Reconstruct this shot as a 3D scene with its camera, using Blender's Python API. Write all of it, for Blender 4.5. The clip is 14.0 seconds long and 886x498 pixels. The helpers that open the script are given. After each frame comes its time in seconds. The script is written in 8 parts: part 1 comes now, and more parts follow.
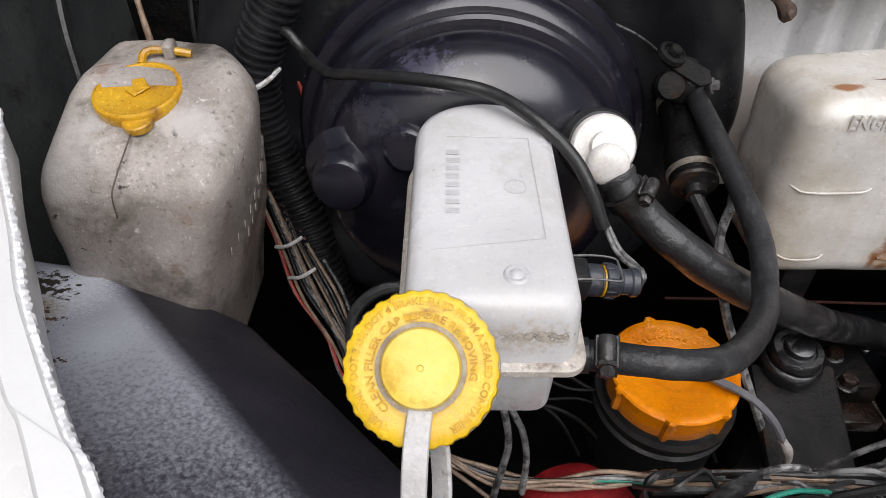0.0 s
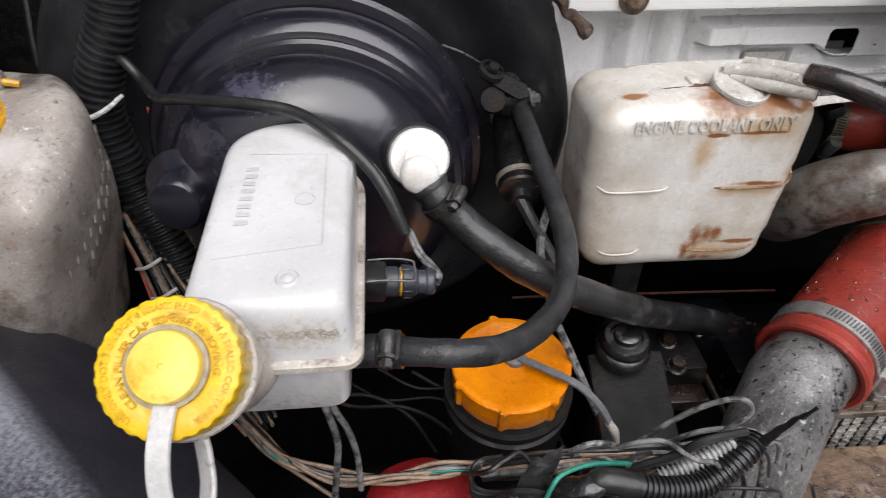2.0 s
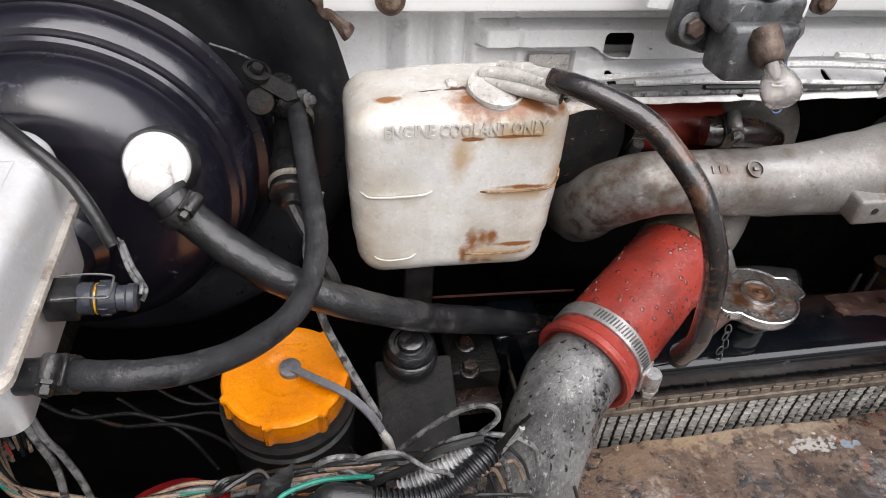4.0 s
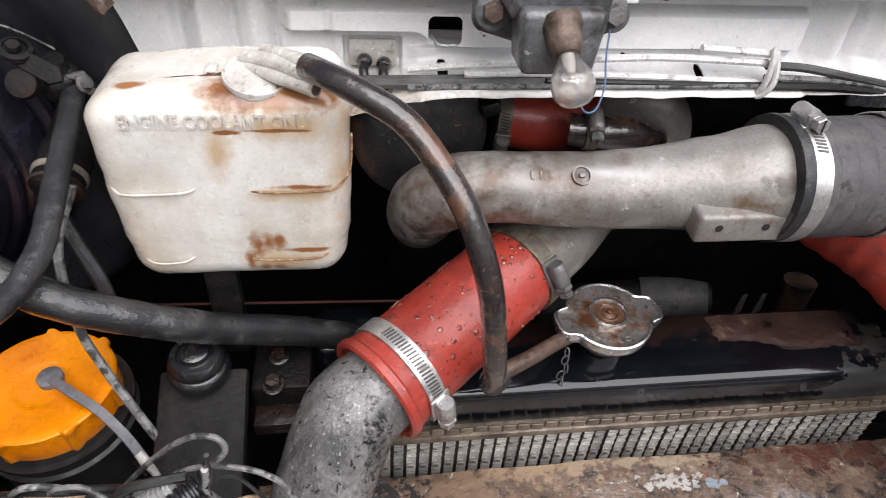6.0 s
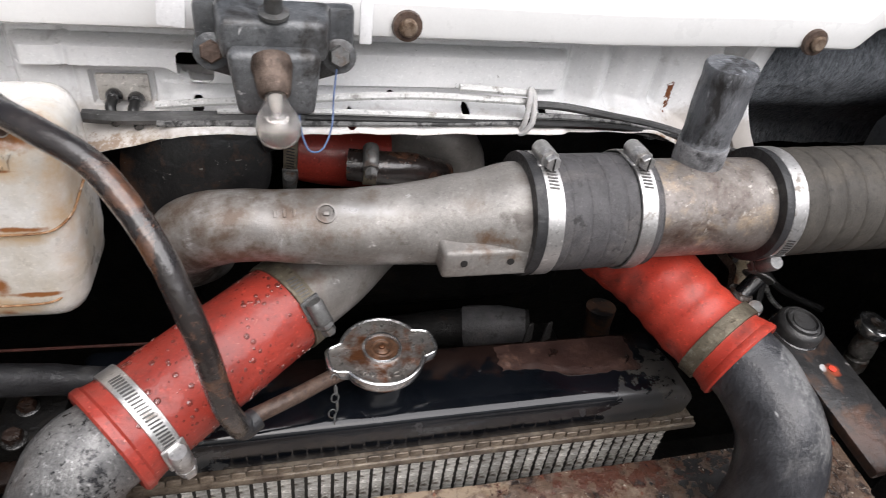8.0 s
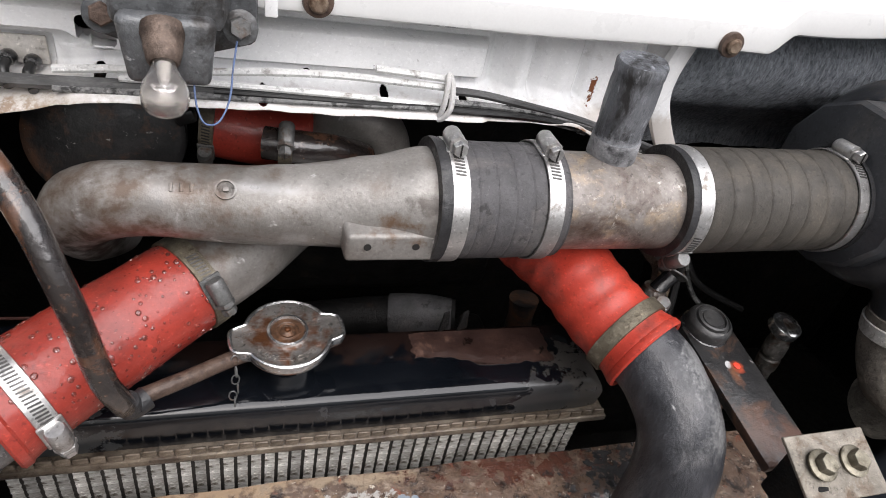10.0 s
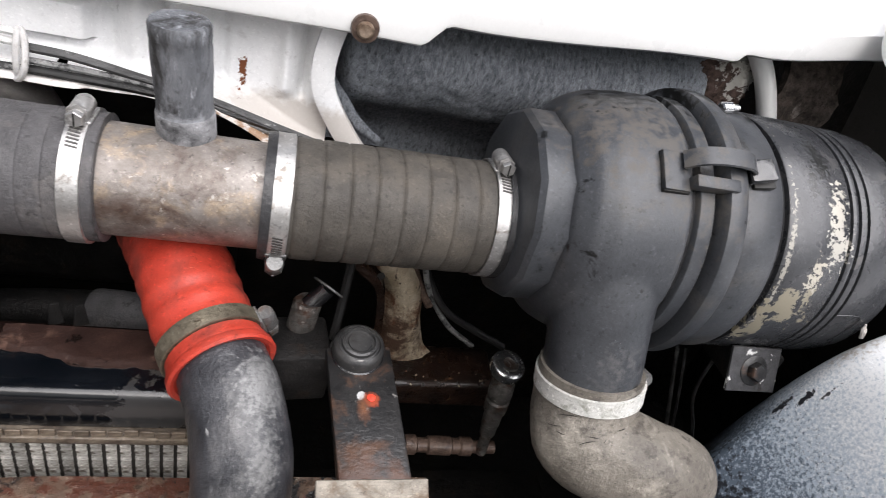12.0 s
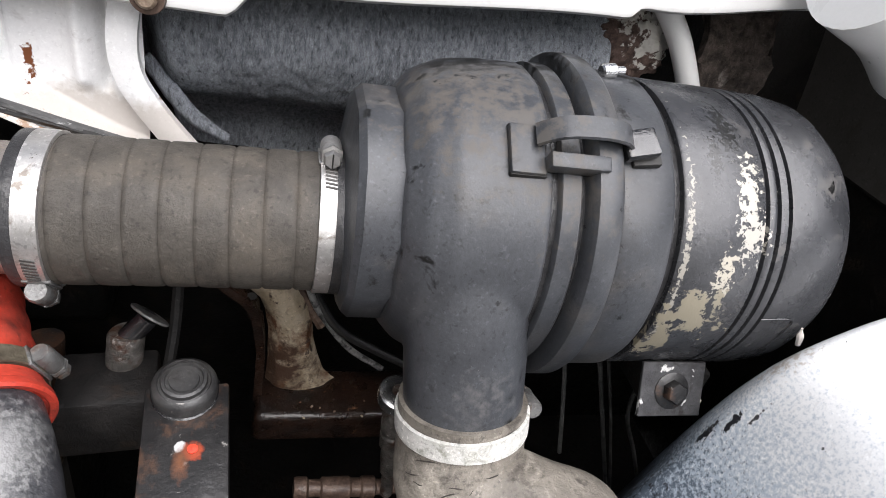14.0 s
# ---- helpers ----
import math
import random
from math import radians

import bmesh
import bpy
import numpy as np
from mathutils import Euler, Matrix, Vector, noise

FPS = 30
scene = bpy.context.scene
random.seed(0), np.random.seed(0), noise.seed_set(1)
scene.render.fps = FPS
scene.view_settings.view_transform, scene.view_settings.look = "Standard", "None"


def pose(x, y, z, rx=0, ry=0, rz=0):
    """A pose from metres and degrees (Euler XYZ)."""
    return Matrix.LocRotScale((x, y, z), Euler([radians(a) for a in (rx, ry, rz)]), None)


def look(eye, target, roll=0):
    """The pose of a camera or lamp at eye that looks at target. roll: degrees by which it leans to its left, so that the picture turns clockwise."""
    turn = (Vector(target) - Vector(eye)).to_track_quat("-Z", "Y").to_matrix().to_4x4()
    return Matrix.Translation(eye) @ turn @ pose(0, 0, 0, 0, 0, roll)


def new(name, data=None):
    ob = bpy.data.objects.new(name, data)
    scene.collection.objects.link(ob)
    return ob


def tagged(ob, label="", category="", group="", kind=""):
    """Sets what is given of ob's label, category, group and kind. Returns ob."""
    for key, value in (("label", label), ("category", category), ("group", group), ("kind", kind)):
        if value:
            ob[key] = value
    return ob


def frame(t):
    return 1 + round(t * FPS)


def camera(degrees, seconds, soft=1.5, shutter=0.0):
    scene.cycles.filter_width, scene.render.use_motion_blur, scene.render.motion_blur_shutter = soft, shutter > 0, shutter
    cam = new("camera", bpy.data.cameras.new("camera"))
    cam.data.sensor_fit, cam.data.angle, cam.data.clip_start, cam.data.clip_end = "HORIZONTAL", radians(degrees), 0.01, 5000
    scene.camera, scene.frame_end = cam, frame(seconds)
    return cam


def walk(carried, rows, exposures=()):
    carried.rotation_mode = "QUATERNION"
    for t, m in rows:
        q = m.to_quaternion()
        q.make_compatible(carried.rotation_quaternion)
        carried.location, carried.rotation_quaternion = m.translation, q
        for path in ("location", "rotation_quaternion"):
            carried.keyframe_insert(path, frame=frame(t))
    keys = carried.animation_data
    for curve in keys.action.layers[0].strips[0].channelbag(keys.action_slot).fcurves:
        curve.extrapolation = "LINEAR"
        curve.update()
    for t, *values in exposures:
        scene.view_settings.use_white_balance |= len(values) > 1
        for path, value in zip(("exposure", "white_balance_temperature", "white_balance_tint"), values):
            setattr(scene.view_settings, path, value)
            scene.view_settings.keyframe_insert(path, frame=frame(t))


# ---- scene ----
cam = camera(70.1, 14.0, 0.45, 0.3)
PATH = [
    (0, (0.002, 0.003, 1.346), (-0.018, 1.544, 0.071), -0.2),
    (0.5, (0.01, -0.001, 1.347), (0.007, 1.545, 0.077), -0.3),
    (1, (0.025, -0.012, 1.35), (0.047, 1.535, 0.082), -0.1),
    (1.5, (0.049, -0.019, 1.351), (0.12, 1.527, 0.085), 0.2),
    (1.8, (0.064, -0.016, 1.363), (0.171, 1.516, 0.083), 0.9),
    (2, (0.078, -0.022, 1.357), (0.218, 1.547, 0.124), 0.5),
    (2.2, (0.091, -0.02, 1.365), (0.275, 1.521, 0.102), 1.4),
    (2.5, (0.112, -0.024, 1.358), (0.389, 1.534, 0.136), 3.2),
    (3, (0.144, -0.025, 1.361), (0.439, 1.522, 0.128), 3.3),
    (3.2, (0.163, -0.028, 1.361), (0.468, 1.518, 0.13), 3.5),
    (5.3, (0.273, -0.007, 1.353), (0.652, 1.511, 0.107), 4.8),
    (5.5, (0.307, -0.005, 1.354), (0.67, 1.525, 0.118), 5.8),
    (5.8, (0.347, -0.0, 1.355), (0.621, 1.519, 0.084), 4.3),
    (6, (0.364, 0.0, 1.348), (0.62, 1.522, 0.077), 4.3),
    (6.2, (0.377, 0.003, 1.349), (0.625, 1.54, 0.095), 3.8),
    (6.5, (0.392, -0.001, 1.35), (0.62, 1.542, 0.098), 3.8),
    (7, (0.417, -0.007, 1.351), (0.687, 1.528, 0.097), 5.6),
    (7.2, (0.426, -0.004, 1.353), (0.736, 1.525, 0.101), 6.1),
    (7.5, (0.449, -0.007, 1.358), (0.818, 1.523, 0.123), 6.6),
    (7.8, (0.463, -0.009, 1.36), (0.929, 1.514, 0.152), 8.1),
    (8, (0.481, -0.011, 1.364), (0.968, 1.517, 0.169), 8.2),
    (8.2, (0.494, -0.012, 1.368), (0.991, 1.51, 0.169), 8.5),
    (10.3, (0.533, -0.02, 1.363), (1.133, 1.466, 0.165), 13.2),
    (10.5, (0.557, -0.017, 1.364), (1.144, 1.48, 0.175), 12.4),
    (10.8, (0.629, -0.031, 1.369), (1.202, 1.481, 0.191), 16.2),
    (11, (0.688, -0.041, 1.375), (1.226, 1.48, 0.193), 15.9),
    (11.2, (0.736, -0.048, 1.37), (1.266, 1.495, 0.212), 16.2),
    (11.5, (0.787, -0.046, 1.366), (1.306, 1.501, 0.21), 16.6),
    (11.8, (0.819, -0.05, 1.366), (1.363, 1.52, 0.251), 16.7),
    (12, (0.838, -0.049, 1.37), (1.388, 1.514, 0.249), 17.2),
    (12.2, (0.858, -0.047, 1.366), (1.409, 1.524, 0.255), 15.8),
    (12.5, (0.896, -0.027, 1.361), (1.438, 1.538, 0.241), 15.2),
    (12.8, (0.936, -0.021, 1.357), (1.467, 1.567, 0.264), 15.1),
    (13, (0.948, -0.01, 1.352), (1.481, 1.571, 0.25), 15.1),
    (13.5, (0.969, 0.002, 1.345), (1.496, 1.576, 0.229), 13.9),
    (14, (0.971, 0.001, 1.346), (1.486, 1.584, 0.238), 13.5),
]
EXPOSURE = 1.5
EXPOSURES = [(0, 1.04), (1.5, 1.17), (3, 1.32), (6, 1.6), (8, 1.5), (11, 1.6), (14, 1.95)]
walk(cam, [(t, look(eye, target, roll)) for t, eye, target, roll in PATH], EXPOSURES)

# ---- light ----
world = bpy.data.worlds.new("overcast_sky")
scene.world = world
world.use_nodes = True
wn, wl = world.node_tree.nodes, world.node_tree.links
sky = wn.new("ShaderNodeTexSky")
sky.sky_type, sky.sun_disc = "NISHITA", False
sky.sun_elevation, sky.sun_rotation = radians(50), radians(190)
sky.dust_density, sky.air_density = 4.0, 1.0
grey = wn.new("ShaderNodeHueSaturation")
grey.inputs["Saturation"].default_value = 0.5
wl.new(sky.outputs[0], grey.inputs["Color"])
wl.new(grey.outputs[0], wn["Background"].inputs["Color"])
wn["Background"].inputs["Strength"].default_value = 0.03
sun = new("sun", bpy.data.lights.new("sun", "SUN"))
sun.data.energy, sun.data.angle, sun.data.color = 1.72, radians(72), (1.0, 0.975, 1.0)
sun.matrix_world = look((1.3, -1.02, 3.6), (0.55, 0.3, 1.1))
scene.view_settings.exposure = EXPOSURE


# ---- materials ----
def surface(name, cols, scale=30, rough=(0.4, 0.6), metal=0.0, bump=0.1, bscale=300, dirt=(), spec=0.5,
            coat=0.0, grain=.12, wet=0.0, trans=0.0, sss=0.0, vary=0.0, stretch=(1, 1, 1), ior=1.45, contrast=0.15, specks=0.4):
    """A worn surface: two colours mixed at one scale, dirt layers (colour, scale, threshold, softness, roughness) and fine relief."""
    m = bpy.data.materials.new(name)
    m.use_nodes = True
    n, l = m.node_tree.nodes, m.node_tree.links
    b = n["Principled BSDF"]
    co = n.new("ShaderNodeTexCoord")
    mp = n.new("ShaderNodeMapping")
    mp.inputs["Scale"].default_value = stretch
    l.new(co.outputs["Object"], mp.inputs["Vector"])

    def noise_node(s, detail=6, r=0.6, dist=0.0):
        k = n.new("ShaderNodeTexNoise")
        k.inputs["Scale"].default_value, k.inputs["Detail"].default_value = s, detail
        k.inputs["Roughness"].default_value, k.inputs["Distortion"].default_value = r, dist
        l.new(mp.outputs[0], k.inputs["Vector"])
        return k

    a = noise_node(scale)
    ramp = n.new("ShaderNodeValToRGB")
    e = ramp.color_ramp.elements
    for i, c in enumerate(cols):
        p = 0.5 + contrast * (2 * i / max(1, len(cols) - 1) - 1)
        if i < 2:
            e[i].position, e[i].color = p, c
        else:
            k = e.new(p)
            k.color = c
    if len(cols) == 1:
        e[1].color = cols[0]
    l.new(a.outputs["Fac"], ramp.inputs["Fac"])
    col, rgh = ramp.outputs["Color"], None
    rr = n.new("ShaderNodeMapRange")
    rr.inputs["From Min"].default_value, rr.inputs["From Max"].default_value = 0.3, 0.7
    rr.inputs["To Min"].default_value, rr.inputs["To Max"].default_value = rough
    l.new(noise_node(scale * 2.3).outputs["Fac"], rr.inputs["Value"])
    rgh = rr.outputs[0]
    for dc, ds, lo, soft, dr in dirt:
        dm = n.new("ShaderNodeMapRange")
        lo = lo - .07
        dm.inputs["From Min"].default_value, dm.inputs["From Max"].default_value = lo, lo + soft
        l.new(noise_node(ds, 9, 0.65, 0.4).outputs["Fac"], dm.inputs["Value"])
        mx = n.new("ShaderNodeMix")
        mx.data_type = "RGBA"
        l.new(dm.outputs[0], mx.inputs["Factor"])
        l.new(col, mx.inputs["A"])
        mx.inputs["B"].default_value = dc
        col = mx.outputs["Result"]
        mr = n.new("ShaderNodeMix")
        l.new(dm.outputs[0], mr.inputs["Factor"])
        l.new(rgh, mr.inputs["A"])
        mr.inputs["B"].default_value = dr
        rgh = mr.outputs["Result"]
    fine = n.new("ShaderNodeMapRange")
    fine.inputs["From Min"].default_value, fine.inputs["From Max"].default_value = 0.32, 0.68
    fine.inputs["To Min"].default_value, fine.inputs["To Max"].default_value = 1 - grain, 1 + grain
    l.new(noise_node(max(scale * 9, 420), 5, 0.75).outputs["Fac"], fine.inputs["Value"])
    value = fine.outputs[0]
    for lo, hi, amount in ((.6, .68, specks), (.4, .33, -.8 * specks)) if specks else ():
        sp = n.new("ShaderNodeMapRange")
        sp.inputs["From Min"].default_value, sp.inputs["From Max"].default_value = lo, hi
        sp.inputs["To Min"].default_value, sp.inputs["To Max"].default_value = 1, 1 + amount
        l.new(noise_node(330 if amount > 0 else 240, 3, 0.6).outputs["Fac"], sp.inputs["Value"])
        mu = n.new("ShaderNodeMath")
        mu.operation = "MULTIPLY"
        l.new(value, mu.inputs[0])
        l.new(sp.outputs[0], mu.inputs[1])
        value = mu.outputs[0]
    fh = n.new("ShaderNodeHueSaturation")
    l.new(value, fh.inputs["Value"])
    l.new(col, fh.inputs["Color"])
    col = fh.outputs["Color"]
    if vary:
        oi = n.new("ShaderNodeObjectInfo")
        hv = n.new("ShaderNodeHueSaturation")
        vr = n.new("ShaderNodeMapRange")
        vr.inputs["To Min"].default_value, vr.inputs["To Max"].default_value = 1 - vary, 1 + vary
        l.new(oi.outputs["Random"], vr.inputs["Value"])
        l.new(vr.outputs[0], hv.inputs["Value"])
        l.new(col, hv.inputs["Color"])
        col = hv.outputs["Color"]
    l.new(col, b.inputs["Base Color"])
    l.new(rgh, b.inputs["Roughness"])
    b.inputs["Metallic"].default_value = metal
    b.inputs["Specular IOR Level"].default_value = spec
    b.inputs["IOR"].default_value = ior
    b.inputs["Coat Weight"].default_value = max(coat, wet)
    b.inputs["Coat Roughness"].default_value = 0.07 if wet else 0.15
    if wet:
        cb = n.new("ShaderNodeBump")
        cb.inputs["Strength"].default_value, cb.inputs["Distance"].default_value = 0.35, 0.003
        l.new(noise_node(bscale * 0.45, 4, 0.55).outputs["Fac"], cb.inputs["Height"])
        l.new(cb.outputs[0], b.inputs["Coat Normal"])
    b.inputs["Transmission Weight"].default_value = trans
    if sss:
        b.inputs["Subsurface Weight"].default_value = sss
        b.inputs["Subsurface Radius"].default_value = (0.012, 0.011, 0.009)
        b.inputs["Subsurface Scale"].default_value = 1.0
    if bump:
        bp = n.new("ShaderNodeBump")
        bp.inputs["Strength"].default_value, bp.inputs["Distance"].default_value = min(1, bump * 1.6), 0.003
        l.new(noise_node(bscale, 8, 0.65).outputs["Fac"], bp.inputs["Height"])
        l.new(bp.outputs[0], b.inputs["Normal"])
    return m


def stains(m, spots, scale=60, amp=0.7):
    """Stains, bare patches and painted tones on a material: (centre, radii, colour, roughness, softness), with ragged
    outlines.
    """
    n, l = m.node_tree.nodes, m.node_tree.links
    b = n["Principled BSDF"]
    co = n.new("ShaderNodeTexCoord")
    nz = n.new("ShaderNodeTexNoise")
    nz.inputs["Scale"].default_value, nz.inputs["Detail"].default_value, nz.inputs["Roughness"].default_value = scale, 8, 0.65
    l.new(co.outputs["Object"], nz.inputs["Vector"])
    rag = n.new("ShaderNodeMapRange")
    rag.inputs["From Min"].default_value, rag.inputs["From Max"].default_value = 0.3, 0.7
    rag.inputs["To Min"].default_value, rag.inputs["To Max"].default_value = -amp, amp
    l.new(nz.outputs["Fac"], rag.inputs["Value"])
    for c, r, col, rough, soft in spots:
        sub = n.new("ShaderNodeVectorMath")
        sub.operation = "SUBTRACT"
        l.new(co.outputs["Object"], sub.inputs[0])
        sub.inputs[1].default_value = c
        div = n.new("ShaderNodeVectorMath")
        div.operation = "DIVIDE"
        l.new(sub.outputs[0], div.inputs[0])
        div.inputs[1].default_value = r
        ln = n.new("ShaderNodeVectorMath")
        ln.operation = "LENGTH"
        l.new(div.outputs[0], ln.inputs[0])
        add = n.new("ShaderNodeMath")
        l.new(ln.outputs["Value"], add.inputs[0])
        l.new(rag.outputs[0], add.inputs[1])
        mk = n.new("ShaderNodeMapRange")
        mk.inputs["From Min"].default_value, mk.inputs["From Max"].default_value = 1.0, 1.0 - soft
        l.new(add.outputs[0], mk.inputs["Value"])
        for key, val, kind in (("Base Color", col, "RGBA"), ("Roughness", rough, "FLOAT")):
            mx = n.new("ShaderNodeMix")
            mx.data_type = kind
            l.new(mk.outputs[0], mx.inputs["Factor"])
            sock = [i for i in mx.inputs if i.name == "A" and i.enabled][0]
            l.new(b.inputs[key].links[0].from_socket, sock)
            [i for i in mx.inputs if i.name == "B" and i.enabled][0].default_value = val
            l.new([o for o in mx.outputs if o.enabled][0], b.inputs[key])


def band(m, normal, lo, hi, soft, col, rough, scale=60, amp=.01, amount=1.0):
    """A strip of another colour on a material, between two parallel planes lo and hi metres along the normal, with
    uneven edges.
    """
    n, l = m.node_tree.nodes, m.node_tree.links
    b = n["Principled BSDF"]
    co = n.new("ShaderNodeTexCoord")
    nz = n.new("ShaderNodeTexNoise")
    nz.inputs["Scale"].default_value, nz.inputs["Detail"].default_value, nz.inputs["Roughness"].default_value = scale, 8, 0.65
    l.new(co.outputs["Object"], nz.inputs["Vector"])
    rag = n.new("ShaderNodeMapRange")
    rag.inputs["From Min"].default_value, rag.inputs["From Max"].default_value = 0.3, 0.7
    rag.inputs["To Min"].default_value, rag.inputs["To Max"].default_value = -amp, amp
    l.new(nz.outputs["Fac"], rag.inputs["Value"])
    dot = n.new("ShaderNodeVectorMath")
    dot.operation = "DOT_PRODUCT"
    l.new(co.outputs["Object"], dot.inputs[0])
    dot.inputs[1].default_value = Vector(normal).normalized()
    add = n.new("ShaderNodeMath")
    l.new(dot.outputs["Value"], add.inputs[0])
    l.new(rag.outputs[0], add.inputs[1])
    mul = n.new("ShaderNodeMath")
    mul.operation = "MULTIPLY"
    for k, (a, c) in enumerate(((lo - soft, lo), (hi + soft * .25, hi))):
        mk = n.new("ShaderNodeMapRange")
        mk.inputs["From Min"].default_value, mk.inputs["From Max"].default_value = a, c
        l.new(add.outputs[0], mk.inputs["Value"])
        l.new(mk.outputs[0], mul.inputs[k])
    am = n.new("ShaderNodeMath")
    am.operation = "MULTIPLY"
    l.new(mul.outputs[0], am.inputs[0])
    am.inputs[1].default_value = amount
    for key, val, kind in (("Base Color", col, "RGBA"), ("Roughness", rough, "FLOAT")):
        mx = n.new("ShaderNodeMix")
        mx.data_type = kind
        l.new(am.outputs[0], mx.inputs["Factor"])
        sock = [i for i in mx.inputs if i.name == "A" and i.enabled][0]
        l.new(b.inputs[key].links[0].from_socket, sock)
        [i for i in mx.inputs if i.name == "B" and i.enabled][0].default_value = val
        l.new([o for o in mx.outputs if o.enabled][0], b.inputs[key])


def rgb(r, g, b):
    return (r, g, b, 1)


WHITE = surface("white_body_paint", [rgb(.8, .805, .81), rgb(.88, .88, .885)], 22, (.25, .45), bump=.05, bscale=180, grain=.04,
                dirt=[(rgb(.5, .48, .47), 34, .68, .14, .8), (rgb(.2, .11, .06), 40, .76, .04, .9), (rgb(.12, .1, .09), 160, .77, .03, .9)], wet=.4, specks=0.1)
WHITE_CLEAN = surface("white_gloss_paint", [rgb(.78, .78, .77), rgb(.82, .82, .81)], 12, (.25, .35), bump=.02, coat=.4, grain=.02,
                      dirt=[(rgb(.6, .57, .52), 90, .77, .06, .8)], specks=0)
BLACK_PAINT = surface("black_gloss_enamel", [rgb(.0062, .0057, .009), rgb(.0132, .012, .0195)], 14, (.16, .28), bump=.04, bscale=130,
                      dirt=[(rgb(.03, .029, .045), 20, .64, .2, .45), (rgb(.2, .2, .23), 150, .76, .03, .6), (rgb(.003, .003, .004), 50, .74, .04, .15)], spec=1.0, wet=.2, specks=0.5)
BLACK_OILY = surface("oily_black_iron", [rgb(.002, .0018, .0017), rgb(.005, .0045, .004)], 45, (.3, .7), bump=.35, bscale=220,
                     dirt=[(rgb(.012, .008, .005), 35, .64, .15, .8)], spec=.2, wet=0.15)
BLACK_RECESS = surface("dull_black_recess_paint", [rgb(.009, .0095, .011), rgb(.02, .021, .024)], 16, (.24, .4), bump=.1, bscale=120, spec=.5,
                       dirt=[(rgb(.04, .038, .036), 28, .66, .14, .7)])
DARK_WALL = surface("dark_grey_inner_wall", [rgb(.035, .038, .038), rgb(.06, .063, .062)], 18, (.5, .8), bump=.15, spec=.25,
                    dirt=[(rgb(.015, .014, .013), 30, .58, .2, .9)])
FLUID_PLASTIC = surface("milky_white_plastic", [rgb(.56, .555, .555), rgb(.66, .655, .66)], 10, (.26, .38), bump=.05, bscale=220, sss=.25, grain=.03, wet=.3,
                        dirt=[(rgb(.42, .38, .34), 90, .74, .06, .7), (rgb(.5, .485, .46), 22, .6, .2, .5)], specks=0.08)
FLUID_NECK = surface("stained_milky_plastic", [rgb(.34, .3, .26), rgb(.52, .48, .43)], 40, (.3, .5), bump=.08, sss=.2, wet=.3,
                     dirt=[(rgb(.16, .12, .09), 50, .62, .15, .7)])
RING_BROWN = surface("stained_ring_plastic", [rgb(.22, .17, .11), rgb(.4, .34, .26)], 90, (.4, .55), bump=.15)
WASHER_PLASTIC = surface("dirty_translucent_plastic", [rgb(.285, .25, .222), rgb(.47, .425, .39)], 18, (.26, .45), bump=.2, bscale=280, sss=.15, grain=.12, wet=.4,
                         dirt=[(rgb(.14, .13, .1), 24, .58, .16, .6), (rgb(.24, .16, .12), 30, .66, .12, .6), (rgb(.05, .042, .038), 75, .7, .06, .8), (rgb(.55, .53, .51), 120, .72, .05, .4)])
COOLANT_PLASTIC = surface("aged_white_plastic", [rgb(.5, .455, .385), rgb(.72, .705, .675)], 17, (.2, .38), bump=.08, bscale=120, sss=.25, grain=.04, wet=.5,
                          dirt=[(rgb(.45, .37, .27), 16, .64, .22, .5), (rgb(.3, .19, .11), 60, .73, .1, .6), (rgb(.18, .11, .07), 150, .78, .04, .6)], specks=0.12)
RUST_STAIN = surface("rusty_coolant_stain", [rgb(.16, .07, .025), rgb(.34, .2, .1)], 120, (.4, .7), bump=.15, bscale=300,
                     dirt=[(rgb(.55, .45, .36), 150, .6, .12, .5)])
YELLOW = surface("yellow_plastic", [rgb(.66, .4, .005), rgb(.8, .54, .012)], 30, (.25, .4), bump=.14, bscale=260, sss=.05, grain=.06, wet=.4,
                 dirt=[(rgb(.3, .14, .008), 80, .64, .12, .7), (rgb(.1, .05, .01), 170, .75, .04, .7)], specks=0.15)
YELLOW_WASHER = surface("amber_plastic_cap", [rgb(.5, .25, .008), rgb(.66, .38, .02)], 40, (.12, .26), bump=.22, bscale=150, sss=.05, grain=.06, wet=.7,
                        dirt=[(rgb(.24, .1, .01), 60, .62, .15, .4), (rgb(.66, .45, .12), 90, .7, .08, .3)])
# ochre darker than the cap, painting in the shading round its raised letters
YELLOW_TEXT = surface("ochre_lettering_with_painted_shade", [rgb(.44, .22, .004), rgb(.72, .45, .01)], 160, (.45, .65), bump=.1)
# paler yellow that carries the highlight on the cap's button
YELLOW_PALE = surface("yellow_plastic_with_painted_highlight", [rgb(.78, .54, .06), rgb(.86, .66, .16)], 50, (.3, .45), bump=.08, sss=.05, grain=.05, wet=.4, dirt=[(rgb(.62, .38, .03), 70, .66, .1, .5)], specks=.1)
ORANGE = surface("orange_plastic", [rgb(.66, .185, .0006), rgb(.83, .265, .0008)], 24, (.06, .16), bump=.2, bscale=170, grain=.05, wet=.6,
                 dirt=[(rgb(.5, .12, .001), 34, .66, .14, .2), (rgb(.1, .03, .002), 130, .77, .03, .5)], specks=0.2)
RED_HOSE = surface("red_silicone", [rgb(.24, .025, .016), rgb(.34, .041, .027)], 28, (.3, .55), bump=.12, bscale=240,
                   dirt=[(rgb(.12, .022, .016), 22, .6, .22, .6), (rgb(.5, .15, .11), 170, .71, .05, .5)], wet=0.4)
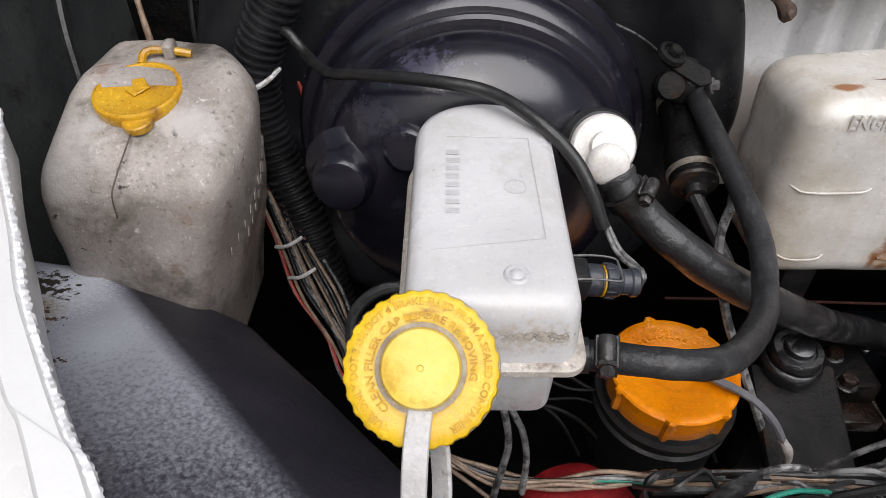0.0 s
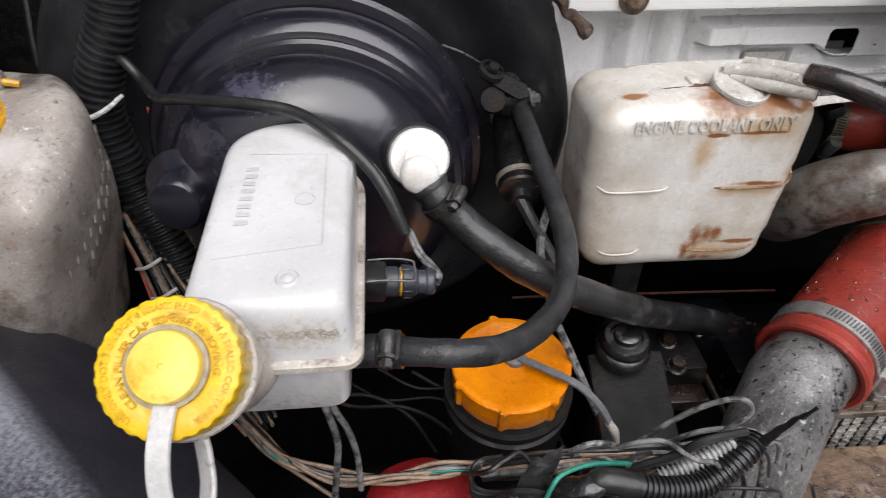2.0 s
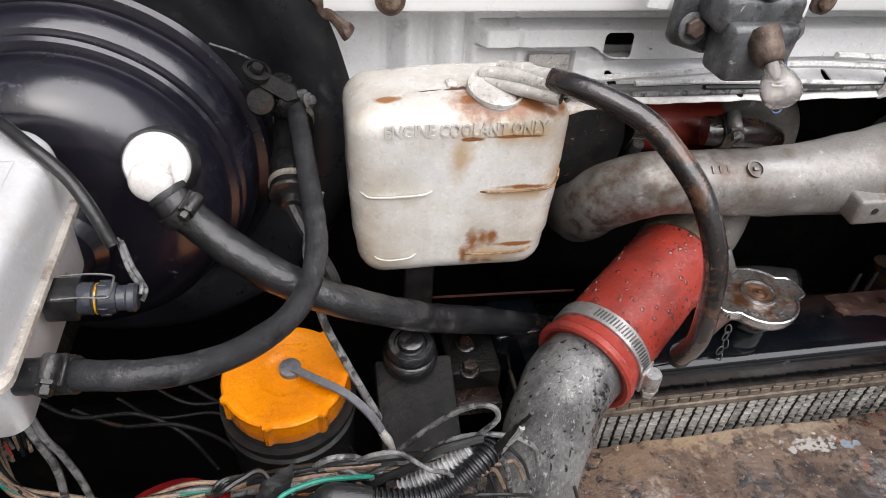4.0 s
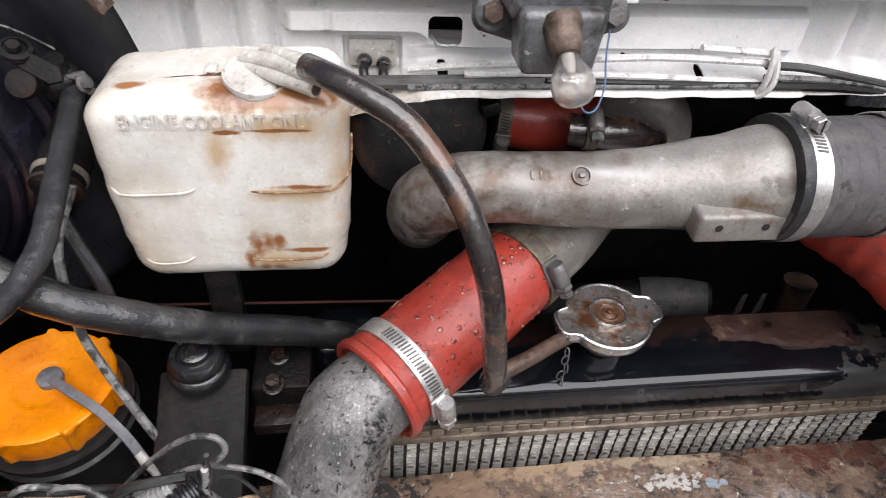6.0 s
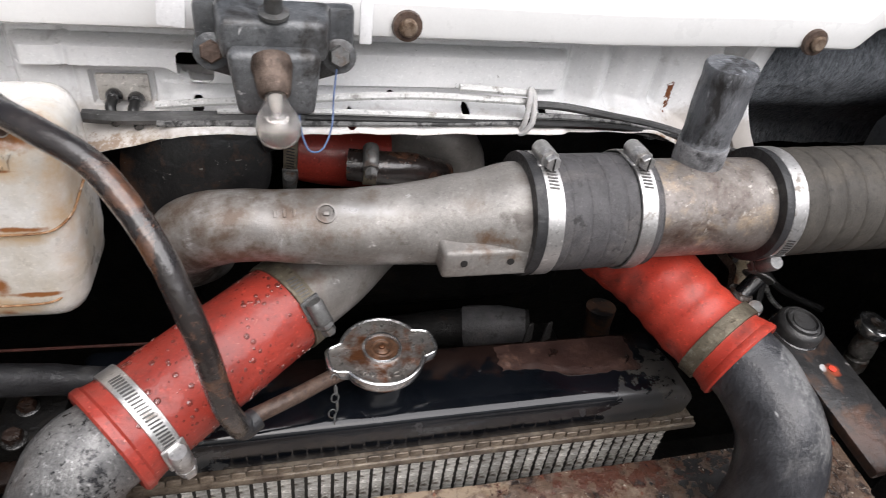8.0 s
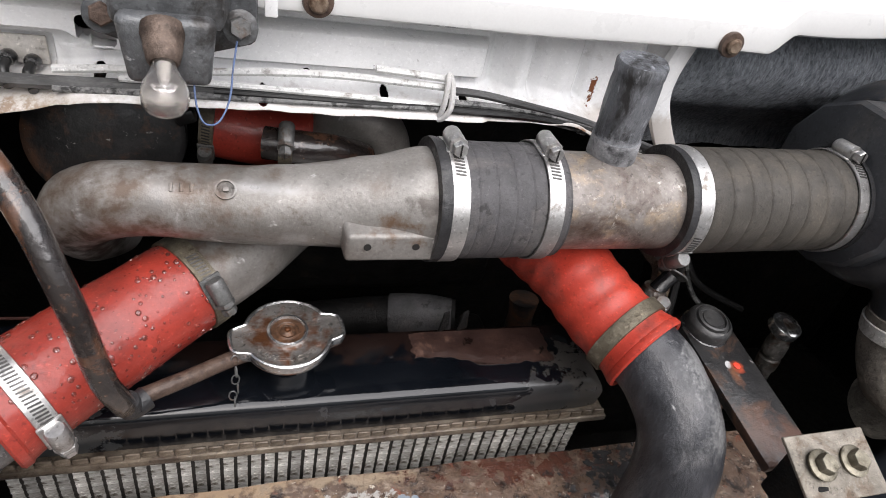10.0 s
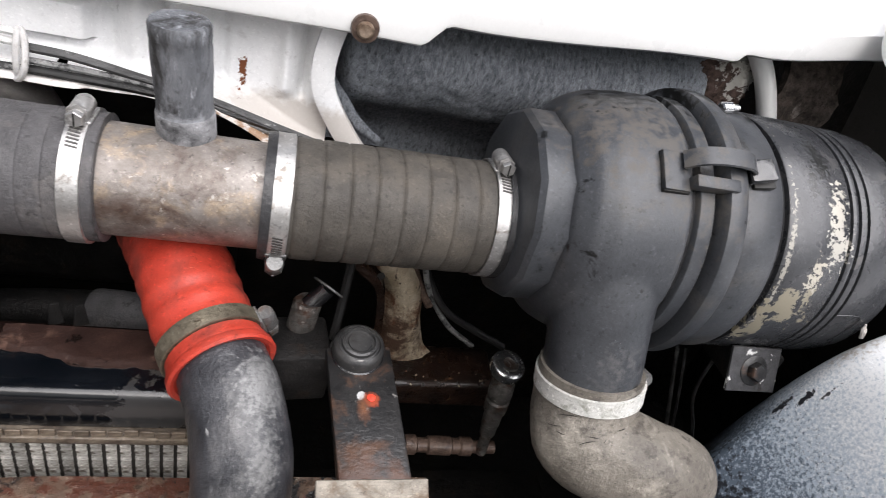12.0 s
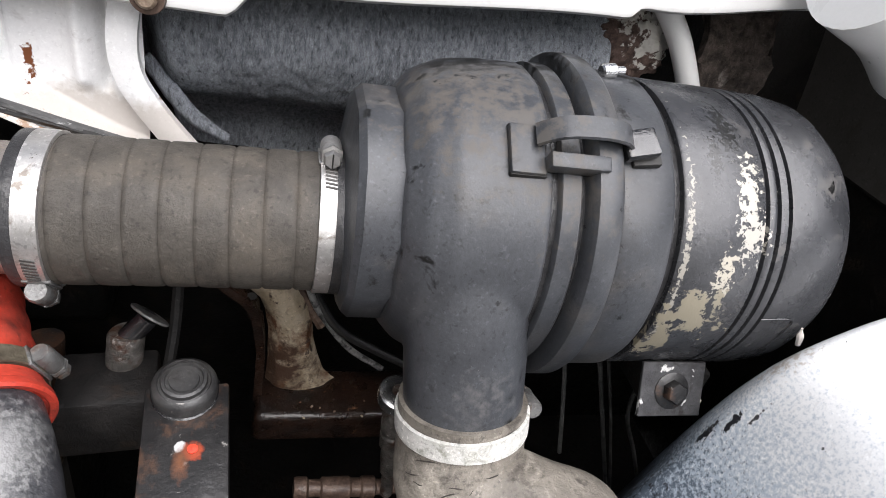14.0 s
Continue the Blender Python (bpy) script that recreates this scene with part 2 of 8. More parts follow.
RED_HOSE_B = surface("bright_red_silicone", [rgb(.38, .034, .02), rgb(.48, .056, .034)], 26, (.3, .5), bump=.12, bscale=240,
                     dirt=[(rgb(.16, .03, .022), 26, .57, .18, .6), (rgb(.62, .16, .1), 160, .74, .05, .5)], wet=0.15)
RUBBER = surface("dusty_black_rubber", [rgb(.011, .011, .012), rgb(.03, .03, .032)], 60, (.45, .7), bump=.25, bscale=500, spec=.35,
                 dirt=[(rgb(.065, .064, .062), 90, .63, .15, .85), (rgb(.2, .2, .2), 200, .75, .04, .8)], wet=0.45)
RUBBER_GLOSS = surface("wet_black_rubber", [rgb(.011, .009, .009), rgb(.028, .022, .02)], 40, (.12, .3), bump=.2, bscale=200,
                       dirt=[(rgb(.12, .055, .03), 26, .6, .12, .4), (rgb(.24, .12, .07), 90, .71, .06, .4)], wet=1.0)
DAMP_HOSE = surface("damp_black_hose", [rgb(.007, .007, .008), rgb(.018, .018, .019)], 50, (.3, .55), bump=.25, bscale=400, dirt=[(rgb(.06, .058, .056), 50, .61, .18, .7), (rgb(.16, .16, .16), 190, .76, .03, .7)], wet=.7)
GREY_RUBBER = surface("brown_grey_wrapped_rubber", [rgb(.042, .037, .031), rgb(.066, .059, .05)], 60, (.55, .75), bump=.25, bscale=500,
                      dirt=[(rgb(.095, .082, .066), 26, .57, .25, .85), (rgb(.2, .17, .13), 220, .77, .03, .8)], wet=0.1)
GREY_RUBBER_B = surface("slate_wrapped_rubber", [rgb(.052, .05, .052), rgb(.085, .082, .085)], 50, (.5, .7), bump=.25, bscale=400,
                        dirt=[(rgb(.13, .12, .115), 30, .58, .2, .8), (rgb(.035, .033, .034), 90, .66, .06, .7)], wet=0.1)
CAST_ALU = surface("cast_aluminium", [rgb(.165, .153, .14), rgb(.29, .276, .26)], 16, (.38, .54), metal=.3, bump=.1, bscale=320, grain=.12,
                   dirt=[(rgb(.13, .1, .08), 22, .62, .2, .5), (rgb(.44, .425, .41), 60, .71, .06, .45), (rgb(.07, .058, .05), 130, .77, .03, .6)], wet=0.25, specks=.22)
STEEL_PIPE = surface("tarnished_steel", [rgb(.125, .102, .088), rgb(.29, .265, .245)], 26, (.4, .62), metal=.45, bump=.12, bscale=300,
                     dirt=[(rgb(.36, .28, .2), 42, .6, .15, .6), (rgb(.08, .05, .038), 18, .6, .14, .7), (rgb(.45, .42, .38), 90, .7, .06, .5)], wet=0.25)
SCALY_PIPE = surface("flaked_steel_pipe", [rgb(.06, .06, .061), rgb(.16, .158, .155)], 40, (.25, .5), metal=.3, bump=.3, bscale=260, stretch=(1.3, 1.3, .5), grain=.3,
                     dirt=[(rgb(.36, .355, .345), 22, .5, .36, .4), (rgb(.5, .495, .49), 260, .66, .12, .35), (rgb(.02, .02, .021), 170, .66, .05, .25)], wet=0.5)
DARK_ELBOW = surface("worn_black_pipe", [rgb(.02, .021, .025), rgb(.05, .051, .057)], 40, (.3, .5), metal=.1, bump=.3, bscale=200, stretch=(1.6, 1.6, .6),
                     dirt=[(rgb(.13, .128, .13), 20, .6, .22, .5), (rgb(.4, .4, .4), 60, .74, .04, .5)], wet=0.4)
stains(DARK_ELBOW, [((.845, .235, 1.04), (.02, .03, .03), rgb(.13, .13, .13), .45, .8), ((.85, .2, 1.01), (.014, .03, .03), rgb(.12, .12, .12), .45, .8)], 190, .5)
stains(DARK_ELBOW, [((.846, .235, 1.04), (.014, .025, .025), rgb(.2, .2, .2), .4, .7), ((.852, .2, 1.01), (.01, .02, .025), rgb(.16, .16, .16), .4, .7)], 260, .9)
CLAMP = surface("bright_zinc_band", [rgb(.44, .43, .42), rgb(.62, .61, .6)], 50, (.28, .45), metal=.85, bump=.05, bscale=400,
                dirt=[(rgb(.26, .235, .21), 60, .64, .1, .6), (rgb(.1, .085, .07), 150, .75, .04, .6)])
CLAMP_OLD = surface("old_brown_band", [rgb(.09, .076, .055), rgb(.19, .165, .12)], 60, (.4, .65), metal=.5, bump=.25,
                    dirt=[(rgb(.3, .28, .23), 60, .64, .1, .6), (rgb(.06, .045, .03), 90, .66, .06, .6)])
CLAMP_BLACK = surface("oily_black_band", [rgb(.02, .019, .018), rgb(.06, .058, .055)], 90, (.25, .45), metal=.6, bump=.3, wet=0.6)
CLAMP_WHITE = surface("whitened_alloy_band", [rgb(.5, .5, .47), rgb(.66, .65, .62)], 80, (.45, .65), metal=.2, bump=.2,
                      dirt=[(rgb(.3, .3, .26), 120, .6, .15, .8)])
SLOT = surface("dark_slot", [rgb(.018, .017, .016)], 50, (.5, .7), bump=0)
BAND_SLOT = surface("worn_band_slot", [rgb(.07, .068, .065), rgb(.14, .135, .13)], 90, (.4, .6), metal=.5, bump=.1)
BOLT = surface("oily_bolt_steel", [rgb(.006, .0057, .0054), rgb(.018, .017, .016)], 90, (.16, .34), metal=.1, bump=.2, wet=0.6)
BOLT_GREY = surface("grey_bolt_steel", [rgb(.09, .09, .088), rgb(.17, .17, .166)], 90, (.35, .55), metal=.4, bump=.25,
                    dirt=[(rgb(.1, .06, .04), 80, .62, .15, .8)], wet=0.4)
BOLT_RUSTY = surface("rusty_bolt_steel", [rgb(.05, .03, .022), rgb(.12, .08, .06)], 150, (.45, .7), metal=.3, bump=.3, wet=.3)
BOLT_YELLOW = surface("yellow_zinc_nut", [rgb(.13, .115, .085), rgb(.28, .255, .2)], 120, (.3, .5), metal=.7, bump=.15)
LATCH = surface("greasy_grey_casting", [rgb(.055, .058, .062), rgb(.14, .145, .15)], 40, (.3, .55), metal=.25, bump=.2, bscale=300,
                dirt=[(rgb(.03, .027, .025), 32, .56, .14, .5), (rgb(.42, .42, .42), 90, .71, .06, .6)], wet=0.4)
RAD_BLACK = surface("glossy_black_tank", [rgb(.002, .0028, .0042), rgb(.0045, .0055, .0075)], 22, (.06, .14), bump=.03, bscale=120, spec=.4, wet=.25, ior=1.5,
                    dirt=[(rgb(.03, .03, .032), 26, .7, .04, .45), (rgb(.05, .03, .02), 160, .78, .03, .6)])
RAD_BROWN = surface("mud_brown_tank_top", [rgb(.022, .011, .009), rgb(.045, .024, .019)], 34, (.3, .6), bump=.25, bscale=160, spec=.35,
                    dirt=[(rgb(.09, .05, .037), 26, .64, .05, .6), (rgb(.01, .006, .005), 40, .68, .05, .25)], wet=0.5)
TAB = surface("brown_crimp_steel", [rgb(.07, .05, .036), rgb(.22, .18, .135)], 60, (.35, .55), metal=.5, bump=.3, vary=.25, wet=0.5)
FIN = surface("dusty_radiator_fins", [rgb(.26, .24, .21), rgb(.6, .58, .54)], 90, (.5, .75), metal=.15, bump=.8, bscale=900,
              dirt=[(rgb(.11, .09, .07), 60, .6, .1, .8)], vary=.35, stretch=(1, 1, 3))
CORE_DARK = surface("dark_core", [rgb(.02, .017, .014)], 60, (.7, .8), bump=.2)
FRONT_PANEL = surface("muddy_front_panel", [rgb(.075, .044, .029), rgb(.14, .092, .063)], 26, (.2, .5), bump=.7, bscale=130,
                      dirt=[(rgb(.26, .2, .15), 75, .62, .14, .6), (rgb(.02, .014, .012), 48, .57, .14, .15), (rgb(.5, .45, .38), 190, .7, .04, .6), (rgb(.16, .05, .025), 90, .68, .05, .6)], wet=0.8)
WALL_BROWN = surface("brown_grey_wall_paint", [rgb(.045, .042, .038), rgb(.075, .07, .064)], 10, (.5, .7), bump=.1,
                     dirt=[(rgb(.06, .053, .045), 24, .62, .2, .8)])
CAP_STEEL = surface("rusty_cap_steel", [rgb(.26, .24, .22), rgb(.4, .38, .36)], 60, (.22, .38), metal=.85, bump=.15, bscale=300, wet=.4,
                    dirt=[(rgb(.2, .07, .025), 38, .57, .12, .6), (rgb(.06, .03, .02), 90, .68, .06, .7)])
CAP_RUST = surface("brown_rust", [rgb(.06, .028, .014), rgb(.15, .075, .04)], 120, (.4, .6), metal=.4, bump=.25, wet=.4)
CHROME = surface("worn_chrome", [rgb(.5, .5, .5), rgb(.66, .66, .66)], 80, (.15, .3), metal=.95, bump=.05)
AIRBOX = surface("satin_black_polymer", [rgb(.031, .033, .0372), rgb(.056, .059, .065)], 14, (.3, .46), bump=.05, bscale=420, spec=.55, grain=.16,
                 dirt=[(rgb(.09, .082, .074), 16, .63, .25, .6), (rgb(.007, .007, .007), 38, .68, .05, .3), (rgb(.2, .19, .18), 190, .77, .03, .6)])
CHIPPED = surface("chipped_black_paint_on_tin", [rgb(.026, .027, .03), rgb(.045, .046, .05)], 20, (.2, .34), metal=.1, bump=.08, spec=.75,
                  dirt=[(rgb(.09, .085, .08), 40, .66, .1, .6), (rgb(.55, .53, .5), 150, .79, .015, .5), (rgb(.006, .006, .006), 40, .74, .03, .25)])
BARE_TIN = surface("bare_pale_metal", [rgb(.4, .37, .28), rgb(.62, .6, .53)], 60, (.4, .6), metal=.4, bump=.3)
ELBOW_RUBBER = surface("cracked_beige_rubber", [rgb(.1, .088, .074), rgb(.2, .18, .152)], 30, (.5, .72), bump=.5, bscale=160,
                       dirt=[(rgb(.075, .066, .056), 55, .63, .1, .8), (rgb(.36, .33, .28), 26, .62, .2, .7), (rgb(.03, .026, .022), 120, .75, .03, .8)], wet=0.2)
CREASE_DARK = surface("dark_crease_lines", [rgb(.02, .017, .014), rgb(.05, .043, .036)], 90, (.6, .8), bump=.2)
FELT = surface("black_felt_insulation", [rgb(.12, .13, .147), rgb(.33, .352, .385)], 200, (.9, 1.0), bump=1.0, bscale=700, spec=.1, grain=.6, contrast=.22, stretch=(1.6, 1, .6),
               dirt=[(rgb(.42, .45, .49), 9, .56, .3, 1.0), (rgb(.07, .075, .083), 260, .58, .2, 1.0)])
FOAM = surface("crumbled_brown_foam", [rgb(.05, .035, .03), rgb(.15, .105, .09)], 110, (.9, 1.0), bump=1.0, bscale=300, spec=.1, grain=.3)
stains(FOAM, [((1.26, .47, 1.238), (.028, .03, .022), rgb(.55, .53, .49), 1.0, .25), ((1.225, .47, 1.25), (.02, .03, .008), rgb(.5, .48, .44), 1.0, .3)], 130, .9)
FENDER_R = surface("white_arch_with_blue_grime", [rgb(.78, .8, .82), rgb(.88, .885, .89)], 14, (.35, .55), bump=.07, bscale=240, grain=.06, wet=.2,
                   dirt=[(rgb(.62, .68, .74), 26, .66, .25, .7), (rgb(.03, .033, .04), 60, .765, .015, .9)], specks=0.12)
FENDER_L = surface("grey_arch_with_sanding_and_painted_light", [rgb(.016, .0155, .021), rgb(.034, .032, .041)], 14, (.4, .6), bump=.12, bscale=300, grain=.35, wet=.25,
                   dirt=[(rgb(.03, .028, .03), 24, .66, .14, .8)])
BRACKET = surface("grimy_black_bracket", [rgb(.005, .005, .005), rgb(.014, .013, .0125)], 50, (.4, .65), bump=.3, bscale=260, spec=.22,
                  dirt=[(rgb(.03, .018, .011), 30, .64, .14, .7)])
BRACKET_GREY = surface("worn_grey_bracket", [rgb(.009, .009, .0095), rgb(.022, .021, .021)], 50, (.35, .55), metal=.2, bump=.14, bscale=300,
                       dirt=[(rgb(.08, .04, .023), 26, .59, .12, .7), (rgb(.22, .21, .2), 140, .71, .05, .6)], wet=0.4)
ZINC_PLATE = surface("pale_zinc_plate", [rgb(.16, .142, .118), rgb(.3, .27, .225)], 60, (.4, .6), metal=.3, bump=.25,
                     dirt=[(rgb(.14, .1, .07), 50, .58, .15, .7)])
BEIGE_METAL = surface("flaking_cream_paint", [rgb(.25, .2, .135), rgb(.4, .34, .26)], 40, (.4, .65), bump=.4,
                      dirt=[(rgb(.09, .036, .015), 32, .57, .12, .7), (rgb(.03, .014, .008), 75, .66, .06, .5)], wet=.3)
RUST_OILY = surface("oily_rusted_steel", [rgb(.007, .004, .003), rgb(.022, .011, .007)], 40, (.2, .45), bump=.5, bscale=150, spec=.3, dirt=[(rgb(.12, .06, .03), 60, .7, .06, .6)], wet=.5)
HEAD_STEEL = surface("dark_worn_steel", [rgb(.03, .03, .031), rgb(.07, .069, .068)], 50, (.3, .5), metal=.35, bump=.12, bscale=300, dirt=[(rgb(.02, .017, .015), 30, .58, .12, .5), (rgb(.22, .21, .2), 120, .72, .04, .5)], wet=.25)
RED_PAINT = surface("red_plastic", [rgb(.15, .005, .007), rgb(.24, .01, .012)], 40, (.35, .55), bump=.15)
MARK_RED = surface("red_paint_daub", [rgb(.9, .06, .03)], 60, (.4, .5), bump=.1)

VALVE_WHITE = surface("cream_valve_plastic", [rgb(.76, .73, .69), rgb(.82, .8, .77)], 60, (.35, .5), bump=.1, sss=.2,
                      dirt=[(rgb(.5, .28, .18), 50, .7, .08, .6)], specks=0.1)
STRAP = surface("grey_white_plastic_strap", [rgb(.48, .47, .46), rgb(.6, .59, .58)], 50, (.4, .55), bump=.15, bscale=300, sss=.15,
                dirt=[(rgb(.3, .28, .26), 90, .64, .1, .7)], specks=0.15)
GREY_STRAP = surface("dark_grey_strap", [rgb(.1, .1, .11), rgb(.16, .16, .17)], 60, (.4, .6), bump=.1)
W_BLACK = surface("black_wire", [rgb(.008, .008, .008), rgb(.018, .018, .018)], 90, (.35, .55), bump=.1, wet=0.4)
W_BROWN = surface("tan_wire", [rgb(.17, .11, .075), rgb(.36, .26, .185)], 90, (.45, .6), bump=.1)
W_GREEN = surface("green_wire", [rgb(.012, .16, .11), rgb(.03, .26, .19)], 90, (.35, .5), bump=.1)
W_GREY = surface("grey_wire", [rgb(.1, .1, .1), rgb(.26, .26, .255)], 70, (.4, .6), bump=.2, dirt=[(rgb(.03, .03, .03), 120, .56, .1, .7)], wet=0.3)
W_RED = surface("red_wire", [rgb(.4, .04, .03), rgb(.5, .1, .07)], 90, (.4, .5), bump=.1)

W_BLUE = surface("blue_wire", [rgb(.05, .08, .17), rgb(.1, .15, .28)], 90, (.4, .5), bump=.1)
PLUG_GREY = surface("dark_blue_grey_plug", [rgb(.018, .021, .028), rgb(.04, .044, .054)], 60, (.3, .5), bump=.15, wet=.4)
W_WHITE = surface("white_tube", [rgb(.55, .55, .54), rgb(.7, .7, .69)], 60, (.35, .5), bump=.05, dirt=[(rgb(.3, .28, .26), 80, .62, .12, .7)])
CONDUIT = surface("black_corrugated_plastic", [rgb(.008, .008, .009), rgb(.016, .016, .018)], 50, (.3, .5), bump=.05,
                  dirt=[(rgb(.14, .14, .14), 40, .7, .1, .7)], wet=0.4)
CONDUIT_WHITE = surface("pale_corrugated_plastic", [rgb(.2, .2, .2), rgb(.5, .5, .5)], 60, (.3, .5), bump=.05, wet=.4)
GLASS = surface("bulb_glass", [rgb(1, .97, .94)], 20, (.0, .03), bump=.05, bscale=200, trans=.96, ior=1.45, grain=0, specks=0)
DROP = surface("water", [rgb(.5, .13, .1)], 20, (.0, .02), bump=0, trans=.8, ior=1.33, spec=.9, coat=1.0, specks=0)
CREAM_CAP = surface("cream_cap_plastic", [rgb(.4, .375, .34), rgb(.58, .555, .52)], 60, (.28, .45), bump=.1, sss=.15, wet=.4, dirt=[(rgb(.3, .2, .12), 50, .68, .15, .7)])
FELT_BROWN = surface("dark_brown_felt", [rgb(.04, .034, .03), rgb(.13, .106, .093)], 110, (.9, 1.0), bump=1.0, bscale=500, spec=.1, grain=.4,
                     dirt=[(rgb(.26, .23, .21), 60, .66, .1, 1.0)])
W_DUSTY = surface("dusty_black_tube", [rgb(.03, .03, .03), rgb(.09, .09, .09)], 50, (.45, .65), bump=.2, stretch=(.4, 1, 1), dirt=[(rgb(.16, .16, .16), 60, .62, .2, .8), (rgb(.4, .4, .4), 170, .72, .05, .7)], wet=.4)
GLOSS_BLACK = surface("wet_gloss_black", [rgb(.005, .005, .006), rgb(.011, .011, .012)], 40, (.1, .25), bump=.35, bscale=120, spec=.7, wet=.9)
GRIMY_STEEL = surface("grimy_corroded_steel", [rgb(.045, .042, .038), rgb(.14, .13, .12)], 90, (.35, .55), metal=.5, bump=.4, bscale=260, wet=.3, dirt=[(rgb(.05, .022, .012), 60, .58, .12, .7), (rgb(.3, .28, .26), 170, .68, .05, .5)])
RUSTY_PIPE = surface("rusty_brown_pipe", [rgb(.02, .006, .004), rgb(.045, .014, .01)], 90, (.5, .7), bump=.2, spec=.25)
ASPHALT = surface("asphalt", [rgb(.035, .034, .033), rgb(.07, .068, .065)], 60, (.7, .9), bump=.6, bscale=200, specks=0)


# ---- mesh tools ----
def V(*a):
    return Vector(a)


def basis(ax, up=None):
    """Two unit vectors square to ax; the first as near to up as can be."""
    ax = Vector(ax).normalized()
    up = Vector(up) if up else (V(0, 0, 1) if abs(ax.z) < .9 else V(0, -1, 0))
    u = (up - ax * up.dot(ax)).normalized()
    return u, u.cross(ax)


def spline(pts, per=8):
    """Catmull-Rom points through pts."""
    p = [Vector(q) for q in pts]
    p = [p[0] * 2 - p[1]] + p + [p[-1] * 2 - p[-2]]
    out = []
    for i in range(1, len(p) - 2):
        for k in range(per):
            t = k / per
            out.append(.5 * (2 * p[i] + (p[i + 1] - p[i - 1]) * t + (2 * p[i - 1] - 5 * p[i] + 4 * p[i + 1] - p[i + 2]) * t * t
                             + (3 * p[i] - p[i - 1] - 3 * p[i + 1] + p[i + 2]) * t ** 3))
    return out + [p[-2]]


def even(pts, step):
    """Points at even steps along a line."""
    out, d = [pts[0].copy()], 0.0
    for a, b in zip(pts, pts[1:]):
        L = (b - a).length
        while d + L >= step and L > 1e-9:
            a = a + (b - a) * ((step - d) / L)
            L, d = (b - a).length, 0.0
            out.append(a.copy())
        d += L
    return out


def sweep(line, prof, scales=None, up=None, cap=True, bm=None, closed=True):
    """Sweep a profile of (u, v) along a line; scales per point."""
    bm = bm or bmesh.new()
    rings, u = [], None
    for i, p in enumerate(line):
        t = (line[min(i + 1, len(line) - 1)] - line[max(i - 1, 0)]).normalized()
        if u is None:
            u = basis(t, up)[0]
        u = (u - t * u.dot(t)).normalized()
        v = t.cross(u)
        s = scales[i] if scales else 1
        rings.append([bm.verts.new(p + (u * a + v * b) * s) for a, b in prof])
    n = len(prof)
    for a, b in zip(rings, rings[1:]):
        for i in range(n if closed else n - 1):
            bm.faces.new((a[i], a[(i + 1) % n], b[(i + 1) % n], b[i]))
    if cap and closed:
        bm.faces.new(rings[0][::-1])
        bm.faces.new(rings[-1])
    return bm


def circle(r, n=16):
    return [(r * math.cos(2 * math.pi * i / n), r * math.sin(2 * math.pi * i / n)) for i in range(n)]


def tube(pts, r, n=14, per=8, bm=None, cap=True, rough=0.0):
    """A round tube through pts; r one radius or one for each point."""
    line = spline(pts, per)
    rs = [r] * len(pts) if isinstance(r, (int, float)) else list(r)
    sc = []
    for i in range(len(line)):
        f = i / per
        k = min(int(f), len(rs) - 2)
        t = f - k
        t = t * t * (3 - 2 * t)
        s = rs[k] * (1 - t) + rs[k + 1] * t
        sc.append(s * (1 + rough * noise.noise(line[i] * 60)))
    return sweep(line, circle(1, n), sc, cap=cap, bm=bm)


def ribbed(pts, r, pitch, depth, n=18, bm=None, sharp=False):
    """A corrugated tube."""
    line = even(spline(pts, 40), pitch / (12 if sharp else 6))
    sc = []
    for i in range(len(line)):
        w = math.cos(2 * math.pi * i / 6)
        sc.append(r + depth * (max(-1, min(1, 1.7 * w)) if not sharp else (-1 if i % 12 == 0 else .25 * math.sin(math.pi * (i % 12) / 12))))
    return sweep(line, circle(1, n), sc, bm=bm)


def lathe(prof, o, ax, n=32, bm=None, up=None, cap=True):
    """Turn (radius, height) pairs about the axis ax at o."""
    bm = bm or bmesh.new()
    ax = Vector(ax).normalized()
    u, v = basis(ax, up)
    rings = []
    for r, h in prof:
        c = Vector(o) + ax * h
        if r < 1e-6:
            rings.append([bm.verts.new(c)])
        else:
            rings.append([bm.verts.new(c + (u * math.cos(2 * math.pi * i / n) + v * math.sin(2 * math.pi * i / n)) * r) for i in range(n)])
    for a, b in zip(rings, rings[1:]):
        for i in range(n):
            q = [a[i % len(a)], a[(i + 1) % len(a)], b[(i + 1) % len(b)], b[i % len(b)]]
            q = [x for j, x in enumerate(q) if x not in q[:j]]
            if len(q) > 2:
                bm.faces.new(q)
    for ring, flip in ((rings[0], True), (rings[-1], False)):
        if len(ring) > 2 and cap:
            bm.faces.new(ring[::-1] if flip else ring)
    return bm


def box(c, size, bev=.002, m=None, seg=2, bm=None):
    """A bevelled box at c, turned by the matrix m."""
    t = bmesh.new()
    bmesh.ops.create_cube(t, size=1)
    bmesh.ops.scale(t, vec=size, verts=t.verts)
    if bev:
        bmesh.ops.bevel(t, geom=t.edges[:], offset=bev, segments=seg, affect="EDGES", profile=.5)
    mm = Matrix.Translation(c) @ (m or Matrix.Identity(4))
    bmesh.ops.transform(t, matrix=mm, verts=t.verts)
    if bm is None:
        return t
    me = bpy.data.meshes.new("t")
    t.to_mesh(me)
    bm.from_mesh(me)
    bpy.data.meshes.remove(me)
    t.free()
    return bm


def axes(x, y):
    """A turn whose x lies along x and whose y lies near y."""
    x = Vector(x).normalized()
    z = x.cross(Vector(y)).normalized()
    return Matrix((x, z.cross(x), z)).transposed().to_4x4()


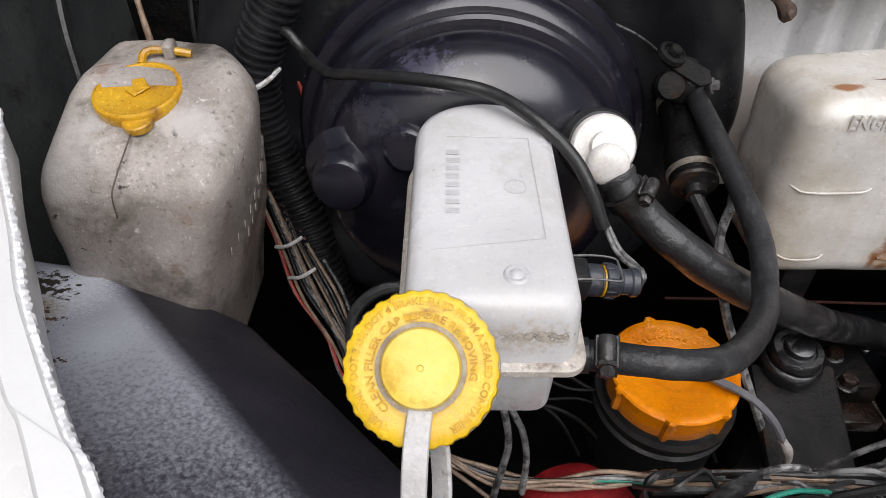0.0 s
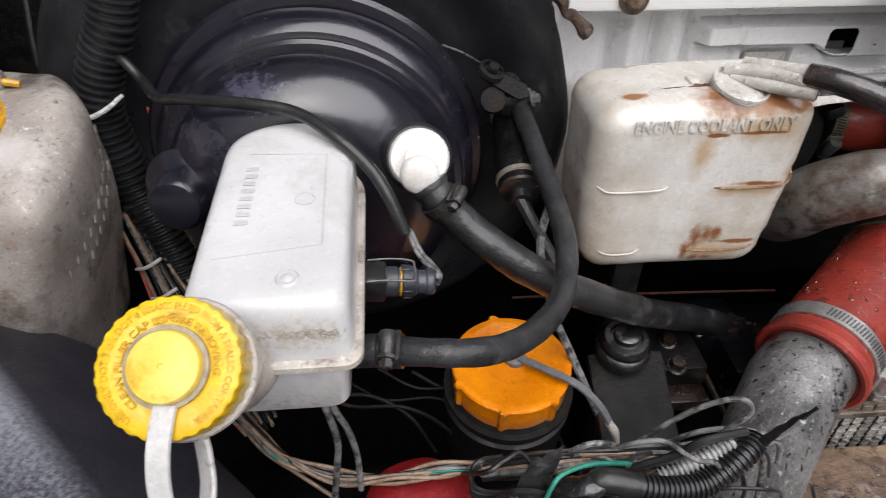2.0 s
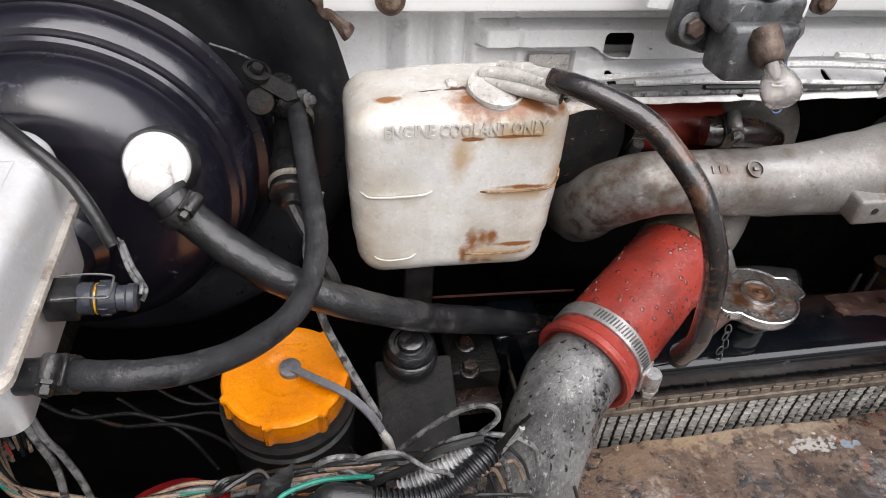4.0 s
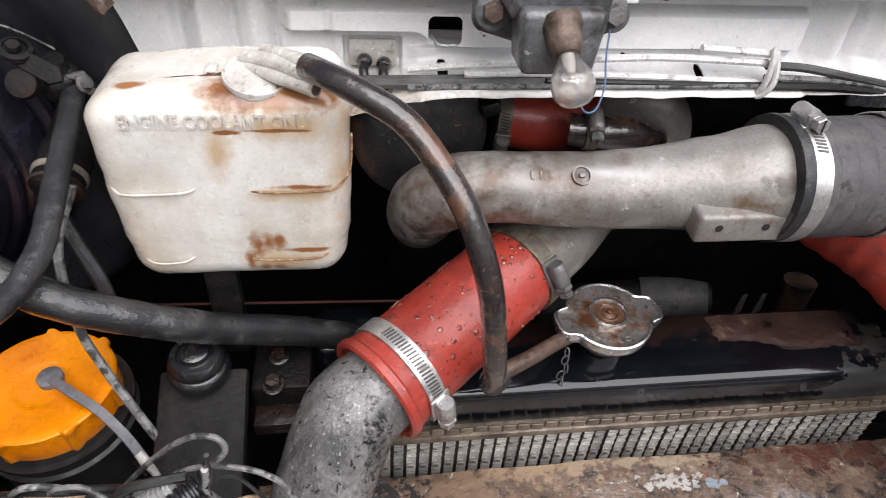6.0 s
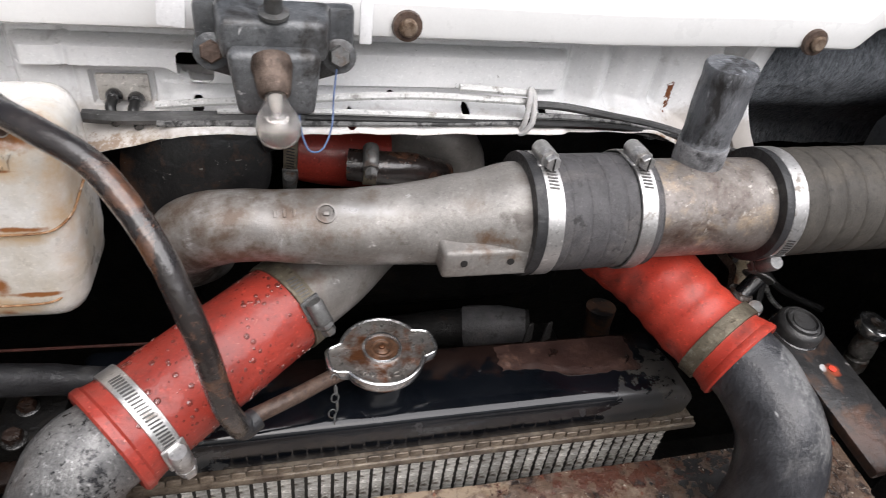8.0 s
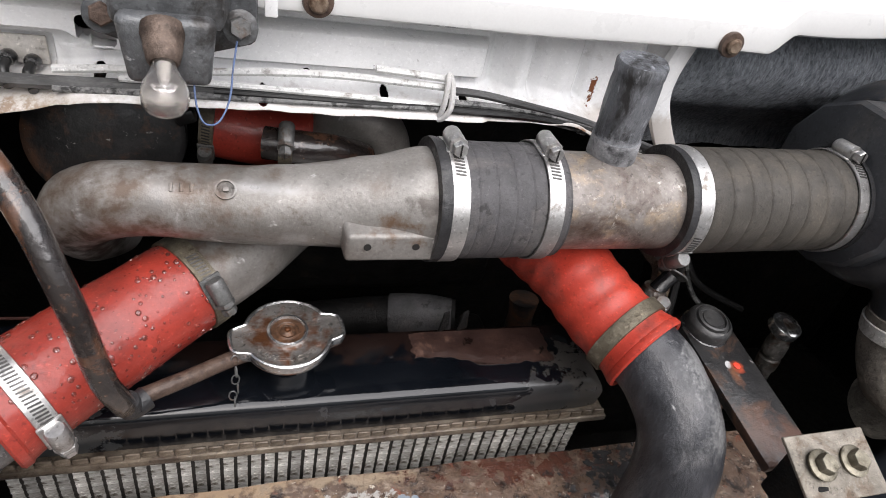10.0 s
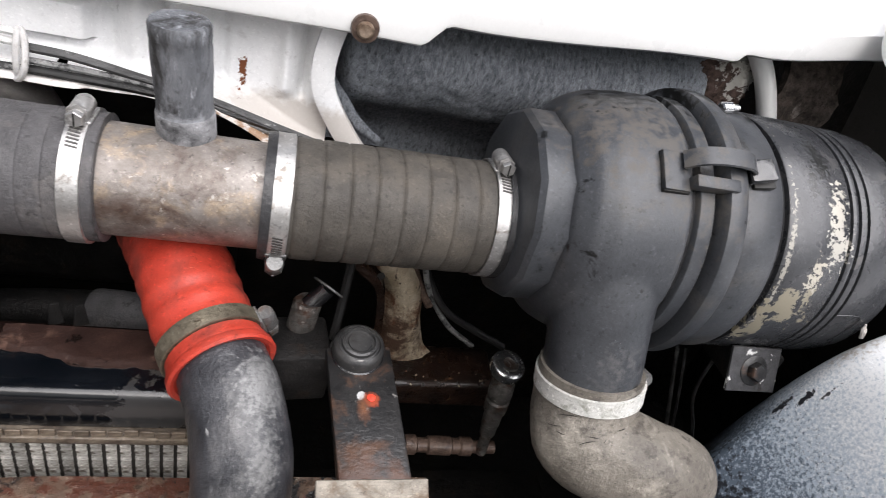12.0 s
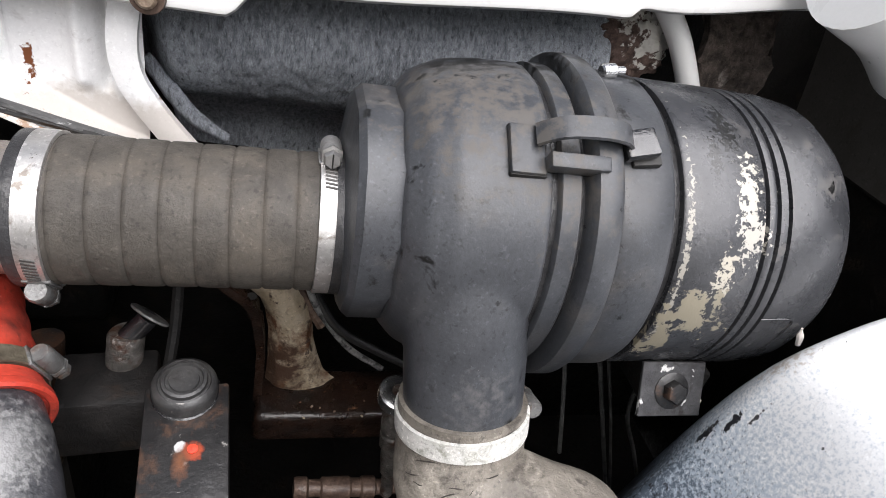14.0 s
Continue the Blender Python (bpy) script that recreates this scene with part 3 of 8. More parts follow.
def plate(outline, t, bev=.0008, m=None, bm=None):
    """A flat plate of thickness t from an outline of (x, y)."""
    b = bmesh.new()
    f = b.faces.new([b.verts.new((x, y, 0)) for x, y in outline])
    r = bmesh.ops.extrude_face_region(b, geom=[f])
    bmesh.ops.translate(b, vec=(0, 0, t), verts=[e for e in r["geom"] if isinstance(e, bmesh.types.BMVert)])
    bmesh.ops.recalc_face_normals(b, faces=b.faces)
    if bev:
        bmesh.ops.bevel(b, geom=[e for e in b.edges if e.calc_face_angle(0) > .6], offset=bev, segments=1, affect="EDGES")
    if m:
        bmesh.ops.transform(b, matrix=m, verts=b.verts)
    if bm is not None:
        me = bpy.data.meshes.new("t")
        b.to_mesh(me)
        bm.from_mesh(me)
        bpy.data.meshes.remove(me)
        b.free()
        return bm
    return b


def sheet(nx, ny, f, thick=0.0):
    """A grid surface: f(u, v) gives the place; thickened downwards."""
    bm = bmesh.new()
    g = [[bm.verts.new(f(i / nx, j / ny)) for j in range(ny + 1)] for i in range(nx + 1)]
    for i in range(nx):
        for j in range(ny):
            bm.faces.new((g[i][j], g[i + 1][j], g[i + 1][j + 1], g[i][j + 1]))
    if thick:
        bmesh.ops.recalc_face_normals(bm, faces=bm.faces)
        bmesh.ops.solidify(bm, geom=bm.faces[:], thickness=thick)
    return bm


def jitter(bm, amp, scale, seed=0.0):
    """Uneven a mesh along its normals."""
    bm.normal_update()
    for v in bm.verts:
        v.co += v.normal * amp * noise.noise(v.co * scale + V(seed, seed, seed))
    return bm


def thing(name, at, label, category, group=""):
    ob = new(name)
    ob.empty_display_size = .02
    ob.location = at
    return tagged(ob, label, category, group)


def part(name, bm, material, parent=None, label="", angle=38, smooth=True):
    """Link a bmesh as one mesh object, under a thing or a part if one is given."""
    bmesh.ops.recalc_face_normals(bm, faces=bm.faces)
    for f in bm.faces:
        f.smooth = smooth
    for e in bm.edges:
        if len(e.link_faces) == 2 and e.calc_face_angle(0) > radians(angle):
            e.smooth = False
    me = bpy.data.meshes.new(name)
    bm.to_mesh(me)
    bm.free()
    me.materials.append(material)
    ob = new(name, me)
    if parent:
        ob.parent = parent
        if parent.type == "EMPTY":
            ob.matrix_parent_inverse = parent.matrix_basis.inverted()
    if label:
        ob["label"] = label
    return ob


def structure(name, bm, material, label, category, angle=38):
    return tagged(part(name, bm, material, None, angle=angle), label, category, "", "structure")


def letters(body, size, depth=.0004):
    """A mesh of raised letters in the xy plane, from x = 0."""
    cu = bpy.data.curves.new("t", "FONT")
    cu.body, cu.size, cu.extrude, cu.resolution_u = body, size, depth, 2
    cu.offset = size * .02
    ob = new("t", cu)
    me = bpy.data.meshes.new_from_object(ob.evaluated_get(bpy.context.evaluated_depsgraph_get()))
    bm = bmesh.new()
    bm.from_mesh(me)
    bpy.data.objects.remove(ob)
    bpy.data.meshes.remove(me)
    bpy.data.curves.remove(cu)
    return bm


def hexhead(o, ax, r, h, bm=None):
    return lathe([(r * .6, h * 1.02), (r * .86, h), (r, h * .82), (r, 0), (0, 0)][::-1], o, ax, 6, bm)


def bolt(parent, o, ax, r, h, mat, flange=1.5, name="bolt", fmat=None):
    """A hex bolt with its washer, as parts of a thing."""
    o, ax = Vector(o), Vector(ax).normalized()
    w = part("washer", lathe([(0, 0), (r * flange, 0), (r * flange, h * .18), (r * flange * .9, h * .28), (0, h * .28)], o, ax, 24), fmat or mat, parent)
    part(name, hexhead(o + ax * h * .2, ax, r, h), mat, parent)
    return w


def hose_clamp(o, ax, r, w, side, mats, label, screw=1.0, wide=1.0, size=1.3, slots=9):
    """A worm-drive clamp round a hose; side: where the screw sits."""
    o, ax = Vector(o), Vector(ax).normalized()
    band, dark, smat = mats
    t = thing("hose_clamp", o, label, "hose clamp", "hose clamps")
    part("band", lathe([(r, -w / 2), (r + .0011, -w / 2 + .0004), (r + .0011, w / 2 - .0004), (r, w / 2), (r - .001, w / 2), (r - .001, -w / 2), (r, -w / 2)], o, ax, 48), band, t)
    s = Vector(side)
    s = (s - ax * s.dot(ax)).normalized()
    g = s.cross(ax).normalized()
    c = o + s * (r + .0045 * screw)
    K = size
    part("housing", lathe([(a * K, h * K) for a, h in ((.0, -.007), (.0042, -.007), (.0049, -.0055), (.0049, .0055), (.0042, .007), (0, .007))], c, g, 14), smat, t)
    part("saddle", box(c - s * .0038 * K, (w * 1.15, .0175 * K, .0022), .0006, axes(ax, g), seg=1), smat, t)
    sc = part("screw", lathe([(a * K, h * K) for a, h in ((0, -.0145), (.0036, -.0145), (.0042, -.0138), (.0042, -.0108), (.0032, -.0106), (.0032, -.0092), (.0052, -.009), (.0052, -.0068), (0, -.0066))], c, g, 6), smat, t)
    part("slot", box(c - g * .0146 * K, (.0009, .0065 * K, .0012), 0, axes(g.cross(s), s)), dark, sc)
    for k in range(slots):
        a = (.009 * K / r * .75 + k * .0025 / r) * wide
        d = s * math.cos(a) + g * math.sin(a)
        tt = g * math.cos(a) - s * math.sin(a)
        part("thread_slot", box(o + d * (r + .0012), (.0011, w * .56, .0008), 0, axes(tt + ax * .16, ax)), BAND_SLOT if r > .03 else dark, t)
    return t


def wire(name, pts, r, mat, label, category="wire", group="", n=8):
    ob = part(name, tube(pts, r, n, 8), mat)
    return tagged(ob, label, category, group)


# stains, bare patches and painted tones with shapes of their own
BROWN, TAN, DARKRUST = rgb(.17, .06, .02), rgb(.38, .25, .14), rgb(.1, .035, .012)
RUSTED, RUST_EDGE, BEIGE = rgb(.26, .105, .036), rgb(.1, .035, .014), rgb(.5, .375, .245)
stains(COOLANT_PLASTIC, [((.32, .345, 1.185), (.05, .026, .014), BEIGE, .4, .6), ((.352, .35, 1.15), (.014, .03, .06), BEIGE, .4, .7), ((.32, .331, 1.165), (.04, .006, .01), BEIGE, .4, .7), ((.282, .331, 1.15), (.01, .006, .03), BEIGE, .4, .9), ((.325, .331, 1.118), (.032, .006, .008), BEIGE, .4, .7),
                         ((.31, .331, 1.062), (.028, .01, .012), BEIGE, .4, .7), ((.235, .352, 1.184), (.012, .005, .007), rgb(.3, .13, .05), .4, .5)], 55, .4)
stains(COOLANT_PLASTIC, [((.298, .343, 1.184), (.03, .021, .014), RUSTED, .3, .6), ((.322, .337, 1.183), (.032, .012, .011), RUSTED, .3, .6), ((.3, .34, 1.184), (.02, .01, .012), RUST_EDGE, .3, .8), ((.345, .345, 1.181), (.012, .02, .01), RUSTED, .3, .5), ((.29, .358, 1.186), (.02, .0025, .006), RUST_EDGE, .4, .2), ((.262, .359, 1.186), (.012, .0012, .004), RUST_EDGE, .5, .2),
                         ((.329, .331, 1.0735), (.024, .008, .0026), RUSTED, .4, .4), ((.289, .331, 1.1625), (.009, .006, .0018), RUSTED, .4, .3), ((.318, .331, 1.1635), (.024, .006, .0014), RUSTED, .4, .4), ((.33, .331, 1.124), (.024, .006, .0022), RUSTED, .4, .5)], 110, .25)
for x, z, h, w in ((.2965, 1.078, .0125, .0036), (.3035, 1.081, .009, .0034), (.31, 1.0805, .0082, .004), (.2905, 1.066, .0105, .0028), (.3, 1.0585, .0042, .0032), (.3085, 1.0585, .0036, .0036)):
    stains(COOLANT_PLASTIC, [((x, .331, z), (w * 1.6, .012, h * 1.15), RUSTED, .35, .7)], 90, .35)
stains(FLUID_PLASTIC, [((.034, .173, 1.158), (.019, .008, .0032), rgb(.05, .04, .032), .7, .25), ((.03, .173, 1.158), (.028, .012, .009), rgb(.5, .45, .39), .6, .9),
                       ((-.006, .176, 1.118), (.016, .012, .016), rgb(.2, .17, .14), .6, .6), ((.02, .176, 1.1), (.03, .012, .008), rgb(.42, .39, .34), .6, .8), ((.045, .172, 1.1395), (.022, .005, .0018), rgb(.08, .07, .06), .7, .3), ((.0, .165, 1.14), (.02, .012, .005), rgb(.36, .3, .24), .7, .8)], 300, .8)
stains(CHIPPED, [((1.2335, .274, 1.203), (.006, .02, .02), rgb(.4, .38, .33), .4, .06), ((1.2365, .264, 1.186), (.0085, .02, .013), rgb(.4, .38, .34), .4, .06), ((1.2235, .254, 1.163), (.0055, .015, .011), rgb(.4, .37, .31), .4, .06)], 240, 1.3)
stains(CHIPPED, [((1.1945, .27, 1.16), (.0018, .06, .045), rgb(.3, .285, .25), .4, .1), ((1.213, .29, 1.222), (.004, .012, .012), rgb(.008, .008, .008), .2, .15), ((1.224, .31, 1.228), (.006, .02, .01), rgb(.008, .008, .008), .2, .15)], 330, 1.5)
stains(CHIPPED, [((1.2115, .25, 1.135), (.018, .016, .016), rgb(.24, .215, .16), .45, .1), ((1.1985, .254, 1.115), (.009, .016, .02), rgb(.24, .215, .16), .45, .1)], 110, 1.0)
CREASE = (.718, .696, 0)
# sanded arch: light left of the crease painted pale, shade beyond it dark
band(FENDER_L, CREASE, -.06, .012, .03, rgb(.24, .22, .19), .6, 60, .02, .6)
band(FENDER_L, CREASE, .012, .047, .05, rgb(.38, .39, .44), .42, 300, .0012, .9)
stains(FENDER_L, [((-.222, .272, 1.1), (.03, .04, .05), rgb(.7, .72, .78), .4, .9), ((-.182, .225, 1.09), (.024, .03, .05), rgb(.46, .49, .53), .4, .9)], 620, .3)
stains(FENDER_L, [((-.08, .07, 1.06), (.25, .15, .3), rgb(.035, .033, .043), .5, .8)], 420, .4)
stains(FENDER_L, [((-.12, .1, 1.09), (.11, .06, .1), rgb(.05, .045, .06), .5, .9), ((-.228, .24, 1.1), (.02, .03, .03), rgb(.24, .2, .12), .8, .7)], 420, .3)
stains(FENDER_L, [((-.235, .27, 1.1), (.016, .014, .03), rgb(.03, .025, .015), .8, .3), ((-.222, .225, 1.1), (.012, .018, .03), rgb(.08, .05, .025), .8, .2), ((-.2, .2, 1.1), (.008, .01, .03), rgb(.06, .035, .02), .8, .2)], 160, 1.1)
# bottle's lower front: shade and grime both painted dark; paler patches near the top
stains(WASHER_PLASTIC, [((-.19, .28, 1.02), (.09, .035, .075), rgb(.1, .085, .075), .5, .8), ((-.16, .41, 1.18), (.03, .03, .03), rgb(.1, .085, .07), .5, .6), ((-.222, .33, 1.15), (.03, .05, .03), rgb(.46, .44, .42), .35, .8), ((-.15, .335, 1.16), (.02, .02, .02), rgb(.5, .47, .45), .35, .7)], 50, .5)
# purplish highlights painted onto the booster's upper face
stains(BLACK_PAINT, [((-.012, .36, 1.188), (.03, .03, .01), rgb(.05, .047, .075), .3, .7), ((-.045, .36, 1.16), (.02, .03, .01), rgb(.03, .028, .04), .35, .7)], 160, .8)
stains(CAP_STEEL, [((.546, .319, 1.009), (.027, .023, .012), rgb(.13, .05, .02), .5, .6)], 90, .6)
# blue-grey grime; colour goes darker towards the bottom in three uneven bands
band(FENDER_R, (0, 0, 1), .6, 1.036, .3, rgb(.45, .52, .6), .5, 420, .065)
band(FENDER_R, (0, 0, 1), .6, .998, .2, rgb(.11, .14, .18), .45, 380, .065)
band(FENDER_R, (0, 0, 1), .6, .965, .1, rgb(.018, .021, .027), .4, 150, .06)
stains(FENDER_R, [((1.2555, .2295, 1.05), (.006, .003, .011), rgb(.02, .021, .025), .3, .2), ((1.2585, .222, 1.07), (.006, .0022, .01), rgb(.02, .021, .025), .3, .2), ((1.263, .214, 1.088), (.005, .0012, .01), rgb(.05, .05, .055), .4, .3), ((1.277, .235, 1.118), (.02, .012, .02), rgb(.5, .46, .42), .5, .8)], 260, 1.0)
stains(BRACKET_GREY, [((.9205, .268, 1.0), (.0035, .004, .01), rgb(.5, .5, .5), .5, .3), ((.93, .265, 1.0), (.007, .006, .01), rgb(.3, .05, .02), .5, .5), ((.9225, .257, 1.0), (.005, .011, .01), rgb(.14, .055, .025), .6, .9), ((.93, .19, .985), (.04, .03, .04), rgb(.09, .045, .03), .6, .6)], 50, .7)
stains(BEIGE_METAL, [((.965, .44, .885), (.06, .05, .05), rgb(.05, .025, .014), .6, .6), ((.94, .44, .985), (.012, .03, .02), rgb(.12, .06, .03), .7, .5)], 70, .7)
stains(RAD_BLACK, [((.6, .347, .969), (.3, .022, .012), rgb(.017, .0095, .008), .25, .5), ((.812, .3, .95), (.05, .04, .04), rgb(.05, .046, .042), .45, .3), ((.765, .287, .945), (.03, .01, .028), rgb(.03, .03, .031), .3, .1), ((.385, .285, .94), (.045, .03, .03), rgb(.03, .031, .032), .3, .08)], 75, .7)
# intake pipe: browner to the left, pale streak along the top, darker streaks lower
stains(CAST_ALU, [((.45, .35, 1.1), (.1, .06, .06), rgb(.11, .078, .058), .4, .9), ((.62, .3, 1.12), (.03, .02, .012), rgb(.13, .08, .05), .6, .7), ((.43, .37, 1.06), (.04, .05, .04), rgb(.05, .035, .028), .5, .8)], 60, .8)
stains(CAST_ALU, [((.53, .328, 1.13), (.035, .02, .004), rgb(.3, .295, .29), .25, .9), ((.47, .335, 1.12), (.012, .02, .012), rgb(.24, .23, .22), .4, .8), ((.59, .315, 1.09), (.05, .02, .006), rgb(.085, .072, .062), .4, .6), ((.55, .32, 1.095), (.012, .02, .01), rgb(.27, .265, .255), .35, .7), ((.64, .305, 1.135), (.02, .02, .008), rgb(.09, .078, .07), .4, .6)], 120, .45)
stains(AIRBOX, [((1.088, .262, 1.152), (.004, .006, .012), rgb(.19, .185, .18), .5, .3), ((1.068, .3, 1.19), (.012, .03, .003), rgb(.012, .012, .012), .3, .3), ((1.118, .31, 1.215), (.008, .03, .006), rgb(.012, .012, .012), .3, .3), ((1.15, .27, 1.17), (.02, .02, .05), rgb(.03, .03, .032), .25, .8), ((1.09, .24, 1.08), (.02, .02, .02), rgb(.085, .084, .086), .3, .8)], 150, .8)
stains(AIRBOX, [((1.075, .33, 1.225), (.05, .07, .03), rgb(.08, .073, .066), .6, .9), ((1.12, .29, 1.2), (.03, .04, .03), rgb(.075, .07, .065), .55, .9), ((1.07, .37, 1.235), (.03, .03, .012), rgb(.008, .008, .008), .3, .25), ((1.125, .38, 1.236), (.03, .03, .014), rgb(.008, .008, .008), .3, .2), ((1.165, .38, 1.238), (.03, .035, .012), rgb(.008, .008, .008), .3, .2)], 120, 1.3)
# steel pipe: dark patches at its right edge and beside the hose lip
stains(SCALY_PIPE, [((.368, .24, .985), (.012, .03, .05), rgb(.016, .016, .018), .25, .5), ((.347, .262, 1.022), (.012, .02, .008), rgb(.02, .02, .022), .3, .4)], 200, .9)
stains(FRONT_PANEL, [((.515, .272, .88), (.1, .018, .02), rgb(.27, .19, .12), .5, .5), ((.6, .267, .88), (.07, .007, .02), rgb(.25, .19, .13), .5, .5), ((.43, .255, .88), (.05, .02, .02), rgb(.17, .11, .07), .5, .6), ((.76, .262, .878), (.09, .02, .02), rgb(.08, .028, .017), .25, .4), ((.7, .19, .873), (.2, .055, .02), rgb(.03, .02, .017), .2, .5)], 70, 1.0)
stains(FRONT_PANEL, [((.61, .25, .876), (.035, .006, .02), rgb(.36, .345, .32), .45, .2), ((.645, .246, .876), (.014, .004, .02), rgb(.2, .24, .28), .45, .2), ((.86, .24, .876), (.06, .04, .03), rgb(.025, .024, .024), .2, .4), ((.36, .262, .878), (.045, .02, .02), rgb(.02, .018, .016), .2, .4)], 130, 1.1)
# cowl: browner along the lower flange, with rust patches
band(WHITE, (0, 0, 1), 1.05, 1.1445, .05, rgb(.4, .34, .28), .7, 120, .005, .6)
stains(WHITE, [((.55, .413, 1.1405), (.5, .014, .0055), rgb(.4, .34, .28), .8, .8), ((.36, .413, 1.134), (.06, .014, .005), rgb(.32, .24, .18), .8, .7), ((.81, .412, 1.128), (.07, .02, .01), rgb(.3, .19, .12), .8, .6), ((.75, .412, 1.14), (.06, .02, .004), rgb(.28, .17, .1), .8, .6), ((.81, .435, 1.165), (.0035, .02, .014), rgb(.16, .05, .015), .8, .2)], 200, .9)


# ---- large structure ----
structure("ground", sheet(4, 4, lambda u, v: V(-200 + 400 * u, -200 + 400 * v, 0)), ASPHALT, "dark asphalt ground under the vehicle", "ground")


def smooth(a, b, x):
    t = max(0.0, min(1.0, (x - a) / (b - a)))
    return t * t * (3 - 2 * t)


def bell(c, w, x):
    return math.exp(-((x - c) / w) ** 2)


COWL_L, COWL_R = .2, .88


def cowl_edge(x):
    return 1.146 - .02 * smooth(.44, .33, x) - .05 * smooth(.77, .90, x) - .075 * smooth(.262, .242, x)


HOLES = [(.427, 1.184, .0075, .006, .0045), (.6235, 1.1565, 0, 0, .0034), (.4262, 1.157, 0, 0, .0042), (.565, 1.1635, 0, 0, .003), (.533, 1.153, 0, 0, .0042), (.688, 1.156, 0, 0, .0035)]


def cowl_surface(u, v):
    x = COWL_L + (COWL_R - COWL_L) * u
    z0 = cowl_edge(x)
    z = 1.232 + (z0 - 1.232) * v
    y = .450 - .003 * smooth(1.21, 1.20, z)
    mid = smooth(.312, .322, x) * smooth(.708, .700, x)
    zb = 1.1825 - .0105 * smooth(.404, .426, x)
    y -= mid * .013 * smooth(1.1995, 1.1965, z) * smooth(zb - .0009, zb + .0009, z)
    y += mid * (.006 * bell(zb - .0014, .0009, z) + .005 * bell(1.2004, .0009, z))
    y -= mid * .004 * smooth(1.1695, 1.1685, z) * smooth(.40, .41, x)
    folds = smooth(1.146, 1.160, z)
    for c, w, a in ((.245, .004, .006), (.262, .008, -.008), (.281, .0035, .007), (.296, .008, -.006), (.3085, .003, .008), (.346, .0025, .003)):
        y += a * bell(c, w, x) * folds
    for c, w, a in ((.716, .006, .010), (.735, .009, -.010), (.752, .004, .011), (.775, .010, -.008), (.795, .004, .007), (.842, .006, -.010), (.856, .0035, .010), (.872, .006, -.008)):
        y += a * bell(c, w, x) * folds
    # pocket for a cream plate
    y += .007 * smooth(.3555, .3565, x) * smooth(.3975, .3965, x) * smooth(1.150, 1.151, z) * smooth(1.1755, 1.1745, z)
    # lower edge rolls towards the front
    y -= .034 * smooth(z0 + .02, z0, z) ** 1.3 * smooth(.24, .27, x)
    z += .0015 * noise.noise(V(x * 40, 0, 0)) * smooth(.8, 1, v)
    return V(x, y, z)


def punch(bm, holes):
    """Cut round-ended openings (x, z, half width, half height, corner radius) through a sheet that faces the front."""
    def gap(c, h):
        return math.hypot(max(0, abs(c.x - h[0]) - h[2]), max(0, abs(c.z - h[1]) - h[3])) - h[4]
    for h in holes:
        near = [v for v in bm.verts if abs(v.co.x - h[0]) < h[2] + h[4] + .003 and abs(v.co.z - h[1]) < h[3] + h[4] + .003]
        for v in near:
            d = gap(v.co, h)
            if abs(d) < .00075:
                o = V(v.co.x - max(h[0] - h[2], min(h[0] + h[2], v.co.x)), 0, v.co.z - max(h[1] - h[3], min(h[1] + h[3], v.co.z)))
                if o.length > 1e-5:
                    v.co -= o.normalized() * d
        inside = {f for v in near for f in v.link_faces if all(gap(w.co, h) < .0001 for w in f.verts)}
        bmesh.ops.delete(bm, geom=list(inside), context="FACES")


bm = sheet(600, 140, cowl_surface)
punch(bm, HOLES)
bmesh.ops.recalc_face_normals(bm, faces=bm.faces)
bmesh.ops.solidify(bm, geom=bm.faces[:], thickness=.0012)
structure("wall_cowl", bm, WHITE, "dirty white pressed steel cowl panel with holes", "car body panel", 50)


structure("cowl_inner", box((.43, .475, 1.158), (.06, .003, .024), .001), WHITE, "white inner panel seen through the cowl slot", "car body panel")


def lip_z(x):
    return 1.2175 + .004 * smooth(.7, .9, x) + .018 * smooth(.934, .955, x) + .017 * smooth(.955, 1.2, x) + .008 * smooth(1.195, 1.205, x) + .02 * smooth(1.215, 1.37, x)


LIP = [(.452, .004), (.412, .0), (.406, .003), (.405, .006), (.406, .024), (.412, .03), (.44, .036), (.7, .085), (.7, .06)]
bm = bmesh.new()
rows = []
for i in range(241):
    x = .2 + (1.46 - .2) * i / 240
    rows.append([bm.verts.new((x, y + .012 * smooth(1.0, 1.4, x), lip_z(x) + dz)) for y, dz in LIP])
for a, b in zip(rows, rows[1:]):
    for k in range(len(LIP)):
        bm.faces.new((a[k], a[(k + 1) % len(LIP)], b[(k + 1) % len(LIP)], b[k]))
bm.faces.new(rows[0])
bm.faces.new(rows[-1][::-1])
structure("cowl_lip", bm, WHITE_CLEAN, "white painted cowl lip folded over the engine bay", "car body panel")

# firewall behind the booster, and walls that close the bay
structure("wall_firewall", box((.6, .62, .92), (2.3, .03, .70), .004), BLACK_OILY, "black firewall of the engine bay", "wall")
structure("wall_side_left", sheet(30, 30, lambda u, v: V(-.275 - .03 * u + .012 * bell(.5, .1, v), .18 + .44 * u, .62 + .66 * v), .002), DARK_WALL,
          "dark grey inner side wall of the engine bay", "wall")
structure("wall_side_right", sheet(30, 30, lambda u, v: V(1.50 + .06 * math.sin(2 + v), .2 + .44 * u, 1.12 + .22 * v), .002), WALL_BROWN,
          "dark brown-grey inner side wall of the engine bay", "wall")
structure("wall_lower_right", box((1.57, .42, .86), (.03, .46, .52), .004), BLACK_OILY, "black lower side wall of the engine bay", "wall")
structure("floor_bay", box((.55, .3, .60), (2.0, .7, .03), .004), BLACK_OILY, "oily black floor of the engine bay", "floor")

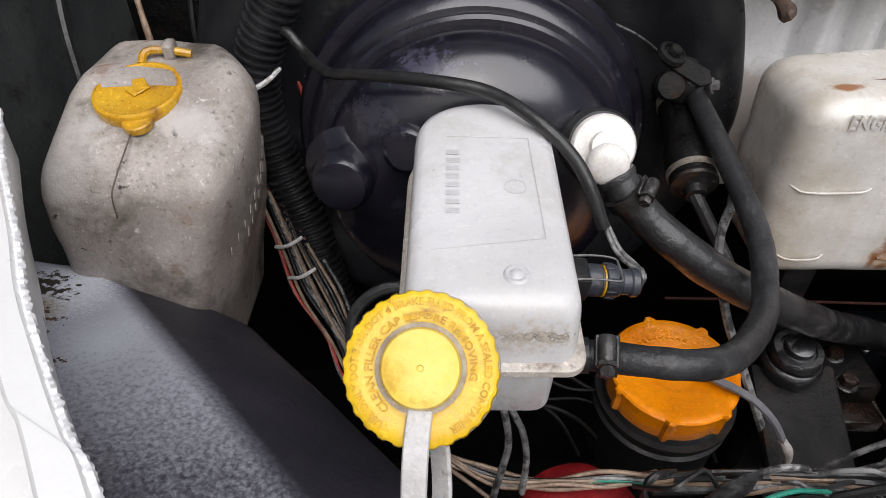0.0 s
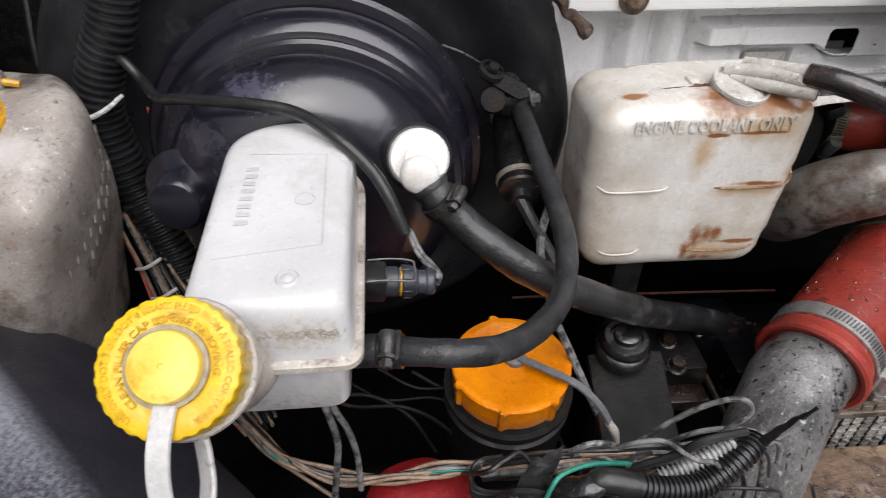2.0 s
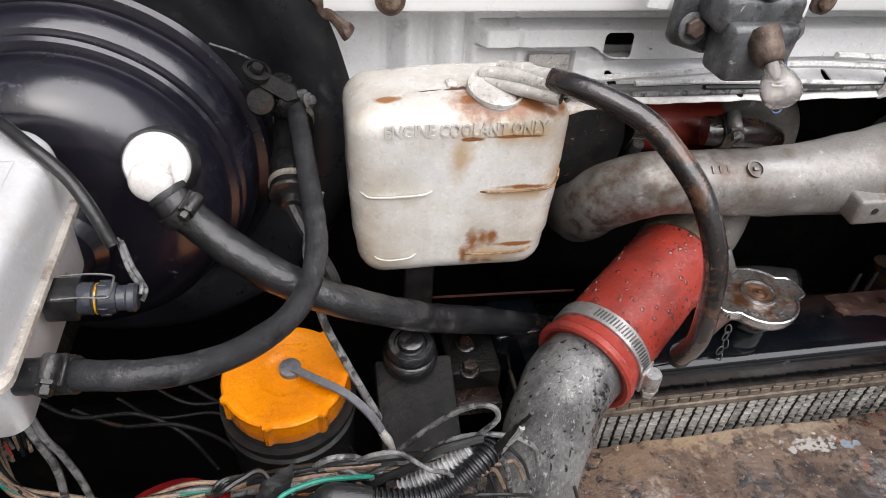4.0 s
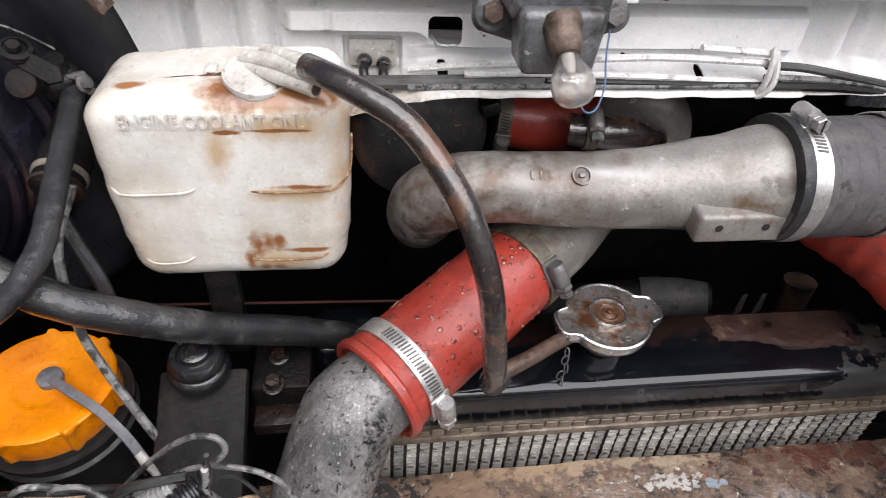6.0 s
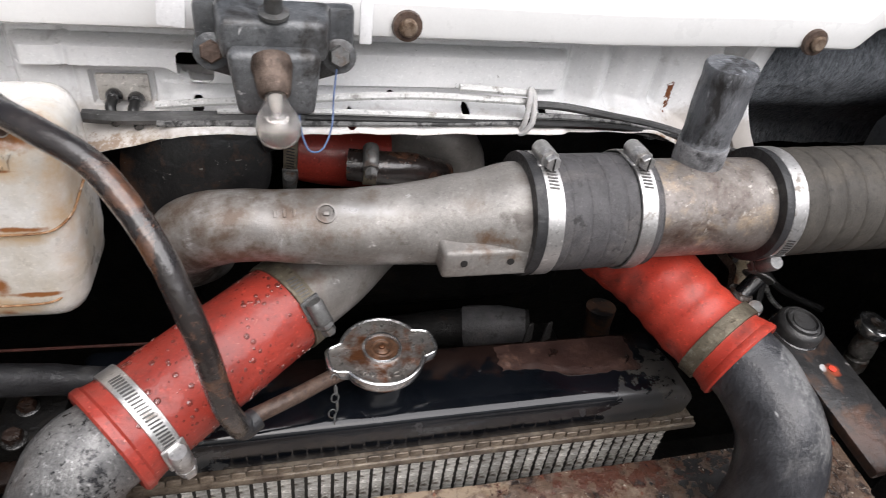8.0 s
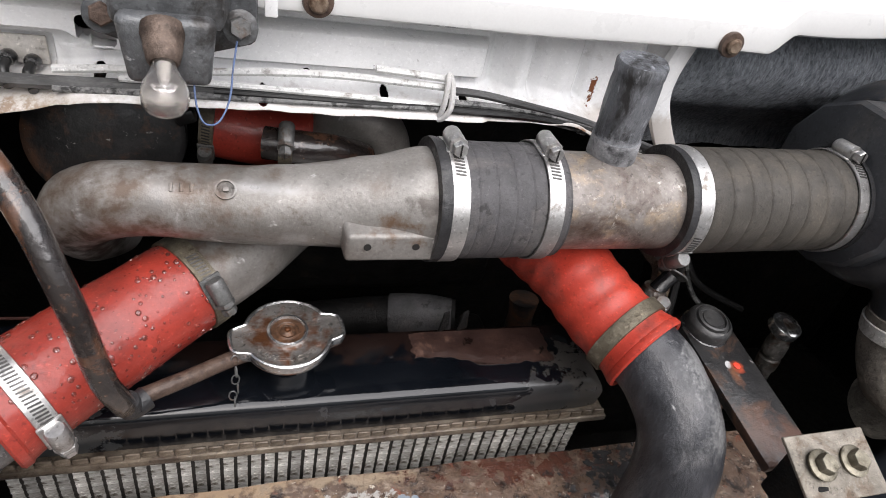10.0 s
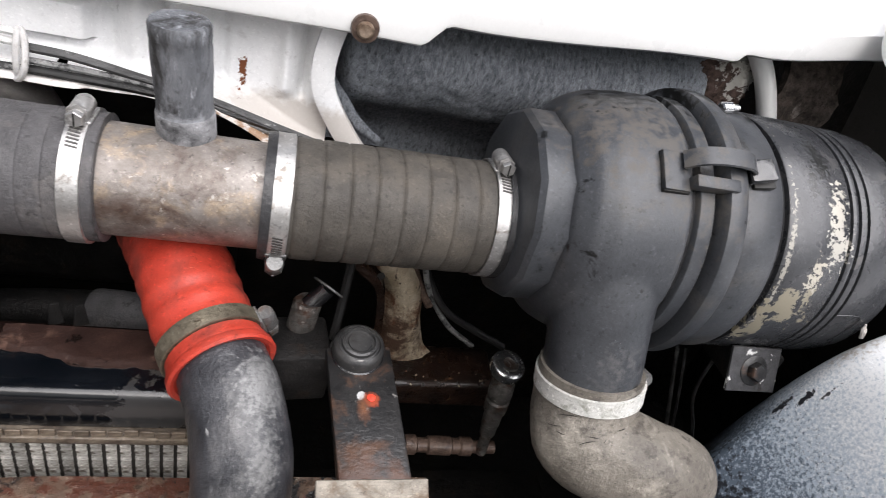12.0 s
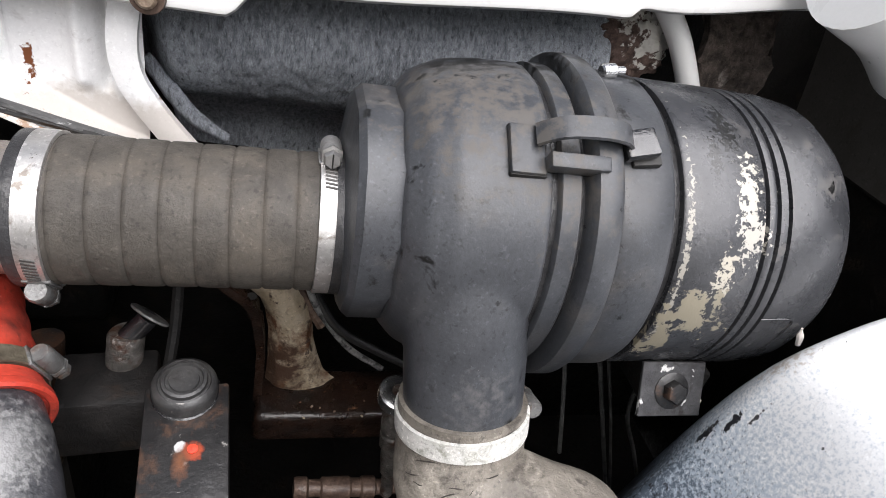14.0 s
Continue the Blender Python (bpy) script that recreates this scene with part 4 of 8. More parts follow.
# black recess on the firewall round the booster
bm = lathe([(.0, -.006), (.13, -.006), (.14, -.003), (.15, .004), (.162, .012), (.175, .0165), (.188, .0165), (.199, .011), (.2065, .002), (.21, -.01), (.21, -.09), (0, -.09)], (.018, .452, 1.121), (0, -1, .05), 96)
jitter(bm, .0016, 22)
structure("firewall_recess", bm, BLACK_RECESS, "smooth black bulge of the firewall round the brake booster", "car body panel")
rubber = tube([(.186, .412, 1.238), (.193, .41, 1.229), (.203, .408, 1.218), (.209, .407, 1.213), (.216, .407, 1.205)], [.005, .0055, .0045, .0035, .006], 8, 6, rough=.6)
tagged(part("torn_seal", jitter(rubber, .002, 150), BOLT_RUSTY), "torn rusty brown scrap of rubber seal", "seal")


# left wheel arch and white rail
def arch_left(u, v):
    x, y = -.34 + .42 * u, -.02 + .4 * v
    d = .718 * (x + .203 - .97 * (.28 - y))
    drop = .012 * smooth(-.06, 0, d) + .03 * max(0, -d - .06) if d < 0 else .012 + .62 * d + 3.2 * d * d + 22 * max(0, d - .06) ** 1.6
    z = 1.108 - .1 * max(0, y - .2) - drop
    z = max(z, .6) - 2.0 * max(0, y - .295) ** 1.25 + .003 * noise.noise(V(x * 14, y * 14, 0))
    return V(x, y, z)


structure("wheel_arch_left", sheet(110, 90, arch_left, .002), FENDER_L, "grey inner wheel arch, sanded patches and light along its crease painted pale", "car body panel")
RAIL = [(-.222, .286, 1.2), (-.19, .232, 1.2), (-.158, .183, 1.2), (-.1395, .153, 1.2), (-.119, .125, 1.2), (-.098, .098, 1.2), (-.0857, .0842, 1.2), (-.04, .02, 1.198)]
rows, bm = [], bmesh.new()
for q in spline(RAIL, 14):
    rows.append([bm.verts.new(q + V(dx, dx * -.55, dz)) for dx, dz in ((0, 0), (-.003, .003), (-.022, .004), (-.026, .0), (-.03, -.02), (-.09, -.03), (-.2, -.06), (-.2, -.09), (-.02, -.06), (-.004, -.03))])
for a, b in zip(rows, rows[1:]):
    for k in range(10):
        bm.faces.new((a[k], a[(k + 1) % 10], b[(k + 1) % 10], b[k]))
bm.faces.new(rows[0])
bm.faces.new(rows[-1][::-1])
structure("fender_rail", bm, WHITE_CLEAN, "bright white fender rail beside the wheel arch", "car body panel")
seal = jitter(tube([q + V(.0002, 0, .0002) for q in spline(RAIL, 24)], .0016, 8, 3), .0007, 500)
structure("rail_seal", seal, WHITE, "crumbling white sealer along the fender rail", "seal")


# right wheel arch
ARCH = [(1.22, 0.97), (1.228, 0.988), (1.245, 1.025), (1.256, 1.056), (1.26, 1.081), (1.272, 1.117), (1.292, 1.137), (1.328, 1.16)]


def arch_right(u, v):
    x, y = 1.08 + .52 * u, -.06 + .42 * v
    if x <= ARCH[0][0]:
        z = ARCH[0][1] - 1.3 * (ARCH[0][0] - x)
    elif x >= ARCH[-1][0]:
        z = ARCH[-1][1] + .35 * (x - ARCH[-1][0])
    else:
        k = [i for i in range(len(ARCH) - 1) if ARCH[i][0] <= x][-1]
        t = (x - ARCH[k][0]) / (ARCH[k + 1][0] - ARCH[k][0])
        z = ARCH[k][1] + (ARCH[k + 1][1] - ARCH[k][1]) * t
    z -= .003 * bell(0, .004, y - .215 + .5 * (x - 1.26)) * smooth(1.24, 1.26, x) * smooth(1.33, 1.29, x)
    z -= 20.0 * max(0, y - .225) ** 1.6 + .06 * max(0, .15 - y)
    return V(x, y, z + .002 * noise.noise(V(x * 14, y * 14, 3)))


def arch_relaxed(u, v):
    """The arch's surface, its creases smoothed."""
    p = V(0, 0, 0)
    for d in (-.024, -.016, -.008, 0, .008, .016, .024):
        p += arch_right(min(1, max(0, u + d)), v)
    q = arch_right(u, v)
    return V(q.x, q.y, p.z / 7)


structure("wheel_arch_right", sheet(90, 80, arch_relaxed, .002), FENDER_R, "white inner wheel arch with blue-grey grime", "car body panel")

structure("wall_front", box((.55, -.07, .55), (2.1, .02, .7), .004), BLACK_OILY, "black inner front wall of the engine bay", "wall")
structure("nose_left", box((-.02, .04, .80), (.56, .22, .1), .01), BLACK_OILY, "dark inner nose panel below the wiring", "car body panel")
structure("nose_right", box((1.25, .04, .80), (.5, .22, .1), .01), BLACK_OILY, "dark inner nose panel beside the front panel", "car body panel")

# front panel below the radiator
bm = sheet(90, 30, lambda u, v: V(.28 + .72 * u, .272 - .29 * v, .872 + .015 * (1 - smooth(0, .5, v)) + .005 * noise.noise(V(u * 9, v * 4, 0)) + .006 * smooth(.9, 1, v)), .003)
structure("front_panel", bm, FRONT_PANEL, "wet muddy brown front panel with peeling patches", "car body panel")

# ---- radiator ----
radiator = thing("radiator", (.6, .32, .8), "black radiator with crimped brown tabs and dusty fins", "radiator")
RX0, RX1 = .345, .832
prof = [(.289, .927), (.2874, .938), (.2862, .953), (.286, .9605), (.287, .9638), (.2892, .9662), (.2925, .9674), (.3, .968), (.312, .9685), (.352, .969), (.358, .965), (.36, .93)]


def rad_profile(f):
    """The tank's section, drawn in towards its ends."""
    return [(.32 + (y - .32) * (1 - .1 * f), .927 + (z - .927) * (1 - .45 * f)) for y, z in prof]


bm = bmesh.new()
rows = []
for i in range(61):
    x = RX0 + (RX1 - .006 - RX0) * i / 60
    f = smooth(RX1 - .035, RX1, x) ** 2
    rows.append([bm.verts.new((x, y, z)) for y, z in rad_profile(f)])
for a, b in zip(rows, rows[1:]):
    for k in range(len(prof)):
        bm.faces.new((a[k], a[(k + 1) % len(prof)], b[(k + 1) % len(prof)], b[k]))
bm.faces.new(rows[0])
bm.faces.new(rows[-1][::-1])
tank = part("top_tank", bm, RAD_BLACK, radiator)
bm = sheet(40, 16, lambda u, v: V(.655 + .125 * u + .004 * noise.noise(V(5, v * 5, 0)), .311 + .012 * smooth(.5, .2, u) + (.04 - .012 * smooth(.5, .2, u)) * v + .003 * noise.noise(V(u * 12, 5, 0)) * (1 - v), .9692 + .0012 * smooth(0, .2, v) * smooth(0, .1, u) * smooth(1, .9, u) + .0005 * noise.noise(V(u * 40, v * 9, 0))), .0015)
part("mud_layer", bm, RAD_BROWN, tank, "dried brown mud on the tank top")
part("header_plate", box(((RX0 + RX1) / 2, .322, .9225), (RX1 - RX0 + .004, .088, .007), .002), TAB, radiator)
part("core", box(((RX0 + RX1) / 2 - .002, .325, .79), (RX1 - RX0 - .02, .066, .262), .001), CORE_DARK, radiator)
part("neck", lathe([(.021, .962), (.021, .985), (.0235, .988), (.0235, 1.0), (0, 1.0)], (.551, .3245, 0), (0, 0, 1), 28), RAD_BLACK, radiator)
part("overflow_nipple", tube([(.532, .318, .996), (.51, .306, 1.0), (.482, .287, 1.005), (.455, .272, 1.007)], .0058, 12), BOLT_RUSTY, radiator, "dark rusty overflow spout")
for x in (.688, .706):
    part("bracket_ear", plate([(-.006, 0), (.006, 0), (.003, .022), (-.003, .022)], .002, .0004, Matrix.Translation((x, .357, .967)) @ Matrix.Rotation(radians(90), 4, "X") @ Matrix.Rotation(radians(25), 4, "Y")), BRACKET, radiator)
me_tab, me_fin = None, None
n_tab = 43
for i in range(n_tab):
    x = RX0 + .005 + (RX1 - RX0 - .012) * i / (n_tab - 1)
    if me_tab is None:
        t = part("crimp_tab", box((0, 0, 0), (.0104, .0026, .0072), .0011, seg=2), TAB, radiator)
        me_tab = t.data
    else:
        t = new("crimp_tab", me_tab)
        t.parent, t.matrix_parent_inverse = radiator, radiator.matrix_basis.inverted()
    t.location = (x, .2815 + .0004 * math.sin(i * 5.1), .9285 + .0007 * math.sin(i * 2.3))
n_fin = 44
for i in range(n_fin):
    x = RX0 + .012 + (RX1 - RX0 - .03) * i / (n_fin - 1)
    if me_fin is None:
        b = bmesh.new()
        zig = [[b.verts.new((sx * .0039, -.002 * (k % 2) + .0006 * math.sin(k * 2.1 + sx), -.0014 * k)) for sx in (-1, 0, 1)] for k in range(48)]
        for p_, q_ in zip(zig, zig[1:]):
            for i_ in range(2):
                b.faces.new((p_[i_], p_[i_ + 1], q_[i_ + 1], q_[i_]))
        f = part("fin_strip", b, FIN, radiator, smooth=False)
        me_fin = f.data
    else:
        f = new("fin_strip", me_fin)
        f.parent, f.matrix_parent_inverse = radiator, radiator.matrix_basis.inverted()
    f.location = (x, .2915 + .0005 * math.sin(i * 3.7), .917)

# pressure cap with two ears
CC = V(.550, .3205, 1.009)
tilt = Matrix.Translation(CC) @ Matrix.Rotation(radians(4), 4, "X") @ Matrix.Rotation(radians(8), 4, "Z")


def cap_radius(a):
    e = max(abs(math.cos(a)) - .9, 0) / .1
    return .0325 + .0098 * smooth(0, .85, e)


def cap_ring(bm, levels):
    rings = []
    for off, z in levels:
        rings.append([bm.verts.new(tilt @ V((cap_radius(a) + off) * math.cos(a), (cap_radius(a) + off) * math.sin(a), z))
                      for a in (2 * math.pi * i / 96 for i in range(96))])
    for p, q in zip(rings, rings[1:]):
        for i in range(96):
            bm.faces.new((p[i], p[(i + 1) % 96], q[(i + 1) % 96], q[i]))
    return rings


bm = bmesh.new()
rings = cap_ring(bm, [(-.0005, -.009), (.0004, -.006), (.0005, -.0005), (-.0006, .0008), (-.003, .0001)])
bm.faces.new(rings[0][::-1])
c = bm.verts.new(tilt @ V(0, 0, .0012))
for i in range(96):
    bm.faces.new((rings[-1][i], rings[-1][(i + 1) % 96], c))
cap = part("radiator_cap", bm, CAP_STEEL, radiator, "rusty round radiator cap with two ears")
bm = bmesh.new()
rings = cap_ring(bm, [(.0004, -.0065), (.0012, -.002), (.0008, .0008), (-.0006, .0014), (-.0022, .0006)])
part("rim", bm, CHROME, cap, "worn bright rim")
zax = tilt.to_3x3() @ V(0, 0, 1)
part("ridge", lathe([(.0158, .0004), (.015, .0032), (.0132, .0036), (.012, .001)], tilt @ V(0, .001, 0), zax, 40), CHROME, cap)
part("dish", lathe([(.0122, .0016), (.0098, .0012), (.0074, .0024), (.0058, .0018), (.0036, .0028), (.0015, .0036), (0, .0036)], tilt @ V(0, .001, 0), zax, 36), CAP_RUST, cap, "rusty dished centre")
part("rivet", lathe([(.0026, .002), (.0023, .0046), (.001, .0052), (0, .0052)], tilt @ V(0, .001, 0), zax, 16), CAP_STEEL, cap)
part("skirt", lathe([(.0235, -.009), (.0235, -.02), (.019, -.03), (0, -.03)], CC, zax, 28), RAD_BLACK, cap)


def ring_text(body, size, radius, a0, step, m, mat, parent, name="lettering", spread=1.0, inward=False):
    """Raised letters round a circle, clockwise from the angle a0 (degrees)."""
    bm = letters(body, size)
    w = max(v.co.x for v in bm.verts)
    for v in bm.verts:
        a = radians(a0 - (step * v.co.x / w))
        r = radius + v.co.y
        v.co = m @ V(r * math.cos(a), r * math.sin(a), v.co.z)
    return part(name, bm, mat, parent, angle=20)


bm = letters("NEVER OPEN", .0056)
w = max(v.co.x for v in bm.verts)
for v in bm.verts:
    a = radians(205 + 120 * v.co.x / w)
    r = .0262 - v.co.y
    v.co = tilt @ V(r * math.cos(a), r * math.sin(a), v.co.z + .0006)
part("lettering", bm, CAP_STEEL, cap)
# small chain at the cap
bm = bmesh.new()
chain = [V(.512, .302, 1.003), V(.513, .297, .996), V(.5125, .296, .989), V(.514, .294, .982), V(.5105, .293, .975), V(.512, .292, .969)]
for k, p in enumerate(chain):
    a = Matrix.Rotation(k * 1.5 + .3, 4, "Z")
    lk = [p + a @ V(.0028 * math.cos(t), 0, .005 * math.sin(t)) for t in (2 * math.pi * i / 10 for i in range(11))]
    sweep(lk, circle(.0006, 5), bm=bm, up=(.3, .9, .1))
tagged(part("cap_chain", bm, BOLT_GREY), "small steel link chain hanging from the radiator cap", "chain")


# ---- left side: washer bottle, booster, fluid reservoir ----
def soft_box(nx, ny, nz, f, bevel, seg=4, cuts=0):
    """A rounded block: a unit cube bevelled, then shaped by f."""
    b = bmesh.new()
    bmesh.ops.create_cube(b, size=2)
    bmesh.ops.scale(b, vec=(nx, ny, nz), verts=b.verts)
    bmesh.ops.bevel(b, geom=b.edges[:], offset=bevel, segments=seg, affect="EDGES", profile=.5)
    if cuts:
        bmesh.ops.subdivide_edges(b, edges=[e for e in b.edges if e.calc_length() > bevel * 1.5], cuts=cuts, use_grid_fill=True)
    for v in b.verts:
        v.co = f(v.co)
    return b


washer = thing("washer_bottle", (-.18, .36, .95), "dirty translucent washer bottle with an amber cap", "washer bottle")


def washer_shape(p):
    h, f = (p.z + .11) / .22, (p.y + .076) / .152
    right = -.129 + .011 * smooth(0, .42, f) - .028 * smooth(.5, 1, f) * smooth(.4, 1, h) - .04 * smooth(.95, 0, h)
    left = -.238 + .008 * smooth(.6, 1, h) * f + .006 * smooth(.8, 0, h)
    x = left + (right - left) * (p.x + .069) / .138
    y = .352 + p.y * (1 - .10 * h) + .01 * h
    z = 1.075 + p.z - .034 * max(0, 1 - 2 * f) * smooth(.5, 1, h)
    k = .002 * noise.noise(V(p.x * 20, p.y * 20, p.z * 20))
    return V(x + k, y + k, z + k)


part("bottle", soft_box(.069, .076, .11, washer_shape, .024, 6, 6), WASHER_PLASTIC, washer)
wt = Matrix.Translation((-.184, .353, 1.172)) @ Matrix.Rotation(radians(13), 4, "X")
wz = wt.to_3x3() @ V(0, 0, 1)
part("neck", lathe([(.026, -.012), (.026, .003), (0, .003)], wt @ V(0, 0, 0), wz, 32), WASHER_PLASTIC, washer)
wcap = part("cap", lathe([(.026, -.004), (.0268, -.002), (.0268, .0055), (.026, .0068), (.024, .0074), (.022, .0066), (0, .007)], wt @ V(0, 0, .002), wz, 48), YELLOW_WASHER, washer, "amber plastic flip cap")
part("tab", lathe([(.008, .0), (.0088, .001), (.0088, .0048), (.008, .0058), (0, .006)], wt @ V(.006, -.0245, .001), wz, 24), YELLOW_WASHER, wcap)
part("emblem", plate([(-.006, -.004), (.001, -.009), (.008, -.001), (.002, .008), (-.005, .006), (-.003, 0)], .0012, .0004, wt @ Matrix.Translation((.0, .001, .0092))), YELLOW_WASHER, wcap)
part("hinge_strap", tube([wt @ V(-.006, .026, .007), wt @ V(-.006, .034, .009), wt @ V(.0, .038, .009), wt @ V(.012, .038, .008), wt @ V(.022, .038, .006)], .0026, 8), YELLOW_WASHER, wcap)
part("strap_lug", box(wt @ V(.009, .039, .006), (.007, .011, .016), .002, wt.to_3x3().to_4x4()), WASHER_PLASTIC, washer)
part("hairline_mark", tube([(-.18, .322, 1.168), (-.1812, .309, 1.1615), (-.1825, .302, 1.157), (-.185, .292, 1.1485), (-.185, .288, 1.143), (-.1845, .2855, 1.1335)], .0005, 5), BOLT_RUSTY, washer, "thin brown crack")
# unreadable raised lettering on the side of the bottle
for row, n_bars in ((0, 12), (1, 8)):
    for k in range(n_bars):
        f, h = .86 - .058 * k - .04 * row, .80 - .022 * k - .12 * row
        q = washer_shape(V(.0695, -.076 + .152 * f, -.11 + .22 * h))
        part("letter_bar", box(q, (.0006, .0034, .0075), .0002, Matrix.Rotation(radians(-26), 4, "X"), seg=1), WASHER_PLASTIC, washer)

# brake booster
BX, BZ = .0185, 1.096
booster = thing("brake_booster", (BX, .43, BZ), "large round glossy black brake booster with a stepped rim", "brake booster")
shell = lathe([(0, .347), (.03, .346)] + [(.06 + .0455 * math.sin(radians(9 * i)), .39 - .044 * math.cos(radians(9 * i))) for i in range(11)] + [(.104, .3915), (.104, .3945), (.1105, .3955), (.1125, .398), (.1112, .401), (.108, .4025), (.108, .4055),
               (.1145, .407), (.119, .411), (.1225, .419), (.1235, .43), (.121, .4315), (.121, .4345), (.1305, .4355), (.1335, .4395), (.1325, .4455), (.124, .447), (.118, .46), (.1, .5), (0, .5)],
              (BX, 0, BZ), (0, 1, 0), 96)
part("shell", jitter(shell, .0007, 30), BLACK_PAINT, booster, angle=26)
part("port_boss", lathe([(.03, -.006), (.0235, .002), (.0205, .008), (.0192, .018), (.0165, .0215), (.011, .0228), (.0, .0232)], (-.066, .358, 1.118), (-.1, -1, .12), 40), BLACK_PAINT, booster)
part("side_boss", lathe([(.02, -.006), (.0175, .003), (.0155, .012), (.012, .0155), (0, .0165)], (-.024, .354, 1.142), (-.05, -1, .2), 28), BLACK_PAINT, booster)
part("master_mount", lathe([(.034, 0), (.033, .02), (.026, .026), (.024, .075), (0, .075)], (BX, .352, 1.092), (0, -1, 0), 32), BLACK_PAINT, booster)
part("grommet", lathe([(.0235, -.006), (.0225, .002), (.0205, .006), (0, .006)], (.0935, .3415, 1.1485), (.0, -.86, .5), 32), RUBBER, booster)
mc = thing("master_cylinder", (BX, .25, 1.09), "black iron brake master cylinder under the reservoir", "master cylinder")
part("cylinder", lathe([(0, 0), (.02, 0), (.02, .06), (.016, .064), (.016, .09), (0, .09)], (BX, .33, 1.072), (0, -1, 0), 28), BLACK_OILY, mc)

# vacuum check valve
valve = thing("check_valve", (.094, .34, 1.153), "cream-white plastic vacuum check valve on the booster", "valve")
va = V(.0, -.86, .5)
part("flange", lathe([(.0, -.004), (.0185, -.004), (.0196, -.002), (.0196, .002), (.018, .0042), (.0095, .005), (.0092, .012), (0, .012)], (.0938, .335, 1.1515), va, 40), VALVE_WHITE, valve)
part("nozzle", lathe([(0, -.002), (.0094, -.002), (.0098, .011), (.0122, .0135), (.0126, .0165), (.0122, .0195), (.0098, .0222), (.005, .0232), (0, .0234)], (.0942, .333, 1.1495), (-.06, -.99, .06), 36), VALVE_WHITE, valve)
part("spigot", tube([(.095, .326, 1.147), (.1, .32, 1.14), (.107, .314, 1.13)], .0086, 16), VALVE_WHITE, valve)
vac = [(.1, .318, 1.141), (.1055, .314, 1.1335), (.117, .311, 1.121), (.138, .3, 1.106), (.159, .293, 1.092), (.187, .288, 1.077), (.214, .292, 1.06), (.242, .3, 1.042), (.268, .313, 1.022), (0.3120, 0.3350, 0.9930), (0.3530, 0.3500, 0.9670), (0.4010, 0.3800, 0.9280)]
vh = thing("vacuum_hose", vac[0], "thick dusty black rubber vacuum hose", "hose")
part("hose", jitter(tube(vac, .0115, 18, 8), .0009, 70), DAMP_HOSE, vh)
part("end_bead", lathe([(.01, -.002), (.0122, -.0015), (.0126, .0005), (.012, .0025), (.01, .003)], vac[0], V(*vac[1]) - V(*vac[0]), 24), RUBBER, vh)
hose_clamp((.1065, .3126, 1.1322), (.012, -.002, -.014), .0121, .009, (.7, -.5, .45), (CLAMP_BLACK, SLOT, CLAMP_BLACK), "oily blackened clamp on the vacuum hose", size=.85)

# brake fluid reservoir: D-shaped upper half, seam flange, lower half, neck and cap
res = thing("fluid_reservoir", (.02, .24, 1.14), "milky white brake fluid reservoir with a yellow cap", "fluid reservoir")
RXC, RW, RYB, RYF = .0195, .0372, .3255, .1745


def d_outline(off, front=0.0):
    """The reservoir's outline from above, grown by off: round at the back, square with round corners in front."""
    w, out = RW + off, []
    for i in range(21):
        a = math.pi * i / 20
        out.append((RXC + w * math.cos(a), RYB - RW * .92 + (RW * .92 + off) * math.sin(a) ** .92))
    rc = .009
    for k, (cx, a0) in enumerate(((RXC - w + rc, math.pi), (RXC + w - rc, 1.5 * math.pi))):
        for i in range(6):
            a = a0 + (math.pi / 2) * i / 5
            out.append((cx + rc * math.cos(a), RYF - off + rc + front + rc * math.sin(a)))
    return out


def stack(levels, top=True, bottom=True):
    """Close a body from (outline, height function) levels."""
    b = bmesh.new()
    rings = [[b.verts.new((x, y, h(y))) for x, y in o] for o, h in levels]
    n = len(rings[0])
    for p, q in zip(rings, rings[1:]):
        for i in range(n):
            b.faces.new((p[i], p[(i + 1) % n], q[(i + 1) % n], q[i]))
    if bottom:
        b.faces.new(rings[0][::-1])
    if top:
        b.faces.new(rings[-1])
    return b


def seam_z(y):
    return 1.1405 + .10 * (y - .175)


def top_z(y):
    return 1.1755 + .085 * (y - .175)


lv = [(d_outline(-.0005), lambda y: seam_z(y))]
for off, k in ((-.0008, .4), (-.0014, .72), (-.0022, .84), (-.0042, .94), (-.0075, .985), (-.012, 1.0), (-.02, 1.006)):
    lv.append((d_outline(off), lambda y, k=k: seam_z(y) + (top_z(y) - seam_z(y)) * k))
part("upper_shell", stack(lv), FLUID_PLASTIC, res)
lv = [(d_outline(o), lambda y, d=d: seam_z(y) + d) for o, d in ((.0022, -.003), (.0032, -.0022), (.0032, .001), (.0022, .002))]
part("seam_flange", stack(lv), FLUID_NECK, res)
lv = [(d_outline(-o, .004), lambda y, d=d: seam_z(y) - d) for o, d in ((.014, .05), (.0095, .0495), (.0065, .045), (.0055, .022), (.0045, .002))]
part("lower_shell", stack(lv), FLUID_PLASTIC, res)
# faint panel lines on the top, and marks that cannot be read
def on_top(x, y, h=.0004):
    return V(x, y, top_z(y) + .0003 + h)


